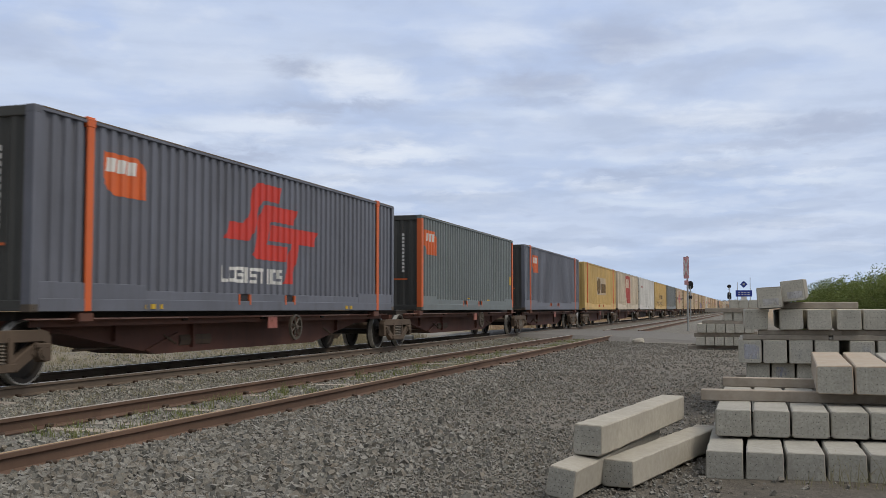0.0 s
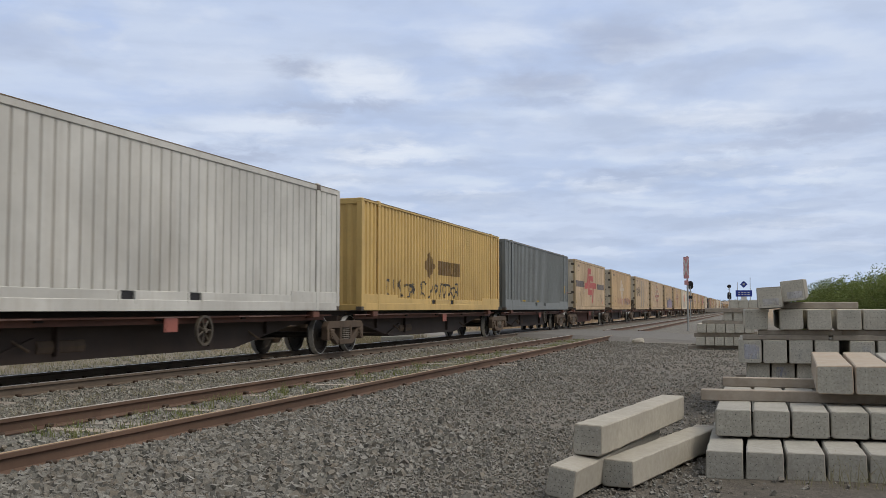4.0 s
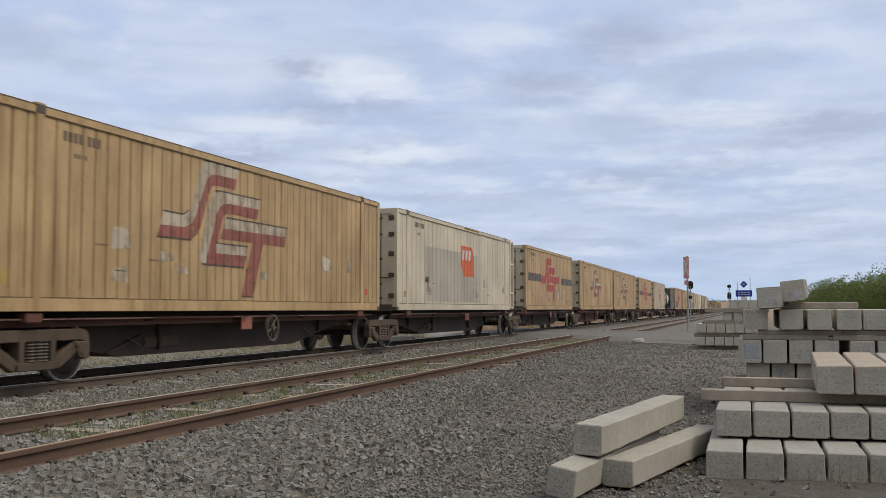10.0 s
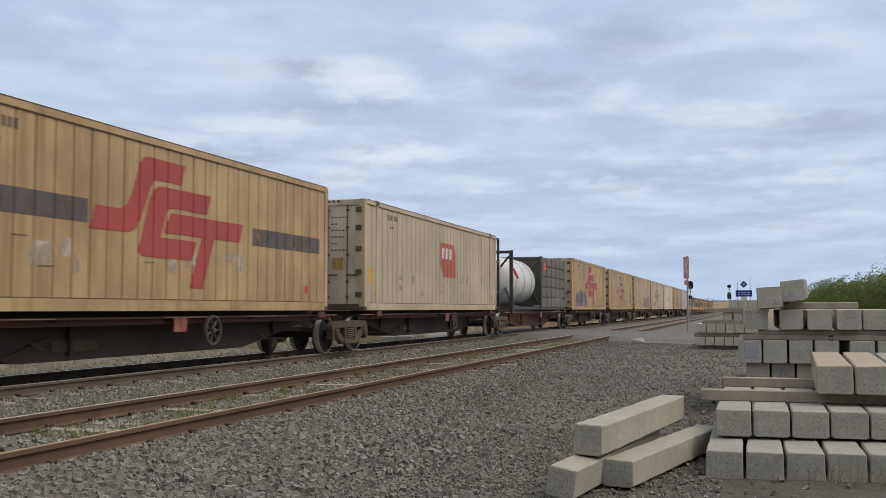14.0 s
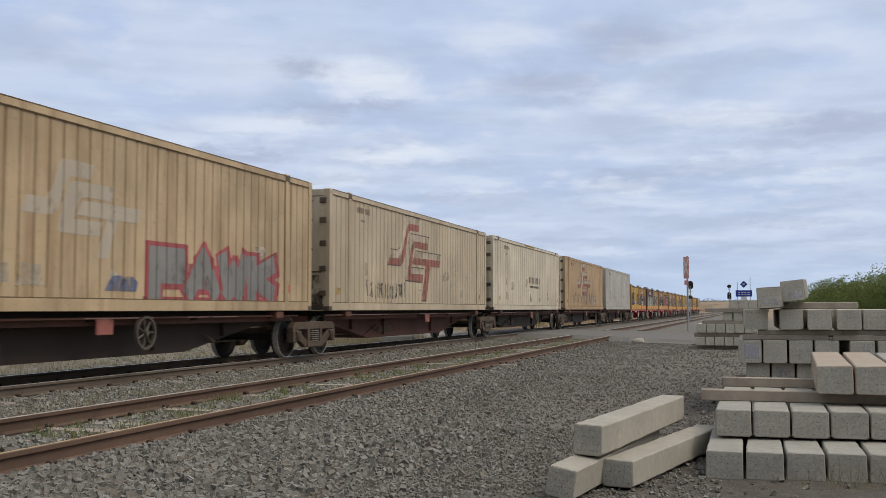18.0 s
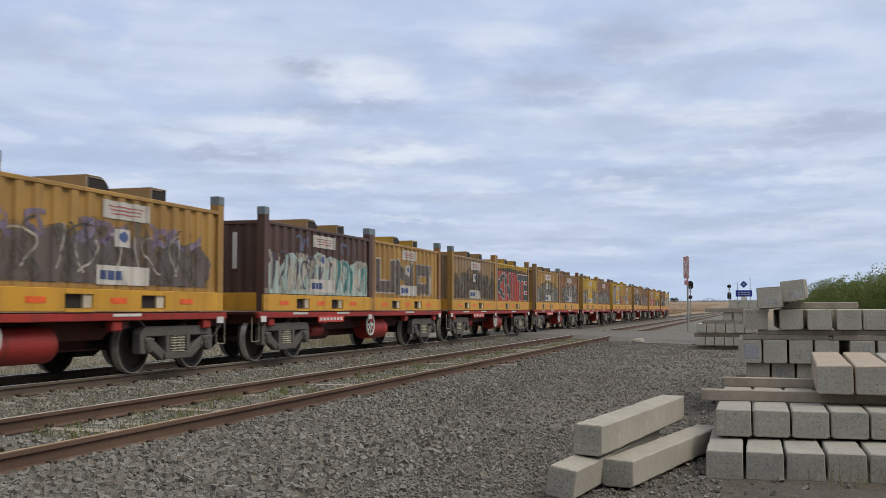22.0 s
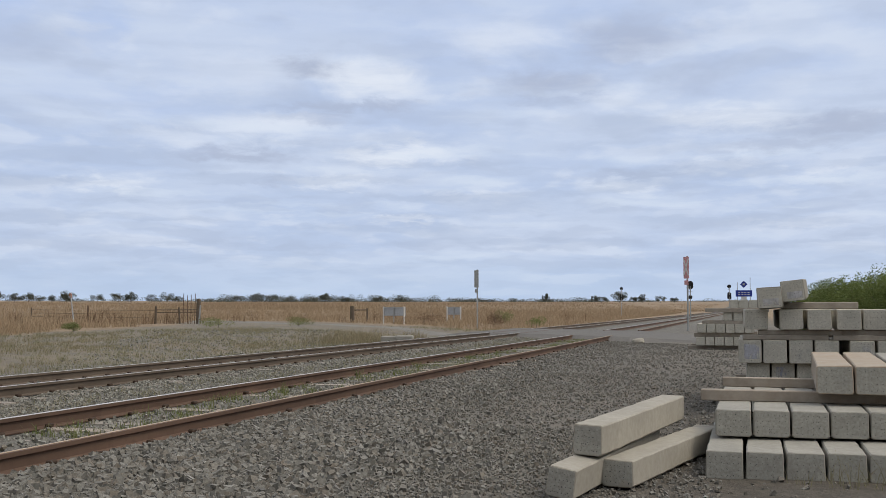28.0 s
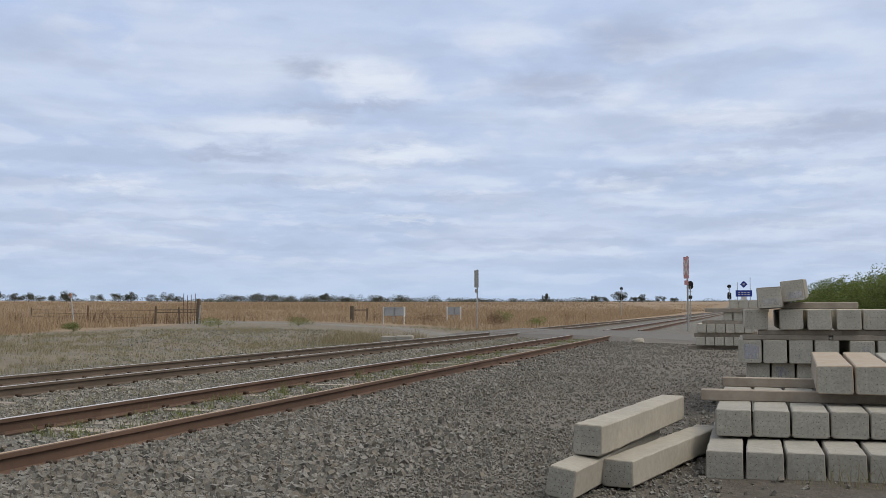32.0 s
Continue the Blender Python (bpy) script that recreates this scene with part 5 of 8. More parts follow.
def rolls(ob, q, z=0.0):
    TRAIN.append((ob, q, z))
    ob.matrix_basis = pose(MAIN_X, q, z)
    return ob


# ---- bogies ----
def side_frame(bm):
    """Cast side frame of a three-piece bogie, with two open windows."""
    prism(bm, [(-1.14, 0.53), (-0.96, 0.61), (0.96, 0.61), (1.14, 0.53), (1.14, 0.67), (1.06, 0.75), (0.98, 0.78), (-0.98, 0.78), (-1.06, 0.75), (-1.14, 0.67)], "x", -0.075, 0.075)
    prism(bm, [(-0.40, 0.21), (0.40, 0.21), (0.44, 0.33), (-0.44, 0.33)], "x", -0.09, 0.09)
    for s in (-1, 1):
        prism(bm, [(s * 0.46, 0.20), (s * 1.0, 0.50), (s * 0.86, 0.63), (s * 0.36, 0.34)], "x", -0.065, 0.065)
        prism(bm, [(s * 0.27, 0.30), (s * 0.38, 0.30), (s * 0.38, 0.68), (s * 0.27, 0.68)], "x", -0.085, 0.085)
        prism(bm, [(s * 1.14, 0.34), (s * 0.99, 0.32), (s * 0.93, 0.60), (s * 1.14, 0.58)], "x", -0.085, 0.085)
        prism(bm, [(s * 0.84, 0.40), (s * 0.74, 0.44), (s * 0.76, 0.58), (s * 0.86, 0.56)], "x", -0.08, 0.08)
    bmesh.ops.bevel(bm, geom=[e for e in bm.edges if e.calc_length() > 0.12], offset=0.012, segments=1, affect="EDGES")


def axle_cap(bm):
    rod(bm, (-0.02, 0, 0), (0.085, 0, 0), 0.115, 12, 0.10)
    rod(bm, (0.085, 0, 0), (0.10, 0, 0), 0.06, 8)
    box(bm, 0.0, 0, 0.10, 0.16, 0.26, 0.07, 0.015)


def lathe(bm, profile, n=28):
    """A turned body about the x axis; profile is a closed loop of (x, radius)."""
    rows = [[bm.verts.new((x, r * math.cos(2 * math.pi * k / n), r * math.sin(2 * math.pi * k / n))) for k in range(n)] for x, r in profile]
    fs = []
    for a, b in zip(rows, rows[1:] + rows[:1]):
        for k in range(n):
            fs.append(bm.faces.new((a[k], a[(k + 1) % n], b[(k + 1) % n], b[k])))
    bmesh.ops.recalc_face_normals(bm, faces=fs)


def coil_spring(bm):
    """A coil spring as one turned, waisted body."""
    n, rows = 10, []
    for k in range(13):
        r = 0.078 if k % 2 == 0 else 0.055
        rows.append([bm.verts.new((r * math.cos(2 * math.pi * i / n), r * math.sin(2 * math.pi * i / n), 0.34 + k * 0.023)) for i in range(n)])
    for a, b in zip(rows, rows[1:]):
        for i in range(n):
            bm.faces.new((a[i], a[(i + 1) % n], b[(i + 1) % n], b[i]))
    bm.faces.new(rows[0][::-1])
    bm.faces.new(rows[-1])


def wheel_disc(s):
    def build(bm):
        lathe(bm, [(s * x, r) for x, r in ((-0.075, 0.075), (-0.075, 0.15), (-0.02, 0.17), (-0.035, 0.35), (-0.07, 0.37), (-0.082, 0.475), (-0.055, 0.482), (-0.04, 0.456), (0.066, 0.450), (0.066, 0.37), (0.01, 0.35), (0.025, 0.17), (0.06, 0.15), (0.06, 0.075))])
    return build


def tread(bm):
    lathe(bm, [(-0.04, 0.4595), (0.070, 0.4535), (0.070, 0.436), (0.060, 0.436), (-0.04, 0.440)])


def axle(bm):
    rod(bm, (-0.95, 0, 0), (0.95, 0, 0), 0.074, 10)


def bolster(bm):
    box(bm, 0, 0, 0.56, 2.0, 0.42, 0.20, 0.03)
    rod(bm, (0, 0, 0.6), (0, 0, 0.80), 0.25, 14)
    for s in (-1, 1):
        box(bm, 0, s * 0.38, 0.42, 1.5, 0.06, 0.10, 0.01)


WHEELS = []     # every wheel, with its pose in its bogie and its place in the train


def bogie(parent, u, q, paint_name="bogie", spring="spring", base=1.83):
    b = part("bogie", bolster, "bogie", parent, "cast steel freight bogie", "bolster", pose(0, u, 0))
    for s in (-1, 1):
        part("side_frame", side_frame, paint_name, b, key="side_frame", at=pose(s * 1.02, 0, 0))
        for v in (-0.12, 0.04, 0.16):
            part("spring", coil_spring, spring, b, key="coil_spring", at=pose(s * 1.05, v, 0))
    for k in (-1, 1):
        v = k * base / 2
        part("axle", axle, "wheel", b, key="axle", at=pose(0, v, 0.456))
        for s in (-1, 1):
            w = part("wheel", wheel_disc(s), "wheel", b, "steel wheel", ("wheel", s), pose(s * 0.7525, v, 0.456))
            part("tread", tread, "wheel_tread", b, "bright worn wheel tread", "tread", pose(s * 0.7525, v, 0.456, 0, 0, 0 if s > 0 else 180))
            WHEELS.append((w, s * 0.7525, v, q + u + v))
            part("axle_cap", axle_cap, paint_name, b, key=("cap", s), at=pose(s * 1.06, v, 0.456, 0, 0, 0 if s > 0 else 180))
    return b


# ---- five-platform articulated wagon ----
PITCH = 15.87


def centre(i):
    """Middle of platform i, counted from the head; the wagons have a little slack between them."""
    return 18.7 + PITCH * i + (0.0 if i < 3 else 0.45 if i < 8 else 0.22 if i < 13 else 0.25 if i < 23 else -0.25)


def platform_sill(bm):
    prism(bm, [(-7.3, 0.90), (-7.3, 0.72), (-5.9, 0.70), (-3.3, 0.28), (3.3, 0.28), (5.9, 0.70), (7.3, 0.72), (7.3, 0.90)], "x", -0.62, 0.62)
    for u in (-4.6, -2.2, 2.2, 4.6):
        low = 0.72 - 0.36 * smooth(5.9, 3.3, abs(u))
        prism(bm, [(u - 0.03, low), (u + 0.03, low), (u + 0.03, 0.88), (u - 0.03, 0.88)], "x", 0.61, 0.70)
    prism(bm, [(-3.7, 0.36), (-3.62, 0.33), (-2.6, 0.62), (-2.68, 0.65)], "x", 0.615, 0.66)


def platform_edge(s):
    def build(bm):
        box(bm, s * 1.05, 0, 0.925, 0.12, 14.2, 0.035, 0.006)
        box(bm, s * 0.95, 0, 0.86, 0.02, 14.0, 0.10)
    return build


def edge_stripe(bm):
    for u in (-5.2, 0.6, 3.5):
        box(bm, 1.113, u, 0.926, 0.006, 4.2 if u < 0 else 1.8, 0.018)


def foot(bm):
    box(bm, 0, 0, 0.945, 0.20, 0.34, 0.15, 0.02)


def number_plate_board(bm):
    box(bm, 1.1, 0, 0.80, 0.02, 0.42, 0.26, 0.006)


def spoked(r, n, w):
    def build(bm):
        ring(bm, (0, 0, 0), "x", r, r - 0.04, -w, w, 24)
        rod(bm, (-0.05, 0, 0), (0.05, 0, 0), 0.05, 8)
        for i in range(n):
            a = 2 * math.pi * i / n
            rod(bm, (0, 0, 0), (0, (r - 0.02) * math.cos(a), (r - 0.02) * math.sin(a)), 0.017, 5)
    return build


def brake_gear(bm):
    box(bm, 0.35, 1.9, 0.55, 0.4, 0.9, 0.3, 0.04)
    rod(bm, (0.5, -2.6, 0.5), (0.5, -1.5, 0.5), 0.16, 12)
    rod(bm, (0.45, -5.4, 0.42), (0.45, 5.4, 0.42), 0.02, 6)
    for y in (-3.4, 3.6):
        rod(bm, (0.4, y, 0.85), (0.75, y + 0.5, 0.45), 0.022, 6)


def coupler(bm):
    box(bm, 0, 0, 0.88, 0.22, 1.3, 0.18, 0.03)
    box(bm, 0, 0, 0.88, 0.34, 0.3, 0.28, 0.05)


def hose(bm):
    for s in (-1, 1):
        pts = [(0.35, s * (0.06 + 0.11 * k), 0.78 - 0.30 * math.sin(math.pi * (5 - k) / 10)) for k in range(6)]
        for a, b in zip(pts, pts[1:]):
            rod(bm, a, b, 0.022, 6)


def five_pack(first, count, lead):
    q = centre(first) + PITCH * (count - 1) / 2
    w = thing("container_wagon", "dirty red-brown articulated container flat wagon with shared bogies", "wagon", "wagons of the train")
    for k in range(count):
        u = (k - (count - 1) / 2) * PITCH
        p = part("platform", platform_sill, "wagon_rust" if first + k < 5 or (first + k) % 4 == 0 else "wagon_brown", w, "", "platform", pose(0, u, 0))
        part("deck", lambda bm: box(bm, 0, 0, 0.965, 1.5, 14.1, 0.125), "wagon_black", p, "dark deck under the container", "pack_deck")
        for s in (-1, 1):
            part("edge_beam", platform_edge(s), "wagon_edge", p, key=("edge", s))
            for v in (-6.05, 6.05):
                part("twist_lock_bracket", foot, "wagon_edge", p, key="foot", at=pose(s * 1.1, v, 0))
        for v in (-6.05, -3.0, 0.0, 3.0, 6.05):
            part("cross_bearer", lambda bm: box(bm, 0, 0, 0.90, 2.0, 0.16, 0.06), "wagon_black", p, key="cross_bearer", at=pose(0, v, 0))
        part("edge_stripe", edge_stripe, "edge_pink", p, "worn pink-grey stripe along the edge", "edge_stripe")
        part("number_board", number_plate_board, "logo_faded", p, "small faded red board", "board", pose(0, 0.2 + 0.3 * (k % 2), 0))
        if (first + k) % 2 == 1 or k == 0:
            part("handbrake_wheel", spoked(0.28, 7, 0.03), "spring", p, key="handbrake", at=pose(1.13, 1.25, 0.68))
        part("brake_gear", brake_gear, "bogie", p, key="brake_gear")
        bogie(w, u + (-PITCH / 2 + 0.1 if k or lead else -5.85), q)
    bogie(w, (count - 1) / 2 * PITCH + 5.85, q)
    part("coupler", coupler, "bogie", w, "", "coupler", pose(0, count * PITCH / 2, 0))
    part("brake_hose", hose, "black", w, "", "hose", pose(0, count * PITCH / 2, 0))
    return rolls(w, q)


# how far each box stands off the middle of its platform
SLACK = (0, 0, -0.17, 0.25, 0.2, 0, 0.2, 0.05, 0.27, 0.12, 0.2, -0.1, -0.3, 0, 0.15, -0.06, 0.2, -0.4, 0.2, 0.1, -0.2, -0.75, -0.52, 0.24, 0, -0.2, -0.3, -0.2)

five_pack(0, 3, True)
for i in (3, 8, 13, 18, 23):
    five_pack(i, 5, False)


# ---- box containers ----
H = 2.896


def frame_bars(length, h=H, half=1.219, rail=0.115):
    """Rails, posts and castings of a container as lists of (name, builder, key)."""
    a = length / 2
    out = []
    for s in (-1, 1):
        out.append(("top_rail", lambda bm, s=s: box(bm, s * (half - 0.03), 0, h - 0.0145 - rail / 2, 0.06, length - 0.34, rail, 0.008), ("top_rail", length, h, s, rail)))
        out.append(("bottom_rail", lambda bm, s=s: box(bm, s * (half - 0.03), 0, 0.105, 0.06, length - 0.34, 0.19, 0.008), ("bottom_rail", length, h, s)))
        for e in (-1, 1):
            out.append(("corner_post", lambda bm, s=s, e=e: prism(bm, [(s * half, e * a), (s * (half - 0.15), e * a), (s * (half - 0.15), e * (a - 0.05)), (s * (half - 0.05), e * (a - 0.07)), (s * (half - 0.03), e * (a - 0.17)), (s * half, e * (a - 0.17))], "z", 0.11, h - 0.11), ("post", length, h, s, e)))
    return out


def casting(bm):
    box(bm, 0, 0, 0, 0.162, 0.178, 0.118, 0.012)
    rod(bm, (0.078, 0, 0), (0.084, 0, 0), 0.035, 10)


def ribbed_sheet(bm, half, zb, zt, n=8, deep=0.04):
    """One folded sheet across the width, facing -y."""
    p = 2 * half / n
    pts = []
    for k in range(n):
        x = -half + k * p
        pts += [(x, 0.0), (x + 0.3 * p, 0.0), (x + 0.5 * p, deep), (x + 0.8 * p, deep)]
    pts.append((half, 0.0))
    back = [(half, 0.07), (-half, 0.07)]
    prism(bm, [(x, y) for x, y in pts + back], "z", zb, zt)


def end_panel(half=1.219, h=H):
    return lambda bm: ribbed_sheet(bm, half - 0.14, 0.12, h - 0.1)


def end_sill(bm):
    box(bm, 0, 0, 0, 2.138, 0.12, 0.15, 0.01)


def door_leaf(s):
    return lambda bm: box(bm, s * 0.545, 0, H / 2, 1.06, 0.05, H - 0.34, 0.01)


def lock_rod(bm):
    rod(bm, (0, -0.05, 0.16), (0, -0.05, H - 0.16), 0.017, 6)
    for z in (0.35, 0.75, 1.45, 2.15, 2.6):
        box(bm, 0, -0.04, z, 0.08, 0.03, 0.06)
    box(bm, 0.12, -0.06, 0.92, 0.30, 0.02, 0.035)


def hinge(bm):
    box(bm, 0, -0.02, 0, 0.17, 0.06, 0.13, 0.012)


def hatch(bm):
    box(bm, 0, -0.03, 0, 0.26, 0.03, 0.26, 0.01)
    box(bm, 0, -0.045, 0, 0.18, 0.01, 0.18)


def roof_sheet(length):
    def build(bm):
        box(bm, 0, 0, H - 0.02, 2.3, length - 0.2, 0.03)
        n = int(length / 0.5)
        for k in range(n):
            box(bm, 0, -length / 2 + 0.4 + k * (length - 0.8) / (n - 1), H + 0.0, 2.2, 0.2, 0.02)
    return build


def floor_pan(length):
    return lambda bm: box(bm, 0, 0, 0.10, 2.3, length - 0.2, 0.08)


def shell(i_or_q, length, kind, skin, label, end="panel", end_paint=None, post_paint=None, corner_paint=None, mid_posts=True, skirt=False, du=0.0):
    """A container: frame, walls, roof, floor and ends. Its front end looks down the line."""
    q = i_or_q
    c = thing("shipping_container", label, "container", "containers on the train")
    rail = 0.055 if kind == "deep" else 0.115
    for name, build, key in frame_bars(length, rail=rail):
        mat = corner_paint if (corner_paint and name == "corner_post") else skin
        part(name, build, mat, c, key=key)
    for s in (-1, 1):
        for e in (-1, 1):
            for z in (0.059, H - 0.059):
                part("corner_casting", casting, skin if z > 1 else "mark_dark", c, key="casting", at=pose(s * 1.139, e * (length / 2 - 0.088), z, 0, 0, 0 if s > 0 else 180))
    zb = 0.34 if skirt else 0.20
    for s in (-1, 1):
        part("side_wall", wall_mesh(kind, length, zb, H - 0.01 - rail, s), skin, c)
    if kind in ("panel", "fine"):
        key = ("joints", kind, length)
        if key in MESHES:
            part("joint_dirt", MESHES[key], "joint_dirt", c, "brown strips in the panel joints")
        else:
            marks = [u for u, d in wave(kind, length) if d > 0]
            strips = [rect(a, zb, b, H - 0.13) for a, b in zip(marks, marks[1:]) if b - a < 0.05]
            MESHES[key] = painted("joint_dirt", strips, kind, length, "joint_dirt", c, "brown strips in the panel joints", 0.002).data
        if not skirt:
            # dark strips paint in the shadow line between each rail and the wall
            for z in (0.205, H - 0.128):
                part("rail_joint", lambda bm: box(bm, 1.214, 0, z, 0.012, length - 0.36, 0.014), "joint_dirt", c, key=("rail_joint", length, z))
    part("roof_grime", lambda bm: box(bm, 1.198, 0, H - 0.008, 0.046, length - 0.36, 0.014), "roof_grime", c, "dark grime along the roof edge", ("roof_grime", length))
    if skirt:
        def apron(bm):
            box(bm, 1.195, (u0 + u1) / 2, 0.25, 0.03, u1 - u0, 0.19, 0.006)
        a = length / 2 - 0.17
        for u0, u1 in ((-a, -1.42), (-1.02, 0.60), (1.0, a)):
            part("skirt", apron, skin, c, key=("skirt", length, u0))
        for u0, u1 in ((-a, -4.55), (4.7, a)):
            part("skirt_end", lambda bm: box(bm, 1.198, (u0 + u1) / 2, 0.30, 0.034, u1 - u0, 0.27, 0.006), skin, c, key=("skirt_end", length, u0))
        # closed black blocks give the fork pockets their inner shade
        for u in (-1.22, 0.80):
            part("fork_pocket", lambda bm: box(bm, 1.16, 0, 0.24, 0.05, 0.38, 0.17), "black", c, "fork pocket, black block in place of its shade", key="pocket", at=pose(0, u, 0))
        for u in (-1.44, -1.0, 0.58, 1.02):
            part("pocket_edge", lambda bm: box(bm, 1.2, 0, 0.23, 0.045, 0.06, 0.2), post_paint or skin, c, key="cheek", at=pose(0, u, 0))
    part("roof", roof_sheet(length), skin, c, key=("roof", length))
    part("floor_pan", floor_pan(length), "mark_dark", c, key=("pan", length))
    a = length / 2
    if end == "doors":
        for s in (-1, 1):
            part("door", door_leaf(s), end_paint or skin, c, key=("door", s), at=pose(0, -a + 0.06, 0))
        part("door_header", lambda bm: box(bm, 0, 0, H - 0.09, 2.14, 0.09, 0.16, 0.01), end_paint or skin, c, key="header", at=pose(0, -a + 0.05, 0))
        for x in (-0.82, -0.28, 0.2, 0.74):
            part("lock_rod", lock_rod, "mark_dark", c, "dark door lock rod", "lock_rod", pose(x, -a + 0.03, 0))
        for s in (-1, 1):
            for z in (0.42, 1.0, 1.6, 2.15, 2.62):
                part("hinge", hinge, "mark_dark", c, key="hinge", at=pose(s * 1.05, -a + 0.02, z))
        def door_text(bm):
            rng = random.Random(int(q))
            for r in range(6):
                z = 2.42 - 0.17 * r
                for k in range(rng.randint(2, 5)):
                    box(bm, 0.30 + 0.10 * k, 0, z, 0.06, 0.004, 0.035)
        part("writing_bars", door_text, "mark_dark", c, "rows of small dark bars of writing", at=pose(0, -a + 0.032, 0))
        part("warning_plate", lambda bm: box(bm, 0.45, 0, 1.22, 0.3, 0.006, 0.3), "plate_faded", c, "faded yellow warning plate", "door_warning", pose(0, -a + 0.03, 0))
        if int(q) % 3 == 0:
            part("soot", lambda bm: (box(bm, 0.62, 0, 0.50, 0.82, 0.004, 0.7), box(bm, -0.45, 0, 0.42, 1.1, 0.004, 0.5)), "soot", c, "sooty dirt on the doors", "door_soot", pose(0, -a + 0.0325, 0))
        part("header_marks", lambda bm: [box(bm, -0.5 + 0.14 * k, 0, H - 0.06, 0.07, 0.004, 0.05, 0, Matrix.Rotation(0.5, 4, "Y")) for k in range(8)], "mark_yellow" if int(q) % 2 else "mark_dark", c, "slanted warning marks over the doors", ("door_header_marks",), pose(0, -a + 0.002, 0))
        part("vent_hatch", hatch, "door_grey", c, key="hatch", at=pose(0.1, -a + 0.03, 1.05))
        part("door_sill", lambda bm: box(bm, 0, 0, 0.09, 2.14, 0.09, 0.14, 0.01), "mark_dark", c, key="sill", at=pose(0, -a + 0.05, 0))
    elif end == "panel":
        part("end_wall", end_panel(), end_paint or skin, c, key="end_panel", at=pose(0, -a + 0.03, 0))
        if end_paint == "dark_end":
            part("writing_bars", lambda bm: [box(bm, 0.62, 0, 2.3 - 0.11 * k, 0.07, 0.006, 0.075) for k in range(11)], "mark_white", c, "upright row of small white bars", "end_bars", pose(0, -a + 0.024, 0))
            part("orange_flash", lambda bm: (prism(bm, [(-0.95, 1.9), (-0.2, 1.9), (-0.05, 2.15), (-0.05, 2.5), (-0.95, 2.5)], "y", -0.004, 0.0), box(bm, -0.1, 0, 0.95, 1.7, 0.006, 0.04)), "orange", c, "orange block and stripe on the end", "end_flash", pose(0, -a + 0.026, 0))
        for z in (0.09, H - 0.08):
            part("end_rail", end_sill, end_paint or skin, c, key="end_sill", at=pose(0, -a + 0.07, z))
    part("end_wall", end_panel(), skin, c, key="end_panel", at=pose(0, a - 0.03, 0, 0, 0, 180))
    if mid_posts and length > 12.5:
        for u in (-6.06, 6.06):
            part("lifting_post", lambda bm: (box(bm, 1.205, 0, H / 2, 0.04, 0.16, H - 0.02, 0.008), box(bm, 1.19, 0, H - 0.03, 0.07, 0.2, 0.12, 0.01)), post_paint or skin, c, key="mid_post", at=pose(0, u, 0))
            part("lifting_casting", lambda bm: [box(bm, 1.19, 0, z, 0.085, 0.20, 0.13, 0.01) for z in (H - 0.06,)], "mark_dark" if end == "doors" else (post_paint or skin), c, key="mid_cast", at=pose(0, u, 0))
            part("lifting_post", lambda bm: box(bm, -1.205, 0, H / 2, 0.04, 0.16, H - 0.02, 0.008), post_paint or skin, c, key="mid_post_b", at=pose(0, u, 0))
    return rolls(c, q + du, DECK_Z), kind, length, du


def deck(polys):
    """From heights above the rail to heights above the container's floor."""
    return [[(u, z - DECK_Z) for u, z in p] for p in polys]


def dress(c, name, polys, material, label="", lift=0.003):
    ob, kind, length, du = c
    return painted(name, [[(u - du, z - DECK_Z) for u, z in p] for p in polys], kind, length, material, ob, label, lift)


F48, F45, F40 = 14.63, 13.72, 12.19


def reefer_marks(c, seed):
    """Number bars, small tail plate and scuffs."""
    ob, kind, length, du = c
    a = length / 2
    left = -5.55 if length > 13 else -4.95
    dress(c, "number_bars", small_bars(left, 3.50, 4, 0.15, 0.085, 0.03) + small_bars(left + 0.55, 3.50, 3, 0.15, 0.085, 0.03) + small_bars(left + 0.25, 3.28, 4, 0.07, 0.05, 0.03), "number_faded", "faded number marks")
    rng = random.Random(seed)
    scuffs = []
    for _ in range(7):
        u, z, w = rng.uniform(-a + 1.2, a - 1.6), rng.uniform(1.35, 2.1), rng.uniform(0.15, 0.6)
        scuffs.append([(u, z), (u + w, z + rng.uniform(-0.05, 0.05)), (u + w * 0.9, z + rng.uniform(0.1, 0.4)), (u + w * 0.1, z + rng.uniform(0.1, 0.45))])
    dress(c, "scuffs", scuffs, "scuff", "pale rubbed patches low on the wall", 0.003)
    dents = [rect(u, z, u + w, z + 0.022) for u, z, w in ((rng.uniform(-a + 1, a - 2), rng.uniform(1.5, 2.3), rng.uniform(0.15, 0.45)) for _ in range(3))]
    dress(c, "scrapes", dents, "number_faded", "dark scrape lines", 0.004)
    dress(c, "red_plate", [rect(a - 1.0, 1.42, a - 0.86, 1.58)], "tail_red", "small red reflector plate", 0.006)
    dress(c, "yellow_plate", [rect(-a + 0.45, 1.42, -a + 0.72, 1.58)], "plate_faded", "faded yellow plate", 0.006)


def two_tone(c, red="logo_faded", k=1.0, du=0.0):
    dress(c, "emblem_pale", emblem_upper(du, 0.06, k), "logo_white", "pale half of a faded emblem", 0.005)
    dress(c, "emblem", emblem_lower(du, 0.06, k), red, "faded red half of a bent emblem", 0.005)
    dress(c, "emblem_outline", emblem_edges(du, 0.06, k), "mark_dark", "thin dark edge of the emblem", 0.008)


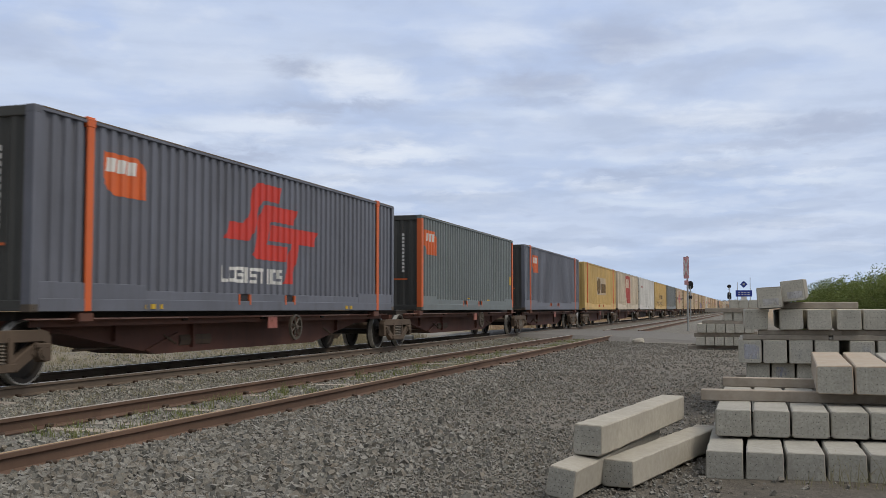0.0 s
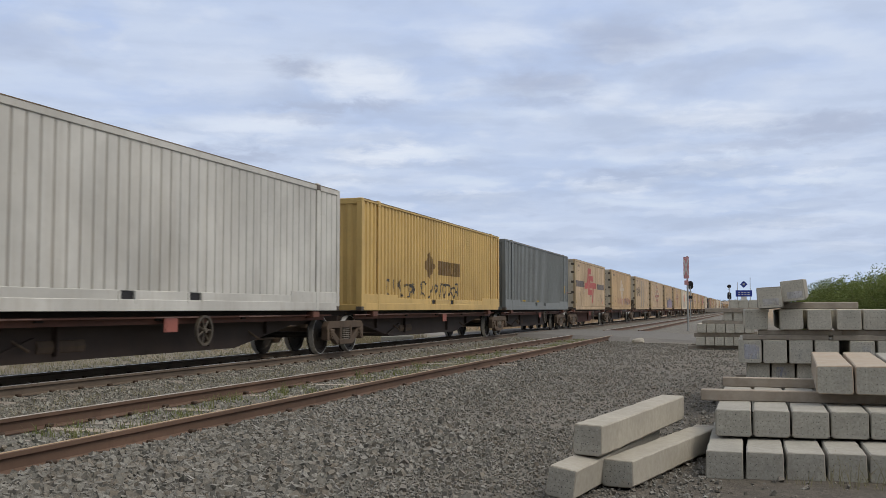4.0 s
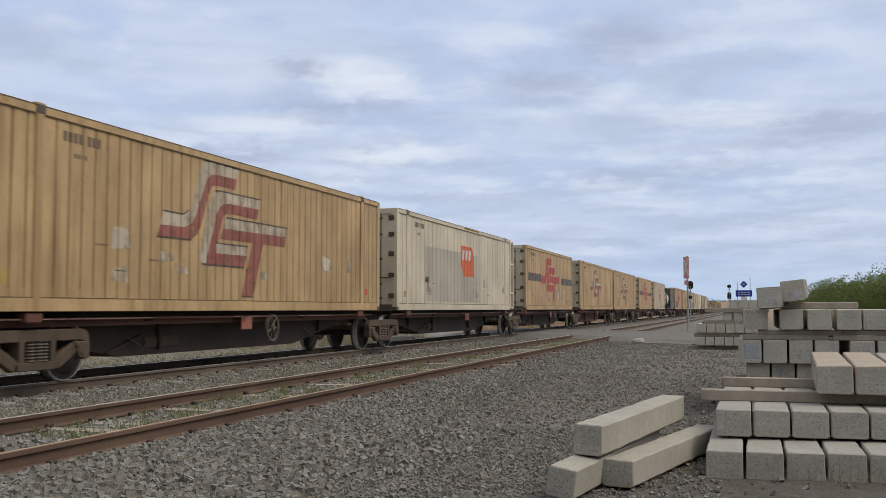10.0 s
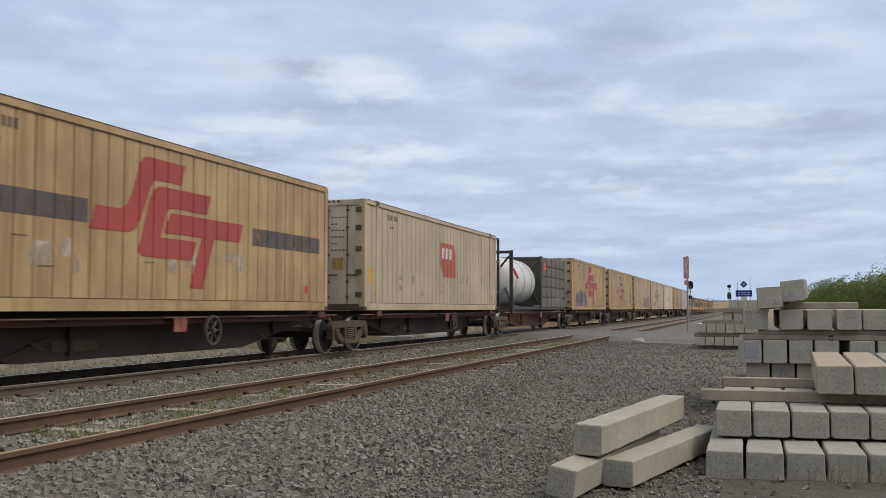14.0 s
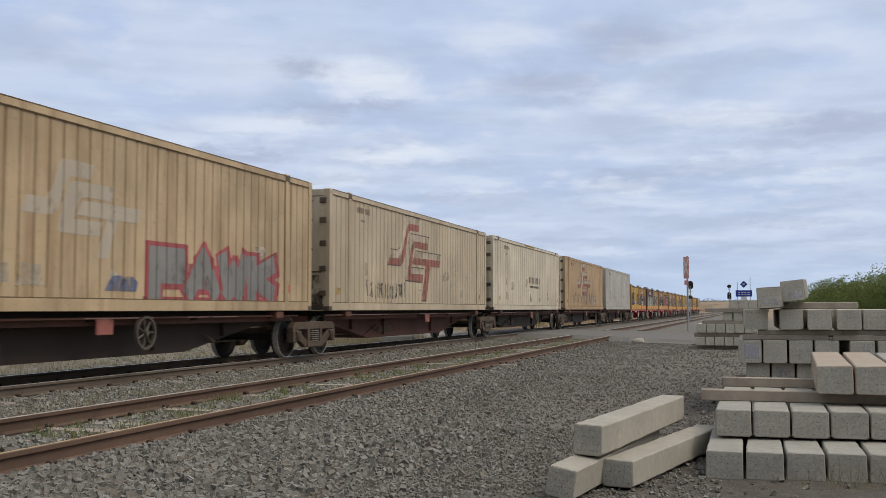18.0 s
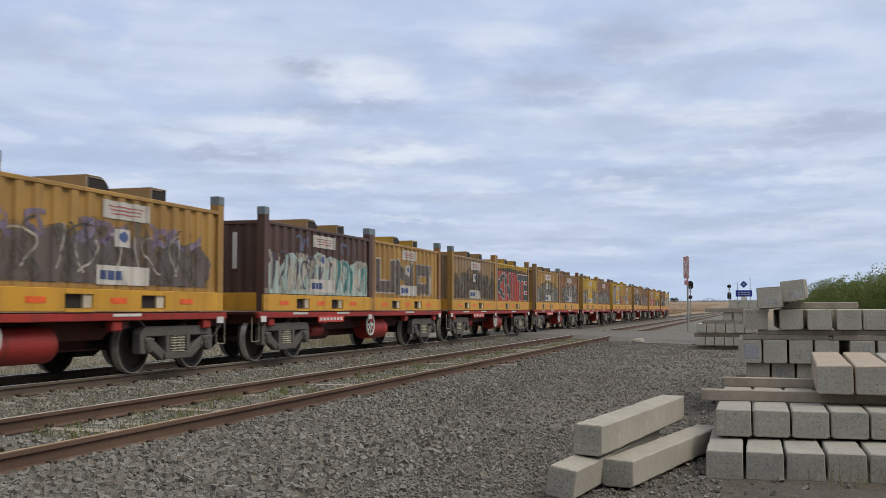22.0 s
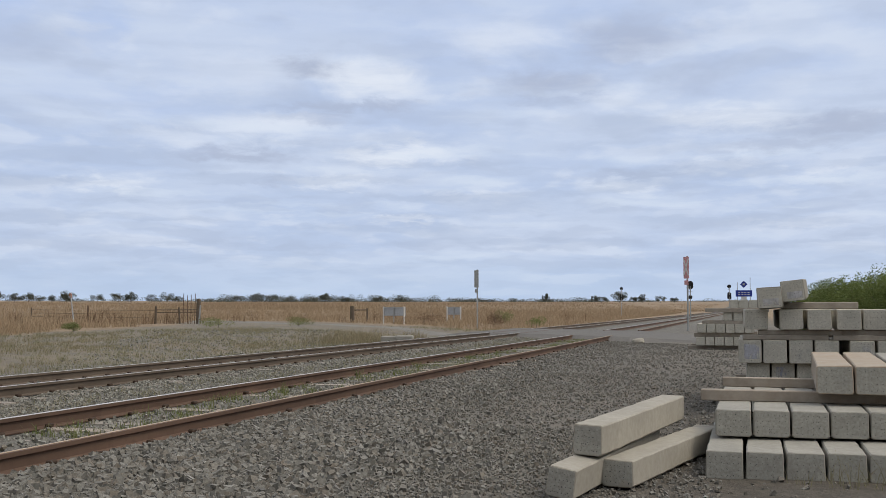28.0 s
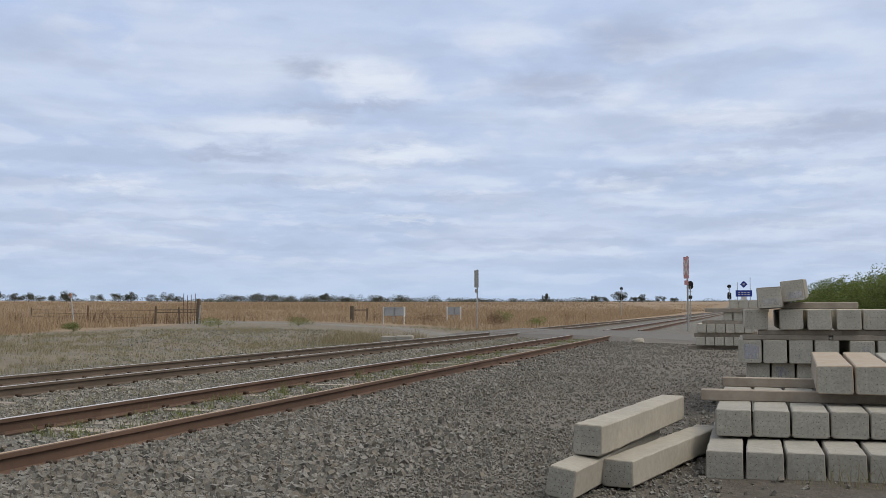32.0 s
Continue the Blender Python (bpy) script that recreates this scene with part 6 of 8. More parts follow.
def striped(c, red="logo_red", du=0.3):
    for r in (rect(-5.58, 2.36, -2.55, 2.72), rect(2.62, 2.33, 5.85, 2.68)):
        dress(c, "stripe", [r], "stripe_grey", "dark grey painted band", 0.003)
    dress(c, "emblem", emblem(du, 0.02, 0.97, 0.88), red, "red bent-stroke emblem", 0.006)


# slate and grey boxes at the head
c = shell(centre(0), F48, "deep", "slate", "slate-grey corrugated container with orange posts and a red emblem", end_paint="dark_end", post_paint="orange", skirt=True, du=SLACK[0])
dress(c, "badge", badge(-5.72, 2.84, 1.12, 0.66), "orange", "orange block with white marks")
dress(c, "badge_marks", badge_marks(-5.70, 2.82, 1.0, 0.68), "mark_white", "plain white marks", 0.006)
dress(c, "emblem", emblem(0.48, 0.13, 0.855, 0.83), "bright_red", "bright red bent-stroke emblem")
dress(c, "lettering", letters("LOGISTICS", -2.12, 1.58, 0.52, 1.89, 0.065), "mark_white", "white painted word", 0.006)
dress(c, "plates", [rect(-4.6, 1.07, -4.1, 1.15), rect(3.8, 1.07, 4.3, 1.15)], "mark_yellow", "yellow warning plates", 0.04)
c = shell(centre(1), F40, "deep", "grey_green", "grey-green corrugated container with orange corner posts", end_paint="dark_end", corner_paint="orange", post_paint="orange", skirt=True, du=SLACK[1])
dress(c, "badge", badge(-5.72, 2.75, 1.2, 0.75), "orange", "orange block with white marks")
dress(c, "badge_marks", badge_marks(-5.70, 2.73, 1.1, 0.77), "mark_white", "plain white marks", 0.006)
dress(c, "plates", [rect(5.55, 2.05, 5.75, 2.4), rect(-0.9, 1.42, -0.6, 1.46), rect(1.8, 1.38, 2.2, 1.42)], "mark_yellow", "yellow plates", 0.004)
c = shell(centre(2), F48, "deep", "slate", "slate-grey corrugated container with thin orange posts", end_paint="dark_end", post_paint="orange", skirt=True, du=SLACK[2])
dress(c, "badge", badge(-5.75, 2.75, 1.35, 0.8), "orange", "orange block with white marks")
dress(c, "badge_marks", badge_marks(-5.72, 2.72, 1.2, 0.82), "mark_white", "plain white marks", 0.006)
c = shell(centre(3), F48, "deep", "ochre", "ochre-yellow corrugated container with a brown logo patch", skirt=True, post_paint="orange", du=SLACK[3])
dress(c, "patch", [rect(-1.85, 2.0, 2.3, 3.15)], "pale_beige", "pale weathered patch")
dress(c, "logo", [[(-1.75, 2.3), (-1.2, 2.05), (-0.5, 2.1), (-0.15, 2.5), (-0.3, 2.95), (-0.9, 3.15), (-1.7, 2.85)], rect(0.0, 2.15, 2.25, 2.75)], "logo_brown", "brown blocks of a worn logo", 0.006)
c = shell(centre(4), F48, "deep", "cream_rib", "cream corrugated container with a large red block", skirt=True, end="panel", du=SLACK[4])
dress(c, "badge", badge(-1.76, 1.53, 3.23, 2.22), "logo_red", "faded red block with pale marks")
dress(c, "badge_marks", badge_marks(-1.74, 1.53, 3.0, 2.22), "cream", "plain pale marks", 0.006)
c = shell(centre(5), F48, "fine", "off_white", "off-white ribbed refrigerated container", end="doors", end_paint="door_grey", skirt=True, du=SLACK[5])
dress(c, "small_marks", small_bars(-5.9, 3.0, 8, 0.2, 0.15, 0.08), "spray_pink", "faded rust-red marks")
c = shell(centre(6), F48, "deep", "ochre", "ochre-yellow corrugated container with graffiti along its foot", skirt=True, du=SLACK[6])
dress(c, "logo", [[(-1.9, 2.4), (-1.4, 2.0), (-0.8, 2.4), (-1.4, 2.85)], rect(-0.5, 2.15, 2.0, 2.6)], "logo_brown", "dark logo blocks")
dress(c, "graffiti", tag_marks(71, -5.2, 1.4, 2.0, 1.95, 14), "spray_dark", "dark sprayed scrawl", 0.006)
c = shell(centre(7), F48, "deep", "mid_grey", "plain mid-grey corrugated steel container with a skirt", skirt=True, end_paint="mid_grey", du=SLACK[7])
dress(c, "plates", [rect(-4.0, 1.40, -3.4, 1.46), rect(-1.0, 1.40, -0.5, 1.46), rect(6.3, 1.9, 6.5, 2.3)], "mark_yellow", "yellow plates", 0.004)
dress(c, "red_plate", [rect(7.02, 1.85, 7.16, 2.0)], "tail_red", "small red reflector plate", 0.02)

# refrigerated boxes
REEFER = {
    8: (F40, "beige", "panel"), 9: (F40, "tan", "panel"), 10: (F40, "beige", "panel"), 11: (F48, "beige", "fine"), 12: (F40, "tan", "panel"), 13: (F48, "tan", "fine"),
    14: (F48, "cream", "panel"), 15: (F40, "tan", "panel"), 16: (F48, "tan", "fine"), 17: (F48, "tan", "fine"), 18: (F40, "tan", "panel"), 19: (F48, "pale_beige", "panel"),
    21: (F45, "tan", "fine"), 22: (F48, "tan", "fine"), 23: (F48, "beige", "fine"), 24: (F48, "pale_beige", "fine"), 25: (F48, "cream", "panel"), 26: (F48, "rusty_tan", "fine"), 27: (F48, "dirty_white", "panel")}
WORDS = {
    8: "weathered beige refrigerated container with grey band and red emblem", 9: "tan streaked refrigerated container with a pale emblem and graffiti", 10: "beige refrigerated container with two grey upright bands",
    11: "beige ribbed container with a two-tone red emblem", 12: "tan refrigerated container with purple graffiti", 13: "rust-streaked tan container with a two-tone red emblem",
    14: "cream container with a grey patch and orange block", 15: "tan refrigerated container with grey band and red emblem", 16: "streaked tan container with a two-tone red emblem", 17: "stained tan container with a two-tone red emblem",
    18: "beige refrigerated container with grey band and red emblem", 19: "pale beige container with a small red block", 21: "tan container with a big red emblem and purple graffiti",
    22: "tan streaked container with a two-tone red emblem", 23: "beige container with a pale emblem and red graffiti", 24: "pale beige container with a two-tone red emblem", 25: "cream ribbed container with dark worn marks",
    26: "rusty tan container with a faded emblem and graffiti", 27: "dirty white refrigerated container with an open cooling unit end"}


def end_tags(ob, length, seed):
    """Dark marks and soot on a door end."""
    def build(bm):
        for poly in tag_marks(seed + 40, -0.9, 1.2, 0.8, 2.2, 5, 0.035):
            vs = [bm.verts.new((x, 0, z)) for x, z in poly]
            bm.faces.new(vs)
        bmesh.ops.recalc_face_normals(bm, faces=bm.faces)
    part("graffiti", build, "spray_dark", ob, "dark sprayed marks on the doors", at=pose(0, -length / 2 + 0.028, 0))


BOX = {}
for i, (length, skin, kind) in REEFER.items():
    BOX[i] = shell(centre(i), length - (0.68 if i in (14, 19, 25) else 0.0), kind, skin, WORDS[i], end="open" if i == 27 else "doors", end_paint="door_grey", corner_paint="worn_post" if skin in ("beige", "tan", "rusty_tan") else None, du=SLACK[i] + (-0.34 if i in (14, 19, 25) else 0.0))
    reefer_marks(BOX[i], i)
    if i in (9, 10, 12, 13, 17, 21, 22):
        end_tags(BOX[i][0], length, i)
for i, du in ((8, 0.33), (15, 0.15), (18, 0.25)):
    striped(BOX[i], du=du)
for i, du in ((11, -0.15), (13, -0.25), (16, -0.26), (17, -0.85), (22, -0.75), (24, -0.42), (26, -0.54)):
    two_tone(BOX[i], du=du)
dress(BOX[9], "emblem", emblem(0.35, 0.10, 0.58) + [rect(-0.35, 1.55, -0.1, 2.2), rect(0.2, 1.35, 0.5, 2.05)], "ghost_white", "pale ghost of a bent emblem")
dress(BOX[9], "graffiti", tag_marks(9, -2.6, 1.4, 5.6, 1.95, 26, 0.06), "spray_pink", "red sprayed scrawl", 0.006)
dress(BOX[9], "graffiti_pale", tag_marks(19, 1.2, 1.35, 5.6, 2.0, 16, 0.07), "spray_grey", "grey sprayed scrawl", 0.008)
for u in (-1.3, 0.35):
    dress(BOX[10], "band", [rect(u, 1.25, u + 0.64, 3.65)], "patch_grey", "grey upright band")
dress(BOX[10], "graffiti", flaked(10, -5.2, 2.1, -1.9, 3.05, 70) + tag_marks(10, -5.2, 2.2, -1.9, 2.95, 12, 0.08), "spray_dark", "dark worn scrawl", 0.006)
for u in (-1.4, 0.33):
    dress(BOX[12], "band", [rect(u, 1.25, u + 0.6, 3.75)], "patch_grey", "grey upright band")
dress(BOX[12], "graffiti_edge", blobs(12, -2.55, 1.12, 5.7, 2.62, 7), "spray_yellow", "yellow edge of a sprayed piece", 0.005)
dress(BOX[12], "graffiti_shadow", blobs(12, -2.48, 1.12, 5.65, 2.55, 7), "graffiti_slate", "slate-blue body of a sprayed piece", 0.007)
dress(BOX[12], "graffiti", blobs(31, -2.1, 1.14, 5.3, 2.32, 9), "graffiti_lilac", "lilac sprayed letter bodies", 0.009)
dress(BOX[12], "graffiti_outline", tag_marks(13, -2.2, 1.2, 5.4, 2.4, 13, 0.05), "graffiti_slate", "dark outlines", 0.012)
dress(BOX[12], "graffiti_blue", blobs(14, -2.2, 1.25, -1.0, 2.0, 2), "spray_blue", "blue sprayed shapes", 0.011)
dress(BOX[12], "scrawl", flaked(15, -4.4, 2.55, -1.85, 3.05, 34) + flaked(16, -4.4, 2.02, -1.85, 2.45, 26) + flaked(17, -6.0, 2.4, -4.6, 3.1, 16), "spray_dark", "flaked remains of dark lettering", 0.006)
dress(BOX[14], "patch", [rect(-4.6, 1.3, 2.07, 3.0)], "patch_faint", "overpainted grey patch")
dress(BOX[14], "badge", badge(-0.62, 2.2, 1.66, 1.05), "orange", "orange block with white marks", 0.006)
dress(BOX[14], "badge_marks", badge_marks(-0.6, 2.18, 1.5, 1.06), "mark_white", "plain white marks", 0.009)
dress(BOX[19], "badge", badge(-0.62, 2.1, 1.75, 1.1), "badge_red", "red block with white marks", 0.006)
dress(BOX[19], "badge_marks", badge_marks(-0.6, 2.08, 1.55, 1.1), "mark_white", "plain white marks", 0.009)
dress(BOX[19], "plate", [rect(-6.9, 1.75, -6.6, 2.15)], "mark_yellow", "yellow plate", 0.006)
dress(BOX[21], "emblem", emblem(0.0, 0.0, 1.0), "logo_red", "red bent-stroke emblem", 0.006)
dress(BOX[21], "graffiti", blobs(21, -6.2, 1.25, -2.2, 2.3, 6), "spray_purple", "purple sprayed piece", 0.006)
dress(BOX[21], "graffiti_outline", tag_marks(22, -6.2, 1.3, -2.2, 2.25, 16, 0.05), "spray_dark", "dark outlines", 0.009)
dress(BOX[23], "emblem", emblem(-0.19, 0.07, 0.575), "ghost_white", "pale ghost of a bent emblem")
dress(BOX[23], "graffiti_edge", letters("PAWK", 1.1, 1.15, 5.72, 2.2, 0.54), "graffiti_red", "red edge of a sprayed piece", 0.005)
dress(BOX[23], "graffiti", letters("PAWK", 1.2, 1.24, 5.7, 2.12, 0.36), "letter_pale", "grey block lettering", 0.009)
dress(BOX[23], "graffiti_foot", [rect(1.05, 1.10, 5.5, 1.28)], "graffiti_red", "red foot of the lettering", 0.007)
dress(BOX[23], "graffiti_blue", blobs(25, 0.1, 1.35, 0.8, 1.65, 2), "spray_blue", "blue sprayed shape", 0.006)
dress(BOX[24], "scrawl", tag_marks(24, -4.9, 1.35, -1.9, 1.85, 16, 0.045), "spray_dark", "dark scrawl", 0.006)
dress(BOX[25], "worn_name", small_bars(-0.8, 2.22, 8, 0.28, 0.13, 0.18), "mark_dark", "worn dark name bars", 0.006)
dress(BOX[25], "small_bars", small_bars(-0.7, 2.02, 12, 0.09, 0.12, 0.06), "mark_dark", "small worn bars", 0.006)
dress(BOX[26], "graffiti", tag_marks(26, -5.4, 1.35, 3.8, 2.05, 26, 0.045), "spray_grey", "grey sprayed scrawl", 0.009)
dress(BOX[26], "graffiti_pale", tag_marks(27, 1.2, 1.4, 4.0, 1.9, 12, 0.05), "spray_white", "white sprayed scrawl", 0.011)


# cooling units and their guards
def guard(bm):
    for s in (-1, 1):
        box(bm, s * 1.15, 0.60, H / 2, 0.08, 0.08, H - 0.1)
    for z in (0.1, 0.7, 1.9, H - 0.1):
        box(bm, 0, 0.60, z, 2.3, 0.05, 0.06)
        for s in (-1, 1):
            box(bm, s * 1.16, 0.30, z, 0.05, 0.64, 0.06)


for i in (14, 19, 25):
    if i != 19:
        part("lichen", lambda bm: box(bm, 1.2195, -0.2 if i == 25 else 0.9, H - 0.045, 0.006, 1.9, 0.07), "lichen", BOX[i][0], "yellow lichen along the top rail")
    part("rear_guard", guard, "tank_frame" if i == 19 else "cream", BOX[i][0], "open steel guard at the end", "guard", pose(0, F48 / 2 - 0.34, 0))


def unit_bay(bm):
    box(bm, 0, 0.55, 1.45, 2.1, 0.06, 2.6)
    box(bm, 0, 0.0, H - 0.08, 2.2, 0.1, 0.12)
    box(bm, 0, 0.05, 0.10, 2.2, 0.2, 0.14)


ob = BOX[27][0]
part("bay", unit_bay, "door_grey", ob, "recessed bay of the cooling unit", at=pose(0, -F48 / 2 + 0.08, 0))
part("grille", lambda bm: [box(bm, -0.1, 0.48, 1.85 + 0.06 * k, 0.75, 0.05, 0.025) for k in range(14)], "black", ob, "dark louvred grille", at=pose(0, -F48 / 2 + 0.08, 0))
part("grille_back", lambda bm: box(bm, -0.1, 0.51, 2.24, 0.8, 0.02, 0.86), "black", ob, at=pose(0, -F48 / 2 + 0.08, 0))
part("lower_panel", lambda bm: box(bm, -0.1, 0.45, 1.25, 0.9, 0.12, 0.75, 0.02), "patch_grey", ob, at=pose(0, -F48 / 2 + 0.08, 0))
part("fuel_tank", lambda bm: rod(bm, (-0.9, 0.3, 0.42), (0.8, 0.3, 0.42), 0.24, 14), "mark_dark", ob, "dark round tank", at=pose(0, -F48 / 2 + 0.08, 0))


# ---- tank and twenty-foot box ----
def tank_shell(bm):
    prof = [(-2.75, 0.0), (-2.72, 0.55), (-2.55, 0.9), (-2.3, 1.06), (2.3, 1.06), (2.55, 0.9), (2.72, 0.55), (2.75, 0.0)]
    n, rows = 32, []
    for y, r in prof:
        rows.append([bm.verts.new((r * math.cos(2 * math.pi * k / n), y, 1.28 + r * math.sin(2 * math.pi * k / n))) for k in range(n)])
    for a, b in zip(rows, rows[1:]):
        for k in range(n):
            bm.faces.new((a[k], a[(k + 1) % n], b[(k + 1) % n], b[k]))
    bmesh.ops.remove_doubles(bm, verts=bm.verts, dist=1e-4)
    bmesh.ops.recalc_face_normals(bm, faces=bm.faces)
    for f in bm.faces:
        f.smooth = True


def tank_bands(bm):
    for y in (-1.6, 0.0, 1.6):
        ring(bm, (0, y, 1.28), "y", 1.075, 1.05, -0.03, 0.03, 32)


def tank_frame(e):
    def build(bm):
        for s in (-1, 1):
            box(bm, s * 1.15, e * 2.95, 1.25, 0.14, 0.14, 2.5, 0.01)
            rod(bm, (s * 1.15, e * 2.95, 0.25), (s * 0.75, e * 2.5, 1.0), 0.05, 6)
            rod(bm, (s * 1.15, e * 2.95, 2.35), (s * 0.6, e * 2.55, 1.85), 0.045, 6)
            rod(bm, (s * 1.15, e * 2.9, 0.2), (s * 1.1, e * 1.5, 0.14), 0.05, 6)
        for z in (0.08, 2.43):
            box(bm, 0, e * 2.95, z, 2.3, 0.12, 0.12, 0.01)
    return build


tank = thing("tank_container", "white tank container in a dark open steel frame", "tank container", "containers on the train")
part("tank", tank_shell, "tank_white", tank)
part("band", tank_bands, "galvanised", tank, "thin metal bands")
for e in (-1, 1):
    part("end_frame", tank_frame(e), "tank_frame", tank, "dark steel end frame")
part("base_rail", lambda bm: [box(bm, s * 1.13, 0, 0.09, 0.1, 5.8, 0.12) for s in (-1, 1)], "tank_frame", tank)
part("logo_mark", lambda bm: [box(bm, 1.02 - 0.0 * k, -1.75 + 0.16 * k, 1.62 - 0.05 * k, 0.09, 0.07, 0.34, 0, Matrix.Rotation(0.35, 4, "X") @ Matrix.Rotation(-0.32, 4, "Y")) for k in range(3)], "bright_red", tank, "small red mark")
rolls(tank, centre(20) - 3.30, DECK_Z)


def crate_side(bm):
    for s in (-1, 1):
        box(bm, s * 1.15, 0, 1.25, 0.04, 5.9, 2.4)
        for r in range(5):
            for k in range(5):
                box(bm, s * 1.185, -2.36 + 1.18 * k, 0.32 + 0.5 * r, 0.05, 1.05, 0.40, 0.02)
    for e in (-1, 1):
        box(bm, 0, e * 2.95, 1.25, 2.2, 0.04, 2.4)


crate = thing("shipping_container", "grey-brown panelled twenty-foot container with pale graffiti", "container", "containers on the train")
part("body", crate_side, "box_grey", crate)
for s in (-1, 1):
    for e in (-1, 1):
        part("corner_post", lambda bm: box(bm, 0, 0, 1.28, 0.14, 0.16, 2.56, 0.01), "box_grey", crate, key="crate_post", at=pose(s * 1.15, e * 2.95, 0))
part("roof", lambda bm: box(bm, 0, 0, 2.5, 2.3, 5.95, 0.08, 0.01), "box_grey", crate)
part("floor_pan", lambda bm: box(bm, 0, 0, 0.08, 2.3, 5.95, 0.14, 0.01), "mark_dark", crate)
part("plate", lambda bm: box(bm, 1.215, -2.3, 2.1, 0.012, 0.7, 0.34), "orange", crate, "faded orange plate")
part("graffiti", lambda bm: [box(bm, 1.214 + 0.001 * k, 0.4 + 0.22 * k, 0.5 + 0.1 * (k % 3), 0.008, 0.06, 0.5, 0, Matrix.Rotation(0.5 * (k % 2) - 0.25, 4, "X")) for k in range(9)], "spray_white", crate, "white sprayed strokes")
rolls(crate, centre(20) + 2.90, DECK_Z)


# ---- coil containers on short wagons ----
CL = 6.06
COIL_WAVE = "coil"


def coil_base(bm):
    a = CL / 2
    for s in (-1, 1):
        x = s * 1.19
        for u0, u1 in ((-a, -1.48), (-0.82, 0.42), (1.12, a)):
            box(bm, x, (u0 + u1) / 2, 0.18, 0.06, u1 - u0, 0.34, 0.008)
        for u0, u1 in ((-1.48, -0.82), (0.42, 1.12)):
            box(bm, x, (u0 + u1) / 2, 0.03, 0.06, u1 - u0, 0.05)
            box(bm, x, (u0 + u1) / 2, 0.31, 0.06, u1 - u0, 0.08)
    for e in (-1, 1):
        box(bm, 0, e * (a - 0.06), 0.2, 2.3, 0.1, 0.36, 0.01)
    box(bm, 0, 0, 0.30, 2.3, CL - 0.1, 0.08)


def coil_pocket(bm):
    box(bm, 1.0, 0, 0.165, 0.3, 0.62, 0.2)


def coil_post(bm):
    box(bm, 0, 0, 1.07, 0.18, 0.20, 2.13, 0.01)


def coil_cap(bm):
    box(bm, 0, 0, 2.06, 0.19, 0.21, 0.17, 0.012)


def coil_end(bm):
    ribbed_sheet(bm, 1.05, 0.34, 1.80, 8)


def coil_end_rail(bm):
    box(bm, 0, 0.03, 1.83, 2.1, 0.09, 0.08, 0.008)


def hood_shape(length):
    """A solid stop block across the container, coloured dark for its shaded hollow; the long one is rounded at its far
    top edge.
    """
    def build(bm):
        if length > 0.5:
            prism(bm, [(0, 1.60), (length, 1.60), (length, 1.86), (length - 0.04, 1.97), (length - 0.12, 2.05), (length - 0.24, 2.09), (0, 2.09)], "x", -0.98, 0.98)
        else:
            prism(bm, [(0, 1.60), (length, 1.60), (length, 2.09), (0, 2.09)], "x", -0.98, 0.98)
    return build


def hood_face(length):
    def build(bm):
        box(bm, 0, -0.006, 1.86, 1.99, 0.012, 0.47)
        flat = length - 0.24 if length > 0.5 else length
        box(bm, 0, flat / 2, 2.096, 1.99, flat, 0.012)
    return build


def hood_rim(length):
    def build(bm):
        box(bm, 0.986, 0.02, 1.85, 0.012, 0.045, 0.48)
        box(bm, 0.986, length * 0.4, 2.075, 0.012, length * 0.6, 0.022)
    return build


def tops(s):
    return lambda bm: box(bm, s * 1.17, 0, 1.83, 0.08, CL - 0.36, 0.07, 0.01)


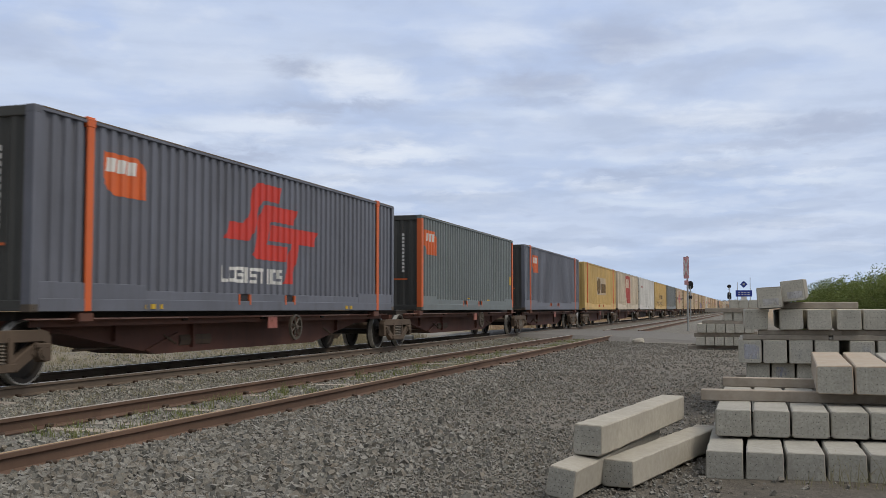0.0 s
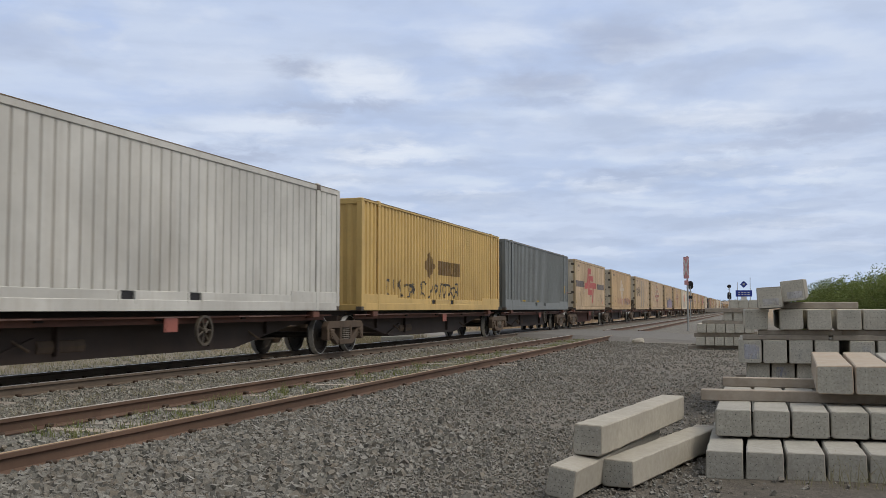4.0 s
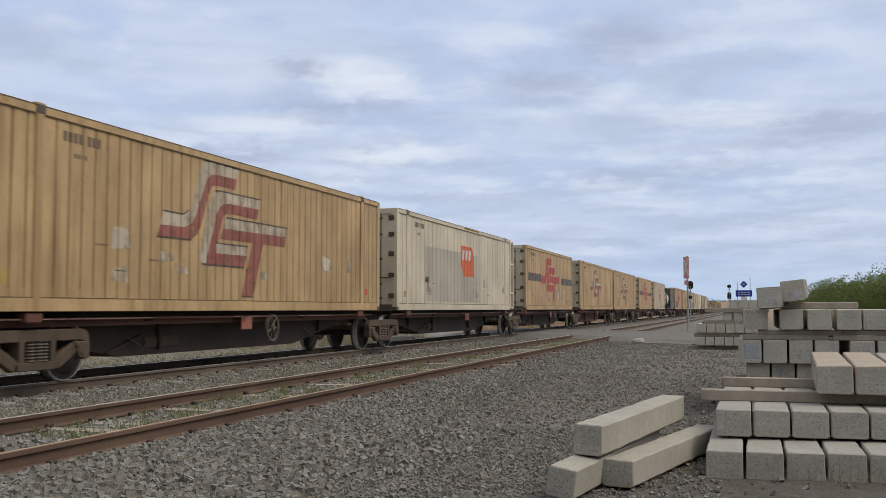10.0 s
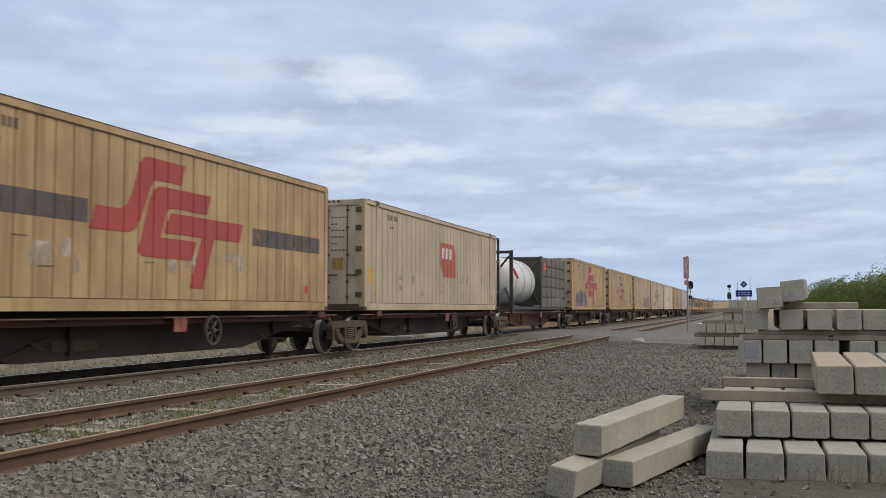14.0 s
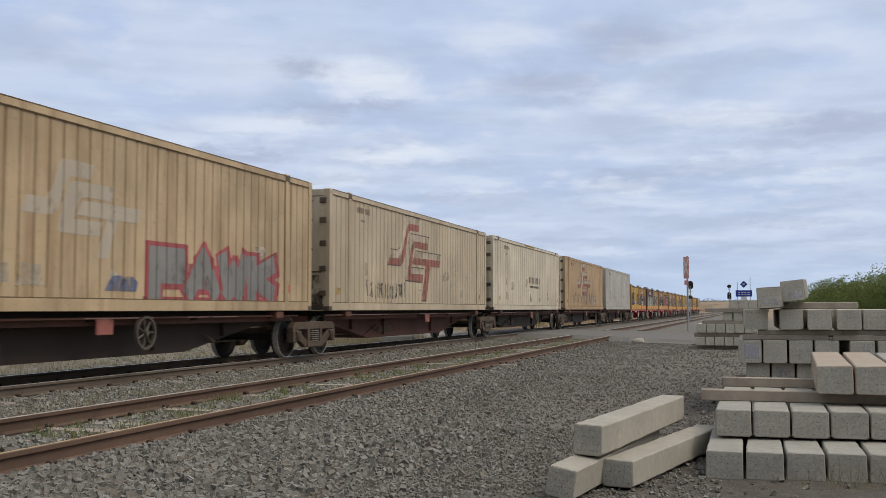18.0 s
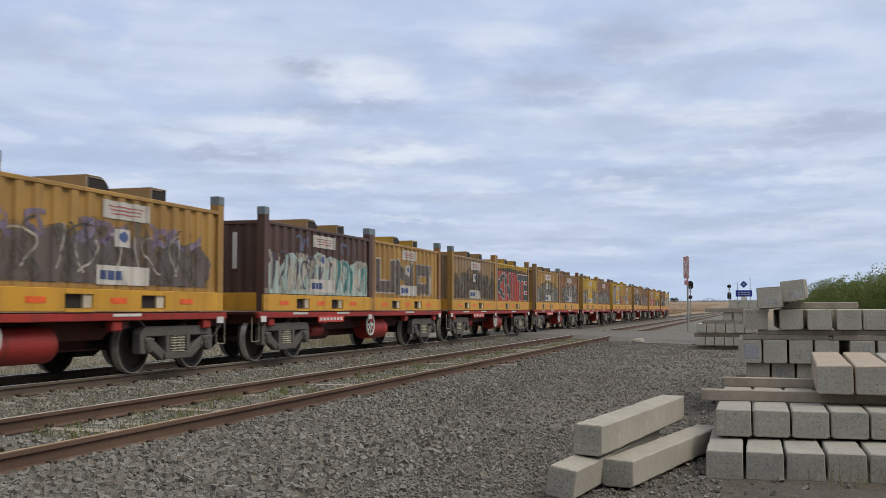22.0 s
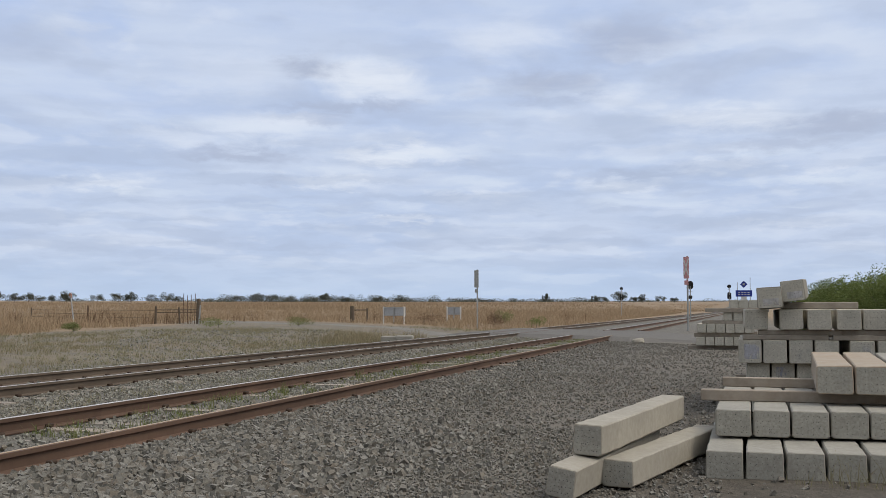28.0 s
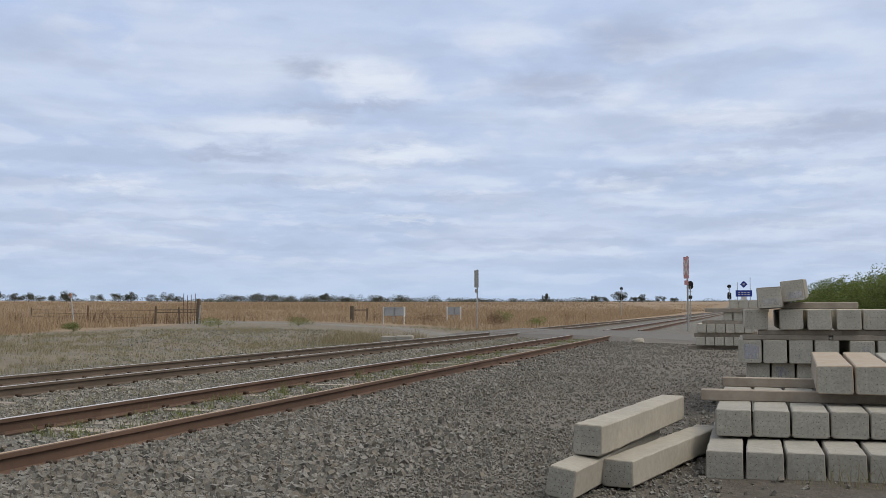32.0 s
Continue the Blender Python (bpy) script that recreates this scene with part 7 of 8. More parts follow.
def coil_box(q, skin, base, post, hood_paint, label, flip=False):
    c = thing("coil_container", label, "container", "coil containers")
    part("base_frame", coil_base, base, c, "yellow base frame with fork pockets", "coil_base")
    # dark blocks paint the pockets' shade, pale ones their lit right cheek
    for u in (-1.15, 0.77):
        part("fork_pocket", coil_pocket, "hood_end", c, "fork pocket, black block in place of its shade", "coil_pocket", pose(0, u, 0))
        part("pocket_cheek", lambda bm: box(bm, 1.165, 0.22, 0.165, 0.06, 0.2, 0.2), "door_grey", c, "inner side of the pocket, coloured pale as lit", "coil_cheek", pose(0, u, 0))
    for s in (-1, 1):
        part("side_wall", wall_mesh(COIL_WAVE, CL, 0.355, 1.80, s), skin, c)
        part("top_rail", tops(s), skin, c, key=("coil_top", s))
        for e in (-1, 1):
            p = part("corner_post", coil_post, post, c, key="coil_post", at=pose(s * 1.13, e * (CL / 2 - 0.1), 0))
            part("post_cap", coil_cap, "cap_grey" if random.random() < 0.6 else post, p, "stacking casting", "coil_cap")
            part("corner_casting", casting, "patch_grey" if random.random() < 0.4 else post, p, key="casting", at=pose(0.01 if s > 0 else -0.01, 0, 0.42, 0, 0, 0 if s > 0 else 180))
    for e in (-1, 1):
        part("end_wall", coil_end, skin, c, key="coil_end", at=pose(0, e * (CL / 2 - 0.04), 0, 0, 0, 0 if e < 0 else 180))
        part("end_rail", coil_end_rail, skin, c, key="coil_end_rail", at=pose(0, e * (CL / 2 - 0.04), 0, 0, 0, 0 if e < 0 else 180))
    shift = random.uniform(-0.25, 0.15)
    for u, long in ((-0.60 + shift, 0.62), (1.12 + shift, 0.48)):
        h = part("stop_block", hood_shape(long), "hood_end", c, "steel stop block, darkened for its shaded hollow", ("stop", long), pose(0, u, 0))
        part("stop_face", hood_face(long), hood_paint, h, "pale painted face of the block", ("stop_face", long))
        part("stop_rim", hood_rim(long), "patch_grey", h, "pale worn edge of the opening", ("stop_rim", long))
    part("end_plate", lambda bm: box(bm, 0.55, 0.0, 1.25, 0.10, 0.012, 0.75), "mark_white", c, "white upright plate on the end", "end_plate", pose(0, -CL / 2 - 0.012, 0))
    part("deck_boards", lambda bm: box(bm, 0, 0, 1.74, 2.2, CL - 0.3, 0.04), hood_paint, c, key="coil_cover")
    ob = rolls(c, q, DECK_Z)
    cc = (ob, COIL_WAVE, CL)
    for u in (-2.1, -0.2, 1.75):
        part("reflector", lambda bm: box(bm, 1.2225, 0, 0.175, 0.005, 0.42, 0.09), "reflector", ob, "bright orange reflector strip", "reflector", pose(0, u, 0))
    return cc


def plates(c, top=True, mid=True, low=True, du=0.0):
    ob = c[0]
    b = []
    if top:
        b.append(rect(-0.60 + du, 1.45, 0.62 + du, 1.73))
    if mid:
        b.append(rect(-0.26 + du, 1.02, 0.14 + du, 1.30))
    if low:
        b.append(rect(-0.70 + du, 0.42, 0.62 + du, 0.72))
    if not b:
        return
    painted("sign_panel", b, COIL_WAVE, CL, "notice_white", ob, "white notice panels", 0.014)
    m = []
    if top:
        m += [rect(-0.5 + du, 1.635, 0.5 + du, 1.655), rect(-0.45 + du, 1.58, 0.45 + du, 1.60), rect(-0.4 + du, 1.52, 0.4 + du, 1.54)]
    painted("notice_lines", m or [rect(-0.1, 1.5, 0.1, 1.52)], COIL_WAVE, CL, "spray_pink", ob, "faint red writing bars", 0.018)
    k = []
    if mid:
        k.append([(-0.2 + du, 1.14), (-0.06 + du, 1.08), (0.08 + du, 1.14), (0.08 + du, 1.22), (-0.06 + du, 1.27), (-0.2 + du, 1.22)])
    if low:
        k += small_bars(-0.62 + du, 0.5, 4, 0.14, 0.10, 0.03)
    if k:
        painted("notice_marks", k, COIL_WAVE, CL, "plate_blue", ob, "plain blue marks", 0.018)


KPITCH = 13.69


def kcentre(j):
    return 461.35 + KPITCH * j + (-0.1, 0.0, -0.25, -0.3, -0.3, -0.4, -0.15, 0.0, -0.05)[j]


def coil_sill(bm):
    prism(bm, [(-6.1, 0.98), (-6.1, 0.74), (-3.9, 0.70), (-3.1, 0.40), (3.1, 0.40), (3.9, 0.70), (6.1, 0.74), (6.1, 0.98)], "x", -0.3, 0.3)
    for s in (-0.7, 0.7):
        prism(bm, [(-3.6, 0.86), (3.6, 0.86), (3.1, 0.58), (-3.1, 0.58)], "x", s - 0.02, s + 0.02)
    for u in (-5.9, -3.2, -0.1, 3.2, 5.9):
        box(bm, 0, u, 0.86, 2.2, 0.16, 0.2)
    box(bm, 0, 0, 0.985, 2.1, 12.3, 0.05)


def coil_edge(s):
    def build(bm):
        box(bm, s * 1.16, 0, 0.945, 0.09, 12.5, 0.12, 0.012)
        for u in (-5.6, -2.9, 0.1, 2.9, 5.6):
            box(bm, s * 1.10, u, 0.80, 0.14, 0.26, 0.16, 0.02)
    return build


def coil_stripes(bm):
    for u in (-4.3, -1.9, 3.1):
        box(bm, 1.208, u, 0.975, 0.006, 0.75, 0.045)
    for u in (-6.05, -0.1, 6.0):
        box(bm, 1.208, u, 0.87, 0.008, 0.24, 0.12)


def short_wagon(j):
    q = kcentre(j)
    w = thing("coil_wagon", "bright red steel coil wagon with grey bogies", "wagon", "wagons of the train")
    part("sill", coil_sill, "wagon_dark", w, key="coil_sill")
    for s in (-1, 1):
        part("edge_beam", coil_edge(s), "wagon_red", w, key=("coil_edge", s))
    part("stripe", coil_stripes, "mark_white", w, "white stripes and label plates", "coil_stripes")
    part("sign_board", lambda bm: box(bm, 1.2, 0, 0.84, 0.02, 1.5, 0.15, 0.004), "bright_red", w, "red sign board", "red_board", pose(0, -2.6, 0))
    part("sign_bars", lambda bm: [box(bm, 1.212, -0.62 + 0.2 * k, 0.84, 0.006, 0.13, 0.07) for k in range(7)], "mark_white", w, "white bars of writing", "red_bars", pose(0, -2.6, 0))
    part("handbrake_wheel", spoked(0.28, 8, 0.018), "mark_white", w, "white spoked handbrake wheel", "white_wheel", pose(1.14, 0.1, 0.66))
    part("air_tank", lambda bm: (rod(bm, (0.78, 0.45, 0.55), (0.78, 1.65, 0.55), 0.27, 40), rod(bm, (0.75, -3.0, 0.56), (0.75, -2.3, 0.56), 0.13, 24)), "wagon_red", w, key="air_tank")
    part("brake_gear", brake_gear, "wagon_dark", w, key="brake_gear")
    for e in (-1, 1):
        bogie(w, e * 4.76, q, "bogie_grey", "spring_pale")
        part("step_iron", lambda bm: [rod(bm, (1.1, y, 0.9), (1.1, y, 0.42), 0.011, 6) for y in (-0.15, 0.15)] and rod(bm, (1.1, -0.15, 0.42), (1.1, 0.15, 0.42), 0.011, 6), "patch_grey", w, "thin grey step iron", "step_iron", pose(0, e * 6.2, 0))
    part("coupler", coupler, "bogie", w, key="coupler", at=pose(0, -KPITCH / 2, 0))
    part("brake_hose", hose, "black", w, key="hose", at=pose(0, -KPITCH / 2, 0))
    return rolls(w, q)


for j in range(9):
    short_wagon(j)

COILS = [  # skin, base, post, hood, words
    ("coil_yellow", "base_yellow", "coil_ochre", "hood", "yellow ribbed coil container with dark sprayed figures"), ("coil_ochre", "base_yellow", "coil_ochre", "hood", "ochre coil container under grey graffiti"),
    ("coil_maroon", "base_yellow", "coil_maroon", "hood", "maroon coil container with teal graffiti"), ("coil_ochre", "base_yellow", "coil_brown", "hood_yellow", "ochre coil container with big outlined letters"),
    ("coil_tan", "base_yellow", "coil_ochre", "hood", "tan weathered coil container with dark scrawl"), ("coil_yellow", "base_yellow", "coil_tan", "hood_yellow", "yellow coil container with grey and red lettering"),
    ("coil_ochre", "base_yellow", "coil_tan", "hood", "tan coil container with green graffiti"), ("coil_brown", "base_yellow", "coil_brown", "hood", "rust-brown coil container with grey graffiti"),
    ("coil_yellow", "base_yellow", "coil_ochre", "hood_yellow", "yellow coil container with grey sprayed figures"), ("coil_brown", "base_yellow", "coil_brown", "hood", "brown coil container under grey overspray"),
    ("coil_yellow", "base_yellow", "coil_yellow", "hood_yellow", "yellow coil container with grey and pink lettering"), ("coil_ochre", "base_yellow", "coil_ochre", "hood_yellow", "ochre coil container with faded graffiti"),
    ("coil_tan", "base_yellow", "coil_ochre", "hood", "tan coil container with pale graffiti"), ("coil_brown", "base_yellow", "coil_brown", "hood", "brown coil container with grey and red graffiti"),
    ("coil_ochre", "base_yellow", "coil_ochre", "hood", "ochre coil container with red and white graffiti"), ("coil_yellow", "base_yellow", "coil_ochre", "hood_yellow", "yellow coil container with black graffiti"),
    ("coil_brown", "base_yellow", "coil_brown", "hood", "brown coil container with blue-grey graffiti"), ("coil_yellow", "base_yellow", "coil_yellow", "hood_yellow", "yellow coil container with pale grey and green graffiti")]
K = []
for j, (skin, base, post, hood_paint, words) in enumerate(COILS):
    K.append(coil_box(kcentre(j // 2) + (-3.04 if j % 2 == 0 else 3.04), skin, base, post, hood_paint, words))


def piece(j, seed, u0, z0, u1, z1, n, fill, line):
    """A sprayed piece: a dull haze, bulging letter bodies and thin outlines."""
    spray(j, "graffiti_haze", blobs(seed, u0 - 0.12, z0, u1 + 0.12, z1 + 0.1, n), "spray_haze", "dull brown-grey overspray", 0.004)
    spray(j, "graffiti", blobs(seed + 1, u0, z0 + 0.02, u1, z1 - 0.06, n + 1), fill, "sprayed letter bodies", 0.007)
    spray(j, "graffiti_outline", tag_marks(seed + 2, u0, z0 + 0.03, u1, z1, n + 2, 0.036), line, "thin sprayed outlines", 0.010)


def spray(j, name, polys, material, label, lift=0.004):
    painted(name, polys, COIL_WAVE, CL, material, K[j][0], label, lift)


spray(0, "graffiti", blobs(100, -2.7, 0.4, -0.9, 1.7, 2) + blobs(101, 1.0, 0.5, 2.7, 1.55, 2), "spray_dark", "dark sprayed figures")
spray(0, "graffiti_pale", blobs(102, -2.2, 0.55, -1.4, 1.1, 2) + blobs(103, 1.2, 0.6, 2.4, 1.3, 2), "spray_grey", "grey sprayed faces", 0.008)
spray(3, "graffiti", letters("UNO", -2.75, 0.42, 2.25, 1.42, 0.38), "spray_white", "white letter edges")
spray(3, "graffiti_outline", letters("UNO", -2.71, 0.46, 2.21, 1.38, 0.30), "stripe_grey", "dark grey letters", 0.008)
spray(5, "graffiti_rim", [rect(-2.98, 0.37, 2.92, 1.62)], "spray_green", "green rim of a sprayed piece")
spray(5, "graffiti_field", [rect(-2.92, 0.37, 2.88, 1.57)], "logo_red", "dull red painted field", 0.006)
spray(5, "graffiti_cloud", blobs(112, -2.95, 1.50, 2.85, 1.76, 12), "spray_dark", "black sprayed cloud", 0.005)
spray(5, "graffiti_edge", letters("KNITE", -2.86, 0.39, 2.98, 1.54, 0.31), "mark_white", "white letter outlines", 0.009)
spray(5, "graffiti", letters("KNITE", -2.83, 0.42, 3.01, 1.51, 0.25), "letter_grey", "dark grey letters", 0.013)
for j in (8, 10):
    spray(j, "fresh_panel", [rect(-0.95, 0.36, 0.90, 1.79)], "coil_fresh", "freshly painted yellow panel", 0.011)
spray(10, "graffiti", [rect(-2.7, 0.38, -0.97, 1.68), rect(0.95, 0.38, 1.55, 1.70)], "letter_pale", "grey painted letter bodies")
spray(10, "graffiti_bars", [rect(-2.85, 0.38, -2.6, 1.5), rect(-2.1, 0.38, -1.9, 0.85), rect(-2.1, 1.35, -1.75, 1.68), rect(-1.15, 0.5, -0.97, 1.72), rect(-2.6, 1.62, -1.0, 1.74), rect(1.5, 0.38, 1.72, 1.72), rect(0.95, 1.05, 1.15, 1.3)], "coil_brown", "brown letter edges", 0.008)
spray(10, "graffiti_edge", letters("UO", 1.68, 0.38, 2.98, 1.10, 0.30), "spray_white", "white letter rims", 0.007)
spray(10, "graffiti_red", letters("UO", 1.70, 0.41, 2.96, 1.07, 0.22), "logo_faded", "dull red letters", 0.010)
spray(11, "graffiti", blobs(123, -2.6, 0.7, 0.2, 1.2, 5), "spray_grey", "faded grey shapes")
spray(11, "graffiti_pink", tag_marks(124, 1.0, 0.4, 2.8, 1.0, 7, 0.07), "spray_pink", "faded pink letters", 0.006)
spray(14, "graffiti", blobs(128, -2.0, 0.45, 2.3, 1.4, 6), "logo_red", "red sprayed piece")
spray(14, "graffiti_outline", tag_marks(129, -2.2, 0.45, 2.5, 1.45, 15, 0.07), "spray_white", "white outlines", 0.008)
spray(15, "graffiti", blobs(130, -2.2, 0.4, 2.4, 1.3, 7), "spray_dark", "black sprayed piece")
spray(15, "graffiti_outline", tag_marks(131, -2.2, 0.45, 2.4, 1.3, 12, 0.06), "spray_yellow", "yellow lines", 0.008)
piece(1, 104, -2.9, 0.42, 2.4, 1.40, 6, "stripe_grey", "spray_dark")
spray(1, "graffiti_pale", tag_marks(62, -2.6, 0.5, 1.8, 1.30, 7, 0.035), "spray_white", "thin white strokes", 0.012)
spray(1, "graffiti_purple", tag_marks(61, -2.8, 1.0, 2.2, 1.45, 8, 0.10), "spray_purple", "purple sprayed strokes", 0.009)
spray(2, "graffiti_rim", blobs(206, -2.95, 0.37, 2.95, 1.42, 8), "teal_solid", "pale teal body of a sprayed piece", 0.005)
spray(2, "graffiti", tag_marks(207, -2.8, 0.40, 2.8, 1.28, 12, 0.17), "spray_white", "white letter strokes", 0.008)
spray(2, "graffiti_outline", tag_marks(208, -2.8, 0.42, 0.3, 1.30, 8, 0.05), "graffiti_slate", "blue-grey letter outlines", 0.011)
spray(2, "graffiti_teal", tag_marks(209, 0.4, 0.42, 2.85, 1.25, 7, 0.09), "teal_deep", "deep teal letter outlines", 0.011)
spray(2, "graffiti_blue", tag_marks(108, -1.4, 1.3, -0.8, 1.7, 3, 0.06) + tag_marks(109, 1.0, 1.3, 2.0, 1.7, 3, 0.06), "spray_blue", "blue scrawl", 0.006)
piece(4, 310, -2.7, 0.42, 2.7, 1.5, 7, "spray_haze", "spray_dark")
piece(7, 115, -2.2, 0.4, 2.4, 1.45, 7, "spray_grey", "spray_white")
piece(8, 317, -2.6, 0.4, 2.8, 1.4, 7, "spray_grey", "spray_white")
piece(9, 420, -2.7, 0.42, 2.7, 1.4, 7, "spray_grey", "spray_haze")
piece(12, 525, -2.6, 0.42, 2.7, 1.45, 8, "spray_haze", "spray_white")
piece(13, 126, -2.7, 0.42, 2.7, 1.55, 7, "spray_grey", "spray_pink")
piece(16, 132, -2.7, 0.42, 2.7, 1.5, 7, "spray_grey", "spray_blue")
piece(17, 135, -2.7, 0.42, 2.75, 1.55, 6, "spray_white", "spray_green")
piece(6, 613, -2.6, 0.4, 2.6, 1.4, 7, "spray_grey", "spray_green")
for j in range(18):
    plates(K[j], top=j not in (5, 13, 16), mid=j not in (5, 7, 9, 13), low=j not in (5, 9, 13, 16), du=0.0)


# ---- loose stones, grass and weeds ----
def stone_mesh(name, xs, ys, sizes, rng, sink=0.35):
    """Angular stones, one small six-sided lump each."""
    n = len(xs)
    cube = np.array([(-1, -1, -1), (1, -1, -1), (1, 1, -1), (-1, 1, -1), (-1, -1, 1), (1, -1, 1), (1, 1, 1), (-1, 1, 1)], float)
    v = cube[None] * (1 + rng.uniform(-0.38, 0.12, (n, 8, 3)))
    v[:, 4:, :2] *= rng.uniform(0.6, 1.0, (n, 4, 1))
    v *= (sizes[:, None] * rng.uniform([0.8, 0.62, 0.5], [1.25, 1.0, 0.85], (n, 3)) / 2)[:, None, :]
    ang = rng.uniform(0, 2 * np.pi, (n, 3))
    for a, (i, j) in ((0, (1, 2)), (1, (0, 2)), (2, (0, 1))):
        c, s = np.cos(ang[:, a])[:, None], np.sin(ang[:, a])[:, None]
        p, q = v[:, :, i].copy(), v[:, :, j].copy()
        v[:, :, i], v[:, :, j] = p * c - q * s, p * s + q * c
    zs = np.array([ground_z(x, y) for x, y in zip(xs, ys)])
    lift = rng.uniform(-0.25, 1.15 - sink, n) * sizes * 0.5
    v += np.stack([xs, ys, zs + lift], 1)[:, None, :]
    quads = np.array([(0, 3, 2, 1), (4, 5, 6, 7), (0, 1, 5, 4), (1, 2, 6, 5), (2, 3, 7, 6), (3, 0, 4, 7)])
    idx = (quads[None] + 8 * np.arange(n)[:, None, None]).reshape(-1)
    me = bpy.data.meshes.new(name)
    me.vertices.add(n * 8)
    me.vertices.foreach_set("co", v.reshape(-1))
    me.loops.add(len(idx))
    me.loops.foreach_set("vertex_index", idx)
    me.polygons.add(n * 6)
    me.polygons.foreach_set("loop_start", np.arange(0, n * 24, 4))
    me.polygons.foreach_set("loop_total", np.full(n * 6, 4))
    me.update()
    me.shade_flat()
    me.materials.append(None)
    return me


def clear(x, y):
    """Off the rails and the road."""
    ok = np.abs(y - (49.2 - 0.80 * (x + 10.6))) > 5.3
    for r in (MAIN_X - 0.7525, MAIN_X + 0.7525, SIDING_X - 0.835, SIDING_X + 0.835):
        ok &= np.abs(x - r) > 0.085
    return ok


rng_np = np.random.default_rng(5)


def strew(name, label, x0, x1, y0, y1, n, lo, hi, taper=None):
    x, y = rng_np.uniform(x0, x1, n), rng_np.uniform(y0, y1, n)
    keep = clear(x, y)
    if taper:
        keep &= rng_np.random(n) < np.clip((taper[1] - x) / (taper[1] - taper[0]), taper[2], 1)
    keep &= (x * 1.0 > -0.52 * y - 6.0)
    x, y = x[keep], y[keep]
    s = lo + (hi - lo) * rng_np.random(len(x)) ** 1.7
    return tagged(part(name, stone_mesh(name, x, y, s, rng_np), "track_stones" if x1 < -5 else "stones"), label, "ballast", kind="stuff")


strew("ballast", "loose angular grey ballast stones", -5.25, -1.6, 5.0, 10.5, 34000, 0.026, 0.074, (-3.7, -2.3, 0.03))
strew("fine_ballast", "small grey ballast stones", -3.4, -0.2, 5.0, 10.5, 30000, 0.010, 0.036, (-2.2, -0.5, 0.3))
strew("ballast", "loose angular grey ballast stones", -5.25, 0.5, 10.5, 19.0, 40000, 0.025, 0.066, (-4.5, -3.2, 0.03))
strew("fine_ballast", "small grey ballast stones", -4.2, 0.4, 10.5, 20.0, 20000, 0.012, 0.034, (-3.0, -0.8, 0.3))
strew("ballast", "loose angular grey ballast stones", -5.2, 0.5, 19.0, 38.0, 15000, 0.03, 0.075, (-4.6, -3.6, 0.03))
strew("fine_ballast", "small grey ballast stones", -4.4, 0.4, 20.0, 38.0, 14000, 0.018, 0.045, (-3.2, -1.0, 0.3))
strew("track_ballast", "grey ballast between the rails", -13.6, -7.0, 6.0, 20.0, 26000, 0.022, 0.06)
strew("siding_ballast", "thin grey ballast and dirt between the siding rails", -7.0, -5.3, 6.0, 24.0, 4200, 0.02, 0.065)
strew("track_ballast", "grey ballast between the rails", -14.5, -7.0, 20.0, 44.0, 15000, 0.03, 0.08)
strew("verge_stones", "scattered stones on the verge", -30.0, -13.4, 14.0, 60.0, 8000, 0.03, 0.09)
strew("yard_stones", "scattered small stones in the yard", -2.6, 2.6, 6.3, 32.0, 6000, 0.012, 0.05)


def blades(name, places, rng, lean=0.35):
    """Grass: each place is (x, y, height, spread, count, width)."""
    verts, faces = [], []
    for x, y, h, spread, count, width in places:
        z = ground_z(x, y) - 0.02
        for _ in range(count):
            a, r = rng.uniform(0, 6.283), spread * rng.random() ** 0.7
            bx, by = x + r * math.cos(a), y + r * math.sin(a)
            hh = h * rng.uniform(0.55, 1.1)
            dx, dy = rng.gauss(0, lean) * hh, rng.gauss(0, lean) * hh
            t = rng.uniform(0, 3.1416)
            wx, wy = math.cos(t) * width / 2, math.sin(t) * width / 2
            k = len(verts)
            verts += [(bx - wx, by - wy, z), (bx + wx, by + wy, z), (bx + wx * 0.7 + dx * 0.4, by + wy * 0.7 + dy * 0.4, z + hh * 0.6), (bx - wx * 0.7 + dx * 0.4, by - wy * 0.7 + dy * 0.4, z + hh * 0.6), (bx + dx, by + dy, z + hh)]
            faces += [(k, k + 1, k + 2, k + 3), (k + 3, k + 2, k + 4)]
    return raw_mesh(name, verts, faces)


M["straw"] = islands("straw", [(0.37, 0.27, 0.17), (0.44, 0.335, 0.22), (0.33, 0.235, 0.145), (0.50, 0.395, 0.27), (0.40, 0.295, 0.185)], 0.9, 8.0, 0.3)
M["weed_brown"] = islands("weed_brown", [(0.18, 0.115, 0.07), (0.25, 0.165, 0.10), (0.15, 0.10, 0.065)], 0.9, 8.0)
M["grass_green"] = islands("grass_green", [(0.12, 0.16, 0.05), (0.19, 0.225, 0.075), (0.27, 0.275, 0.115), (0.22, 0.21, 0.10)], 0.8, 20.0, 0.3)
M["grass_dry"] = islands("grass_dry", [(0.34, 0.285, 0.175), (0.28, 0.245, 0.15), (0.40, 0.335, 0.22), (0.25, 0.23, 0.135)], 0.85, 20.0, 0.3)
M["grass_pale"] = islands("grass_pale", [(0.27, 0.25, 0.145), (0.22, 0.215, 0.115), (0.33, 0.295, 0.185), (0.19, 0.20, 0.10)], 0.85, 20.0, 0.3)
rg = random.Random(9)


def in_field(x, y):
    ragged = 2.5 * noise.noise((x * 0.11, y * 0.11, 2))
    return x + 0.37 * y < -19.5 + ragged or (x < -14.8 and (y + x > 49 + ragged or y + 0.3 * x > 75 + ragged))


spots = []
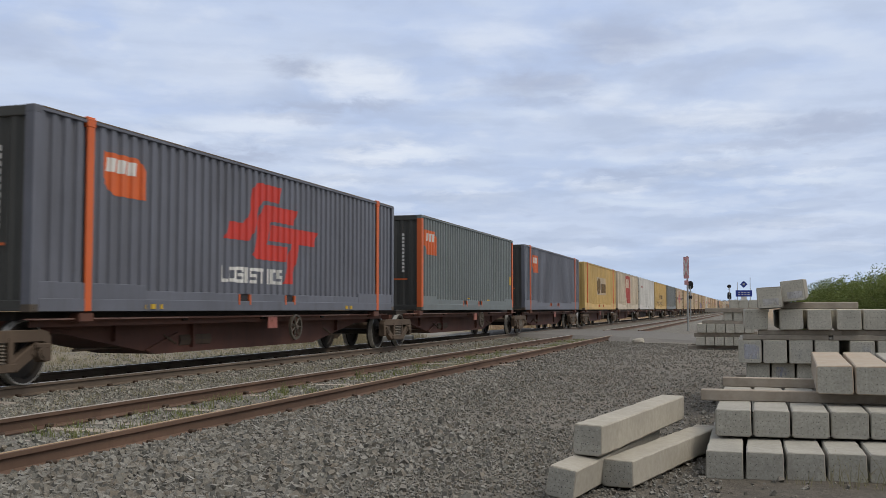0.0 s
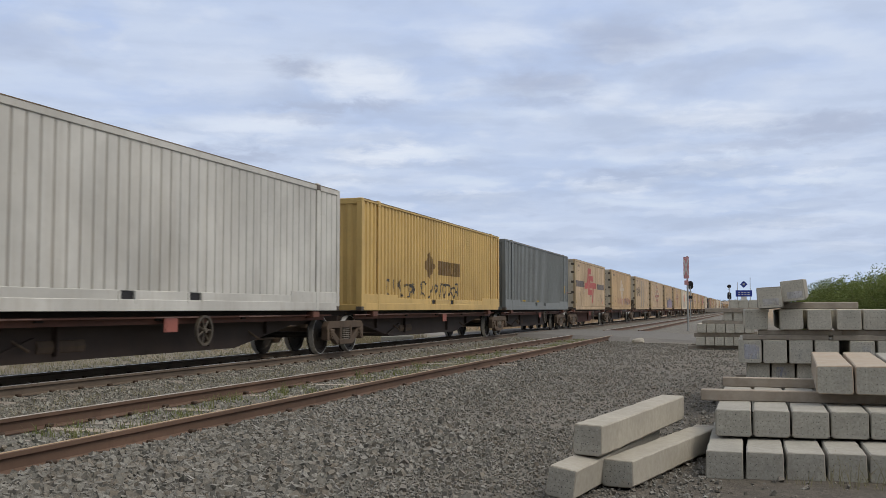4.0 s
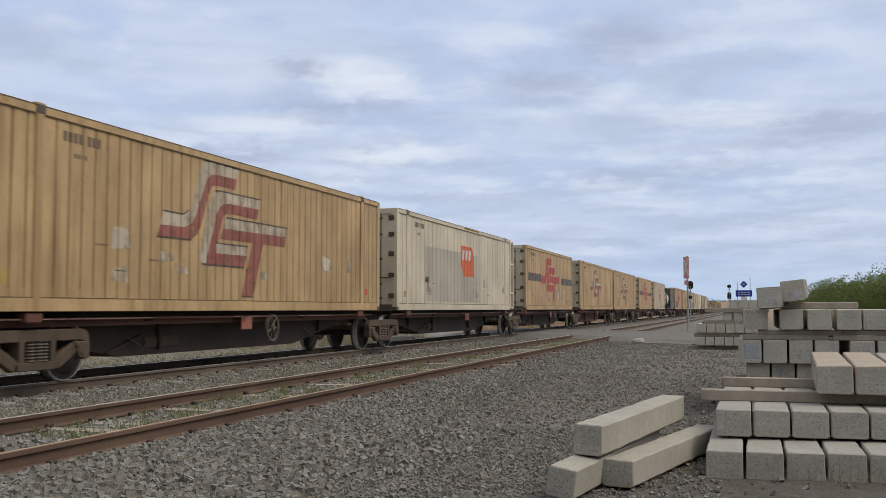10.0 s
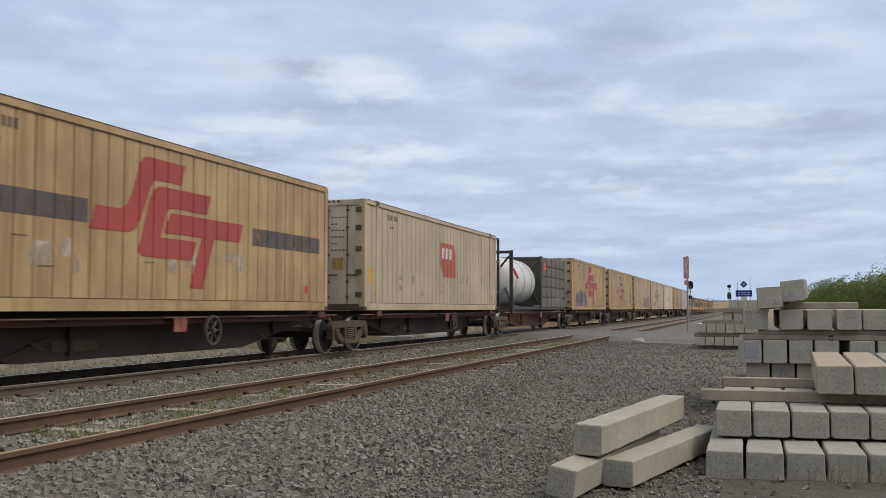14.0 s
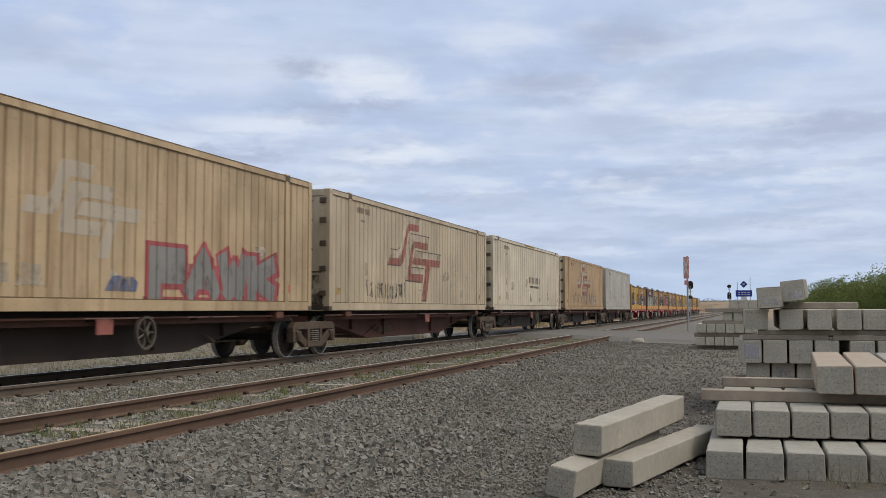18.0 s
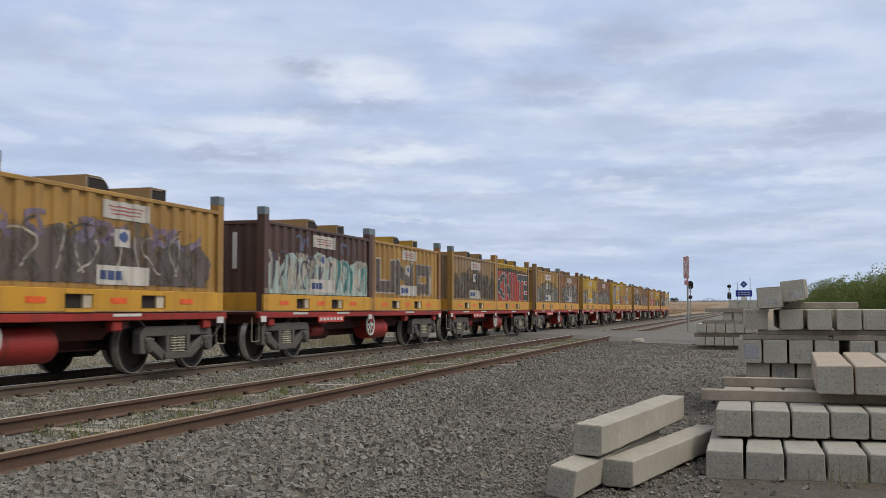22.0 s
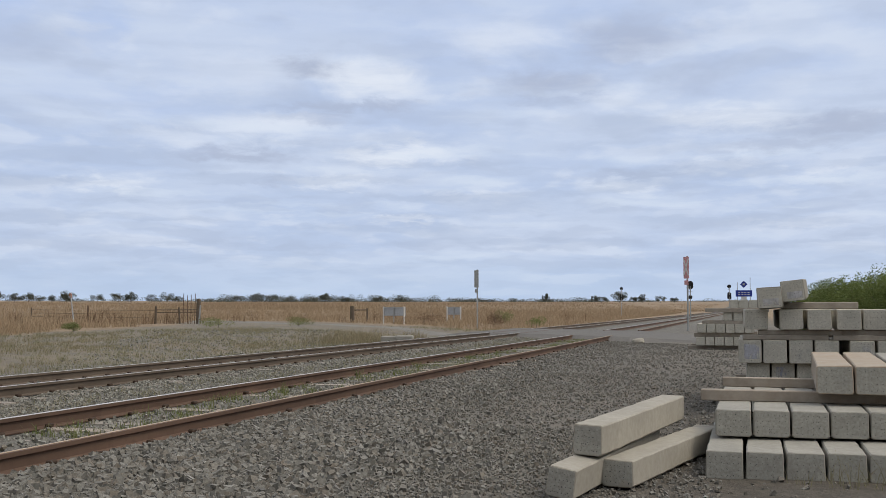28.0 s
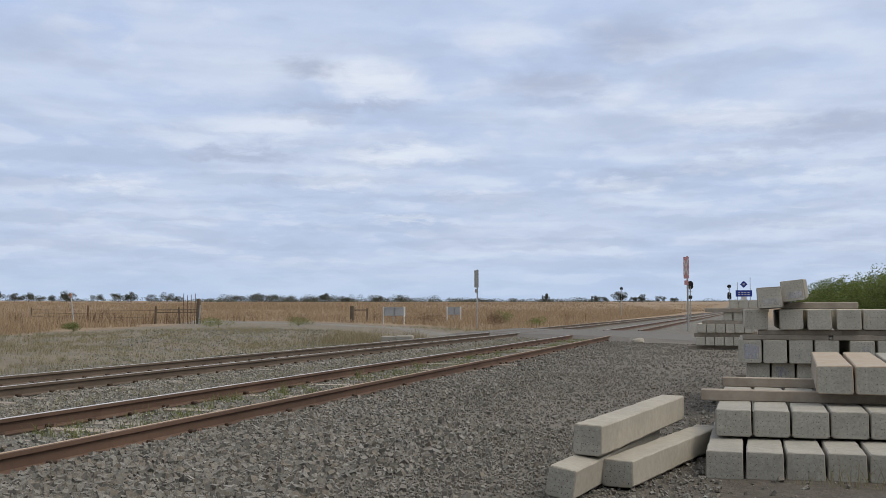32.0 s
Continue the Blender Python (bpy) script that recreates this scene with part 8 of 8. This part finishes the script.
while len(spots) < 13000:
    y = 22 + 260 * rg.random() ** 1.6
    x = -21 - (0.52 * y + 12) * rg.random() * 0.98
    if x > -0.50 * y - 30 and in_field(x, y):
        spots.append((x, y, rg.uniform(0.35, 0.85) * (0.7 + 0.5 * noise.noise((x * 0.2, y * 0.2, 5))), 0.55, 8, 0.018 + 0.0002 * y))
while len(spots) < 21000:
    y = 190 + 620 * rg.random() ** 1.3
    x = -22 - (0.52 * y + 12) * rg.random()
    if in_field(x, y):
        spots.append((x, y, rg.uniform(0.7, 1.3), 1.2 + 0.004 * y, 6, 0.05 + 0.0002 * y))
while len(spots) < 26000:
    y = 45 + 560 * rg.random() ** 1.5
    x = -0.48 * y - 16 - (0.46 * y + 10) * rg.random()
    if in_field(x, y):
        spots.append((x, y, rg.uniform(0.55, 1.15), 0.8 + 0.004 * y, 7, 0.03 + 0.0002 * y))
tagged(part("field_grass", blades("field_grass", spots, rg), "straw"), "tall dry straw-coloured grass", "grass", kind="stuff")
spots = []
while len(spots) < 5000:
    y = rg.uniform(62, 330)
    x = -13.8 - abs(rg.gauss(0, 9)) - 0.02 * y
    if in_field(x, y) and abs(y - road_y(x)) > 7:
        spots.append((x, y, rg.uniform(0.3, 0.75), 0.6, 6, 0.035))
tagged(part("lineside_grass", blades("lineside_grass", spots, rg), "straw"), "dry grass beside the line beyond the crossing", "grass", kind="stuff")
spots = [(x, y, rg.uniform(0.9, 1.4), 0.55, 26, 0.022) for x, y in ((-rg.uniform(26, 70), rg.uniform(45, 110)) for _ in range(40)) if in_field(x, y)]
spots += [(x + rg.uniform(-0.4, 0.4), y, rg.uniform(0.9, 1.5), 0.8, 11, 0.035) for x, y in ((-53.2, 62.4), (-51.6, 61.1), (-52.1, 65.9), (-49.8, 67.7), (-49.0, 67.0), (-48.7, 68.4), (-49.0, 69.5), (-46.7, 69.8), (-46.9, 70.9), (-46.0, 72.6), (-44.7, 71.1), (-44.7, 72.3), (-46.2, 84.2), (-30.6, 95.2), (-20.7, 81.4), (-21.2, 87.5), (-19.2, 108.3), (-18.3, 118.6)) for _ in range(2)]
tagged(part("tall_weeds", blades("tall_weeds", spots, rg, 0.25), "weed_brown"), "brown seeded weeds standing in the grass", "weeds", kind="stuff")
spots = [(-14.3 - 19 * rg.random() ** 1.5, rg.uniform(15, 66), rg.uniform(0.06, 0.26), 0.16, 10, 0.010) for _ in range(4600)]
spots = [s for s in spots if abs(s[1] - road_y(s[0])) > 5.5]
tagged(part("verge_weeds", blades("verge_weeds", spots, rg), "grass_pale"), "thin pale weeds on the gravel verge", "weeds", kind="stuff")
spots = []
for _ in range(5200):
    x, y = -17.2 - 13.0 * rg.random(), rg.uniform(18, 56)
    if noise.noise((x * 0.5, y * 0.16, 4)) > 0.16 and abs(y - road_y(x)) > 6:
        spots.append((x, y, rg.uniform(0.08, 0.24), 0.2, 9, 0.010))
for _ in range(90):
    x, y = rg.uniform(-18.5, -14.6), rg.uniform(38, 45.5)
    spots.append((x, y, rg.uniform(0.35, 0.75), 0.4, 22, 0.016))
tagged(part("verge_straw", blades("verge_straw", spots, rg), "grass_dry"), "dry straw grass along the drain beside the line", "grass", kind="stuff")
spots = []
for x, y, h in ((-6.35, 10.9, 0.24), (-6.5, 13.3, 0.22), (-6.6, 16.5, 0.26), (-6.3, 17.6, 0.24), (-5.65, 8.9, 0.14), (-6.3, 19.0, 0.24), (-6.4, 23.0, 0.22), (-6.0, 24.5, 0.2), (-6.6, 26.5, 0.2), (-6.2, 8.2, 0.12)):
    spots.append((x, y, h, 0.09, 26, 0.007))
for _ in range(900):
    x, y = rg.uniform(-6.85, -5.5), rg.uniform(8, 40)
    if noise.noise((x * 1.4, y * 0.7, 11)) > -0.12:
        spots.append((x, y, rg.uniform(0.04, 0.15), 0.15, 14, 0.009))
tagged(part("track_grass", blades("track_grass", spots, rg), "grass_green"), "green grass tufts between the siding rails", "grass", kind="stuff")
spots = [(rg.uniform(-9.2, -7.2), rg.uniform(9, 44), rg.uniform(0.04, 0.16), 0.14, 10, 0.008) for _ in range(900)]
tagged(part("track_weeds", blades("track_weeds", spots, rg), "grass_pale"), "yellow-green weeds in the ballast between the tracks", "weeds", kind="stuff")
spots = [(x, y, h, 0.16, 14, 0.006) for x, y, h in ((0.55, 7.72, 0.24), (0.72, 7.70, 0.28), (0.82, 7.72, 0.2), (0.35, 7.70, 0.12), (0.95, 7.75, 0.3))]
tagged(part("stack_weeds", blades("stack_weeds", spots, rg, 0.45), "grass_pale"), "dry weed stalks growing up against the beams", "weeds", kind="stuff")


def bush_spot(x, y, h, w, seed, mat, label):
    r = random.Random(seed)
    lobes = [((r.uniform(-0.4, 0.4) * w, r.uniform(-0.4, 0.4) * w, h * r.uniform(0.3, 0.7)), (w * 0.28, w * 0.28, h * 0.32)) for _ in range(6)]
    b = thing("low_bush", label, "bush", at=pose(x, y, ground_z(x, y)))
    part("stem", lambda bm: rod(bm, (0, 0, -0.1), (0, 0, h * 0.6), 0.04, 6, 0.015), "bark", b)
    part("leaves", leaf_mesh("leaves", r, lobes, 1600, 0.055), mat, b)


for k, (col, dist, h, w, mat, label) in enumerate((
        (-0.019, 78, 1.15, 2.6, "weed_brown", "dark brown bush in the dry grass"), (0.052, 77, 1.3, 1.2, "weed_brown", "round brown bush beside the sign post"), (0.094, 80, 0.9, 1.6, "needles", "small green bush in the dry grass"),
        (0.062, 88, 1.5, 1.5, "needles", "green weed clump in the field"), (-0.145, 74, 0.8, 2.2, "grass_green", "green weed clump by the side road"), (-0.225, 70, 0.9, 3.0, "grass_green", "green clump at the field's edge"),
        (-0.37, 60, 0.6, 1.2, "grass_green", "green weed clump by the fence"))):
    x, y = bearing(col, dist)
    bush_spot(x, y, h, w, 600 + k, mat, label)


# ---- movement ----
def motions():
    """The train rolls down the line, slowing a little; the clouds drift."""
    times = [0.0, 2.0, 4.0, 6.0, 8.0, 10.0, 12.0, 14.0, 16.0, 18.0, 20.0, 22.0, 24.0, 26.0, 28.0, 30.0, 32.0]
    for ob, q, z in TRAIN:
        walk(ob, [(t, pose(MAIN_X, q - run(t), z)) for t in times])
    for ob, x, v, q in WHEELS:
        # the wheels turn while their wagon passes; far off a wheel is a speck
        first = max(0, min(930, round((q - 75.0) / 20.5 * FPS)))
        rows = [(0.0, 0.0)] if first else []
        k = first
        while k < min(958, first + 126) and q - run(k / FPS) > -12:
            rows.append((k / FPS, run(k / FPS) - run(first / FPS)))
            k += 1
        rows.append((32.0, rows[-1][1]))
        walk(ob, [(t, pose(x, v, 0.456, math.degrees(r / 0.456) % 360.0)) for t, r in rows])
    walk(CLOUDS, [(t, pose(0, 0, 0, 0, 0, -0.0225 * t)) for t in (0.0, 16.0, 32.0)])


motions()
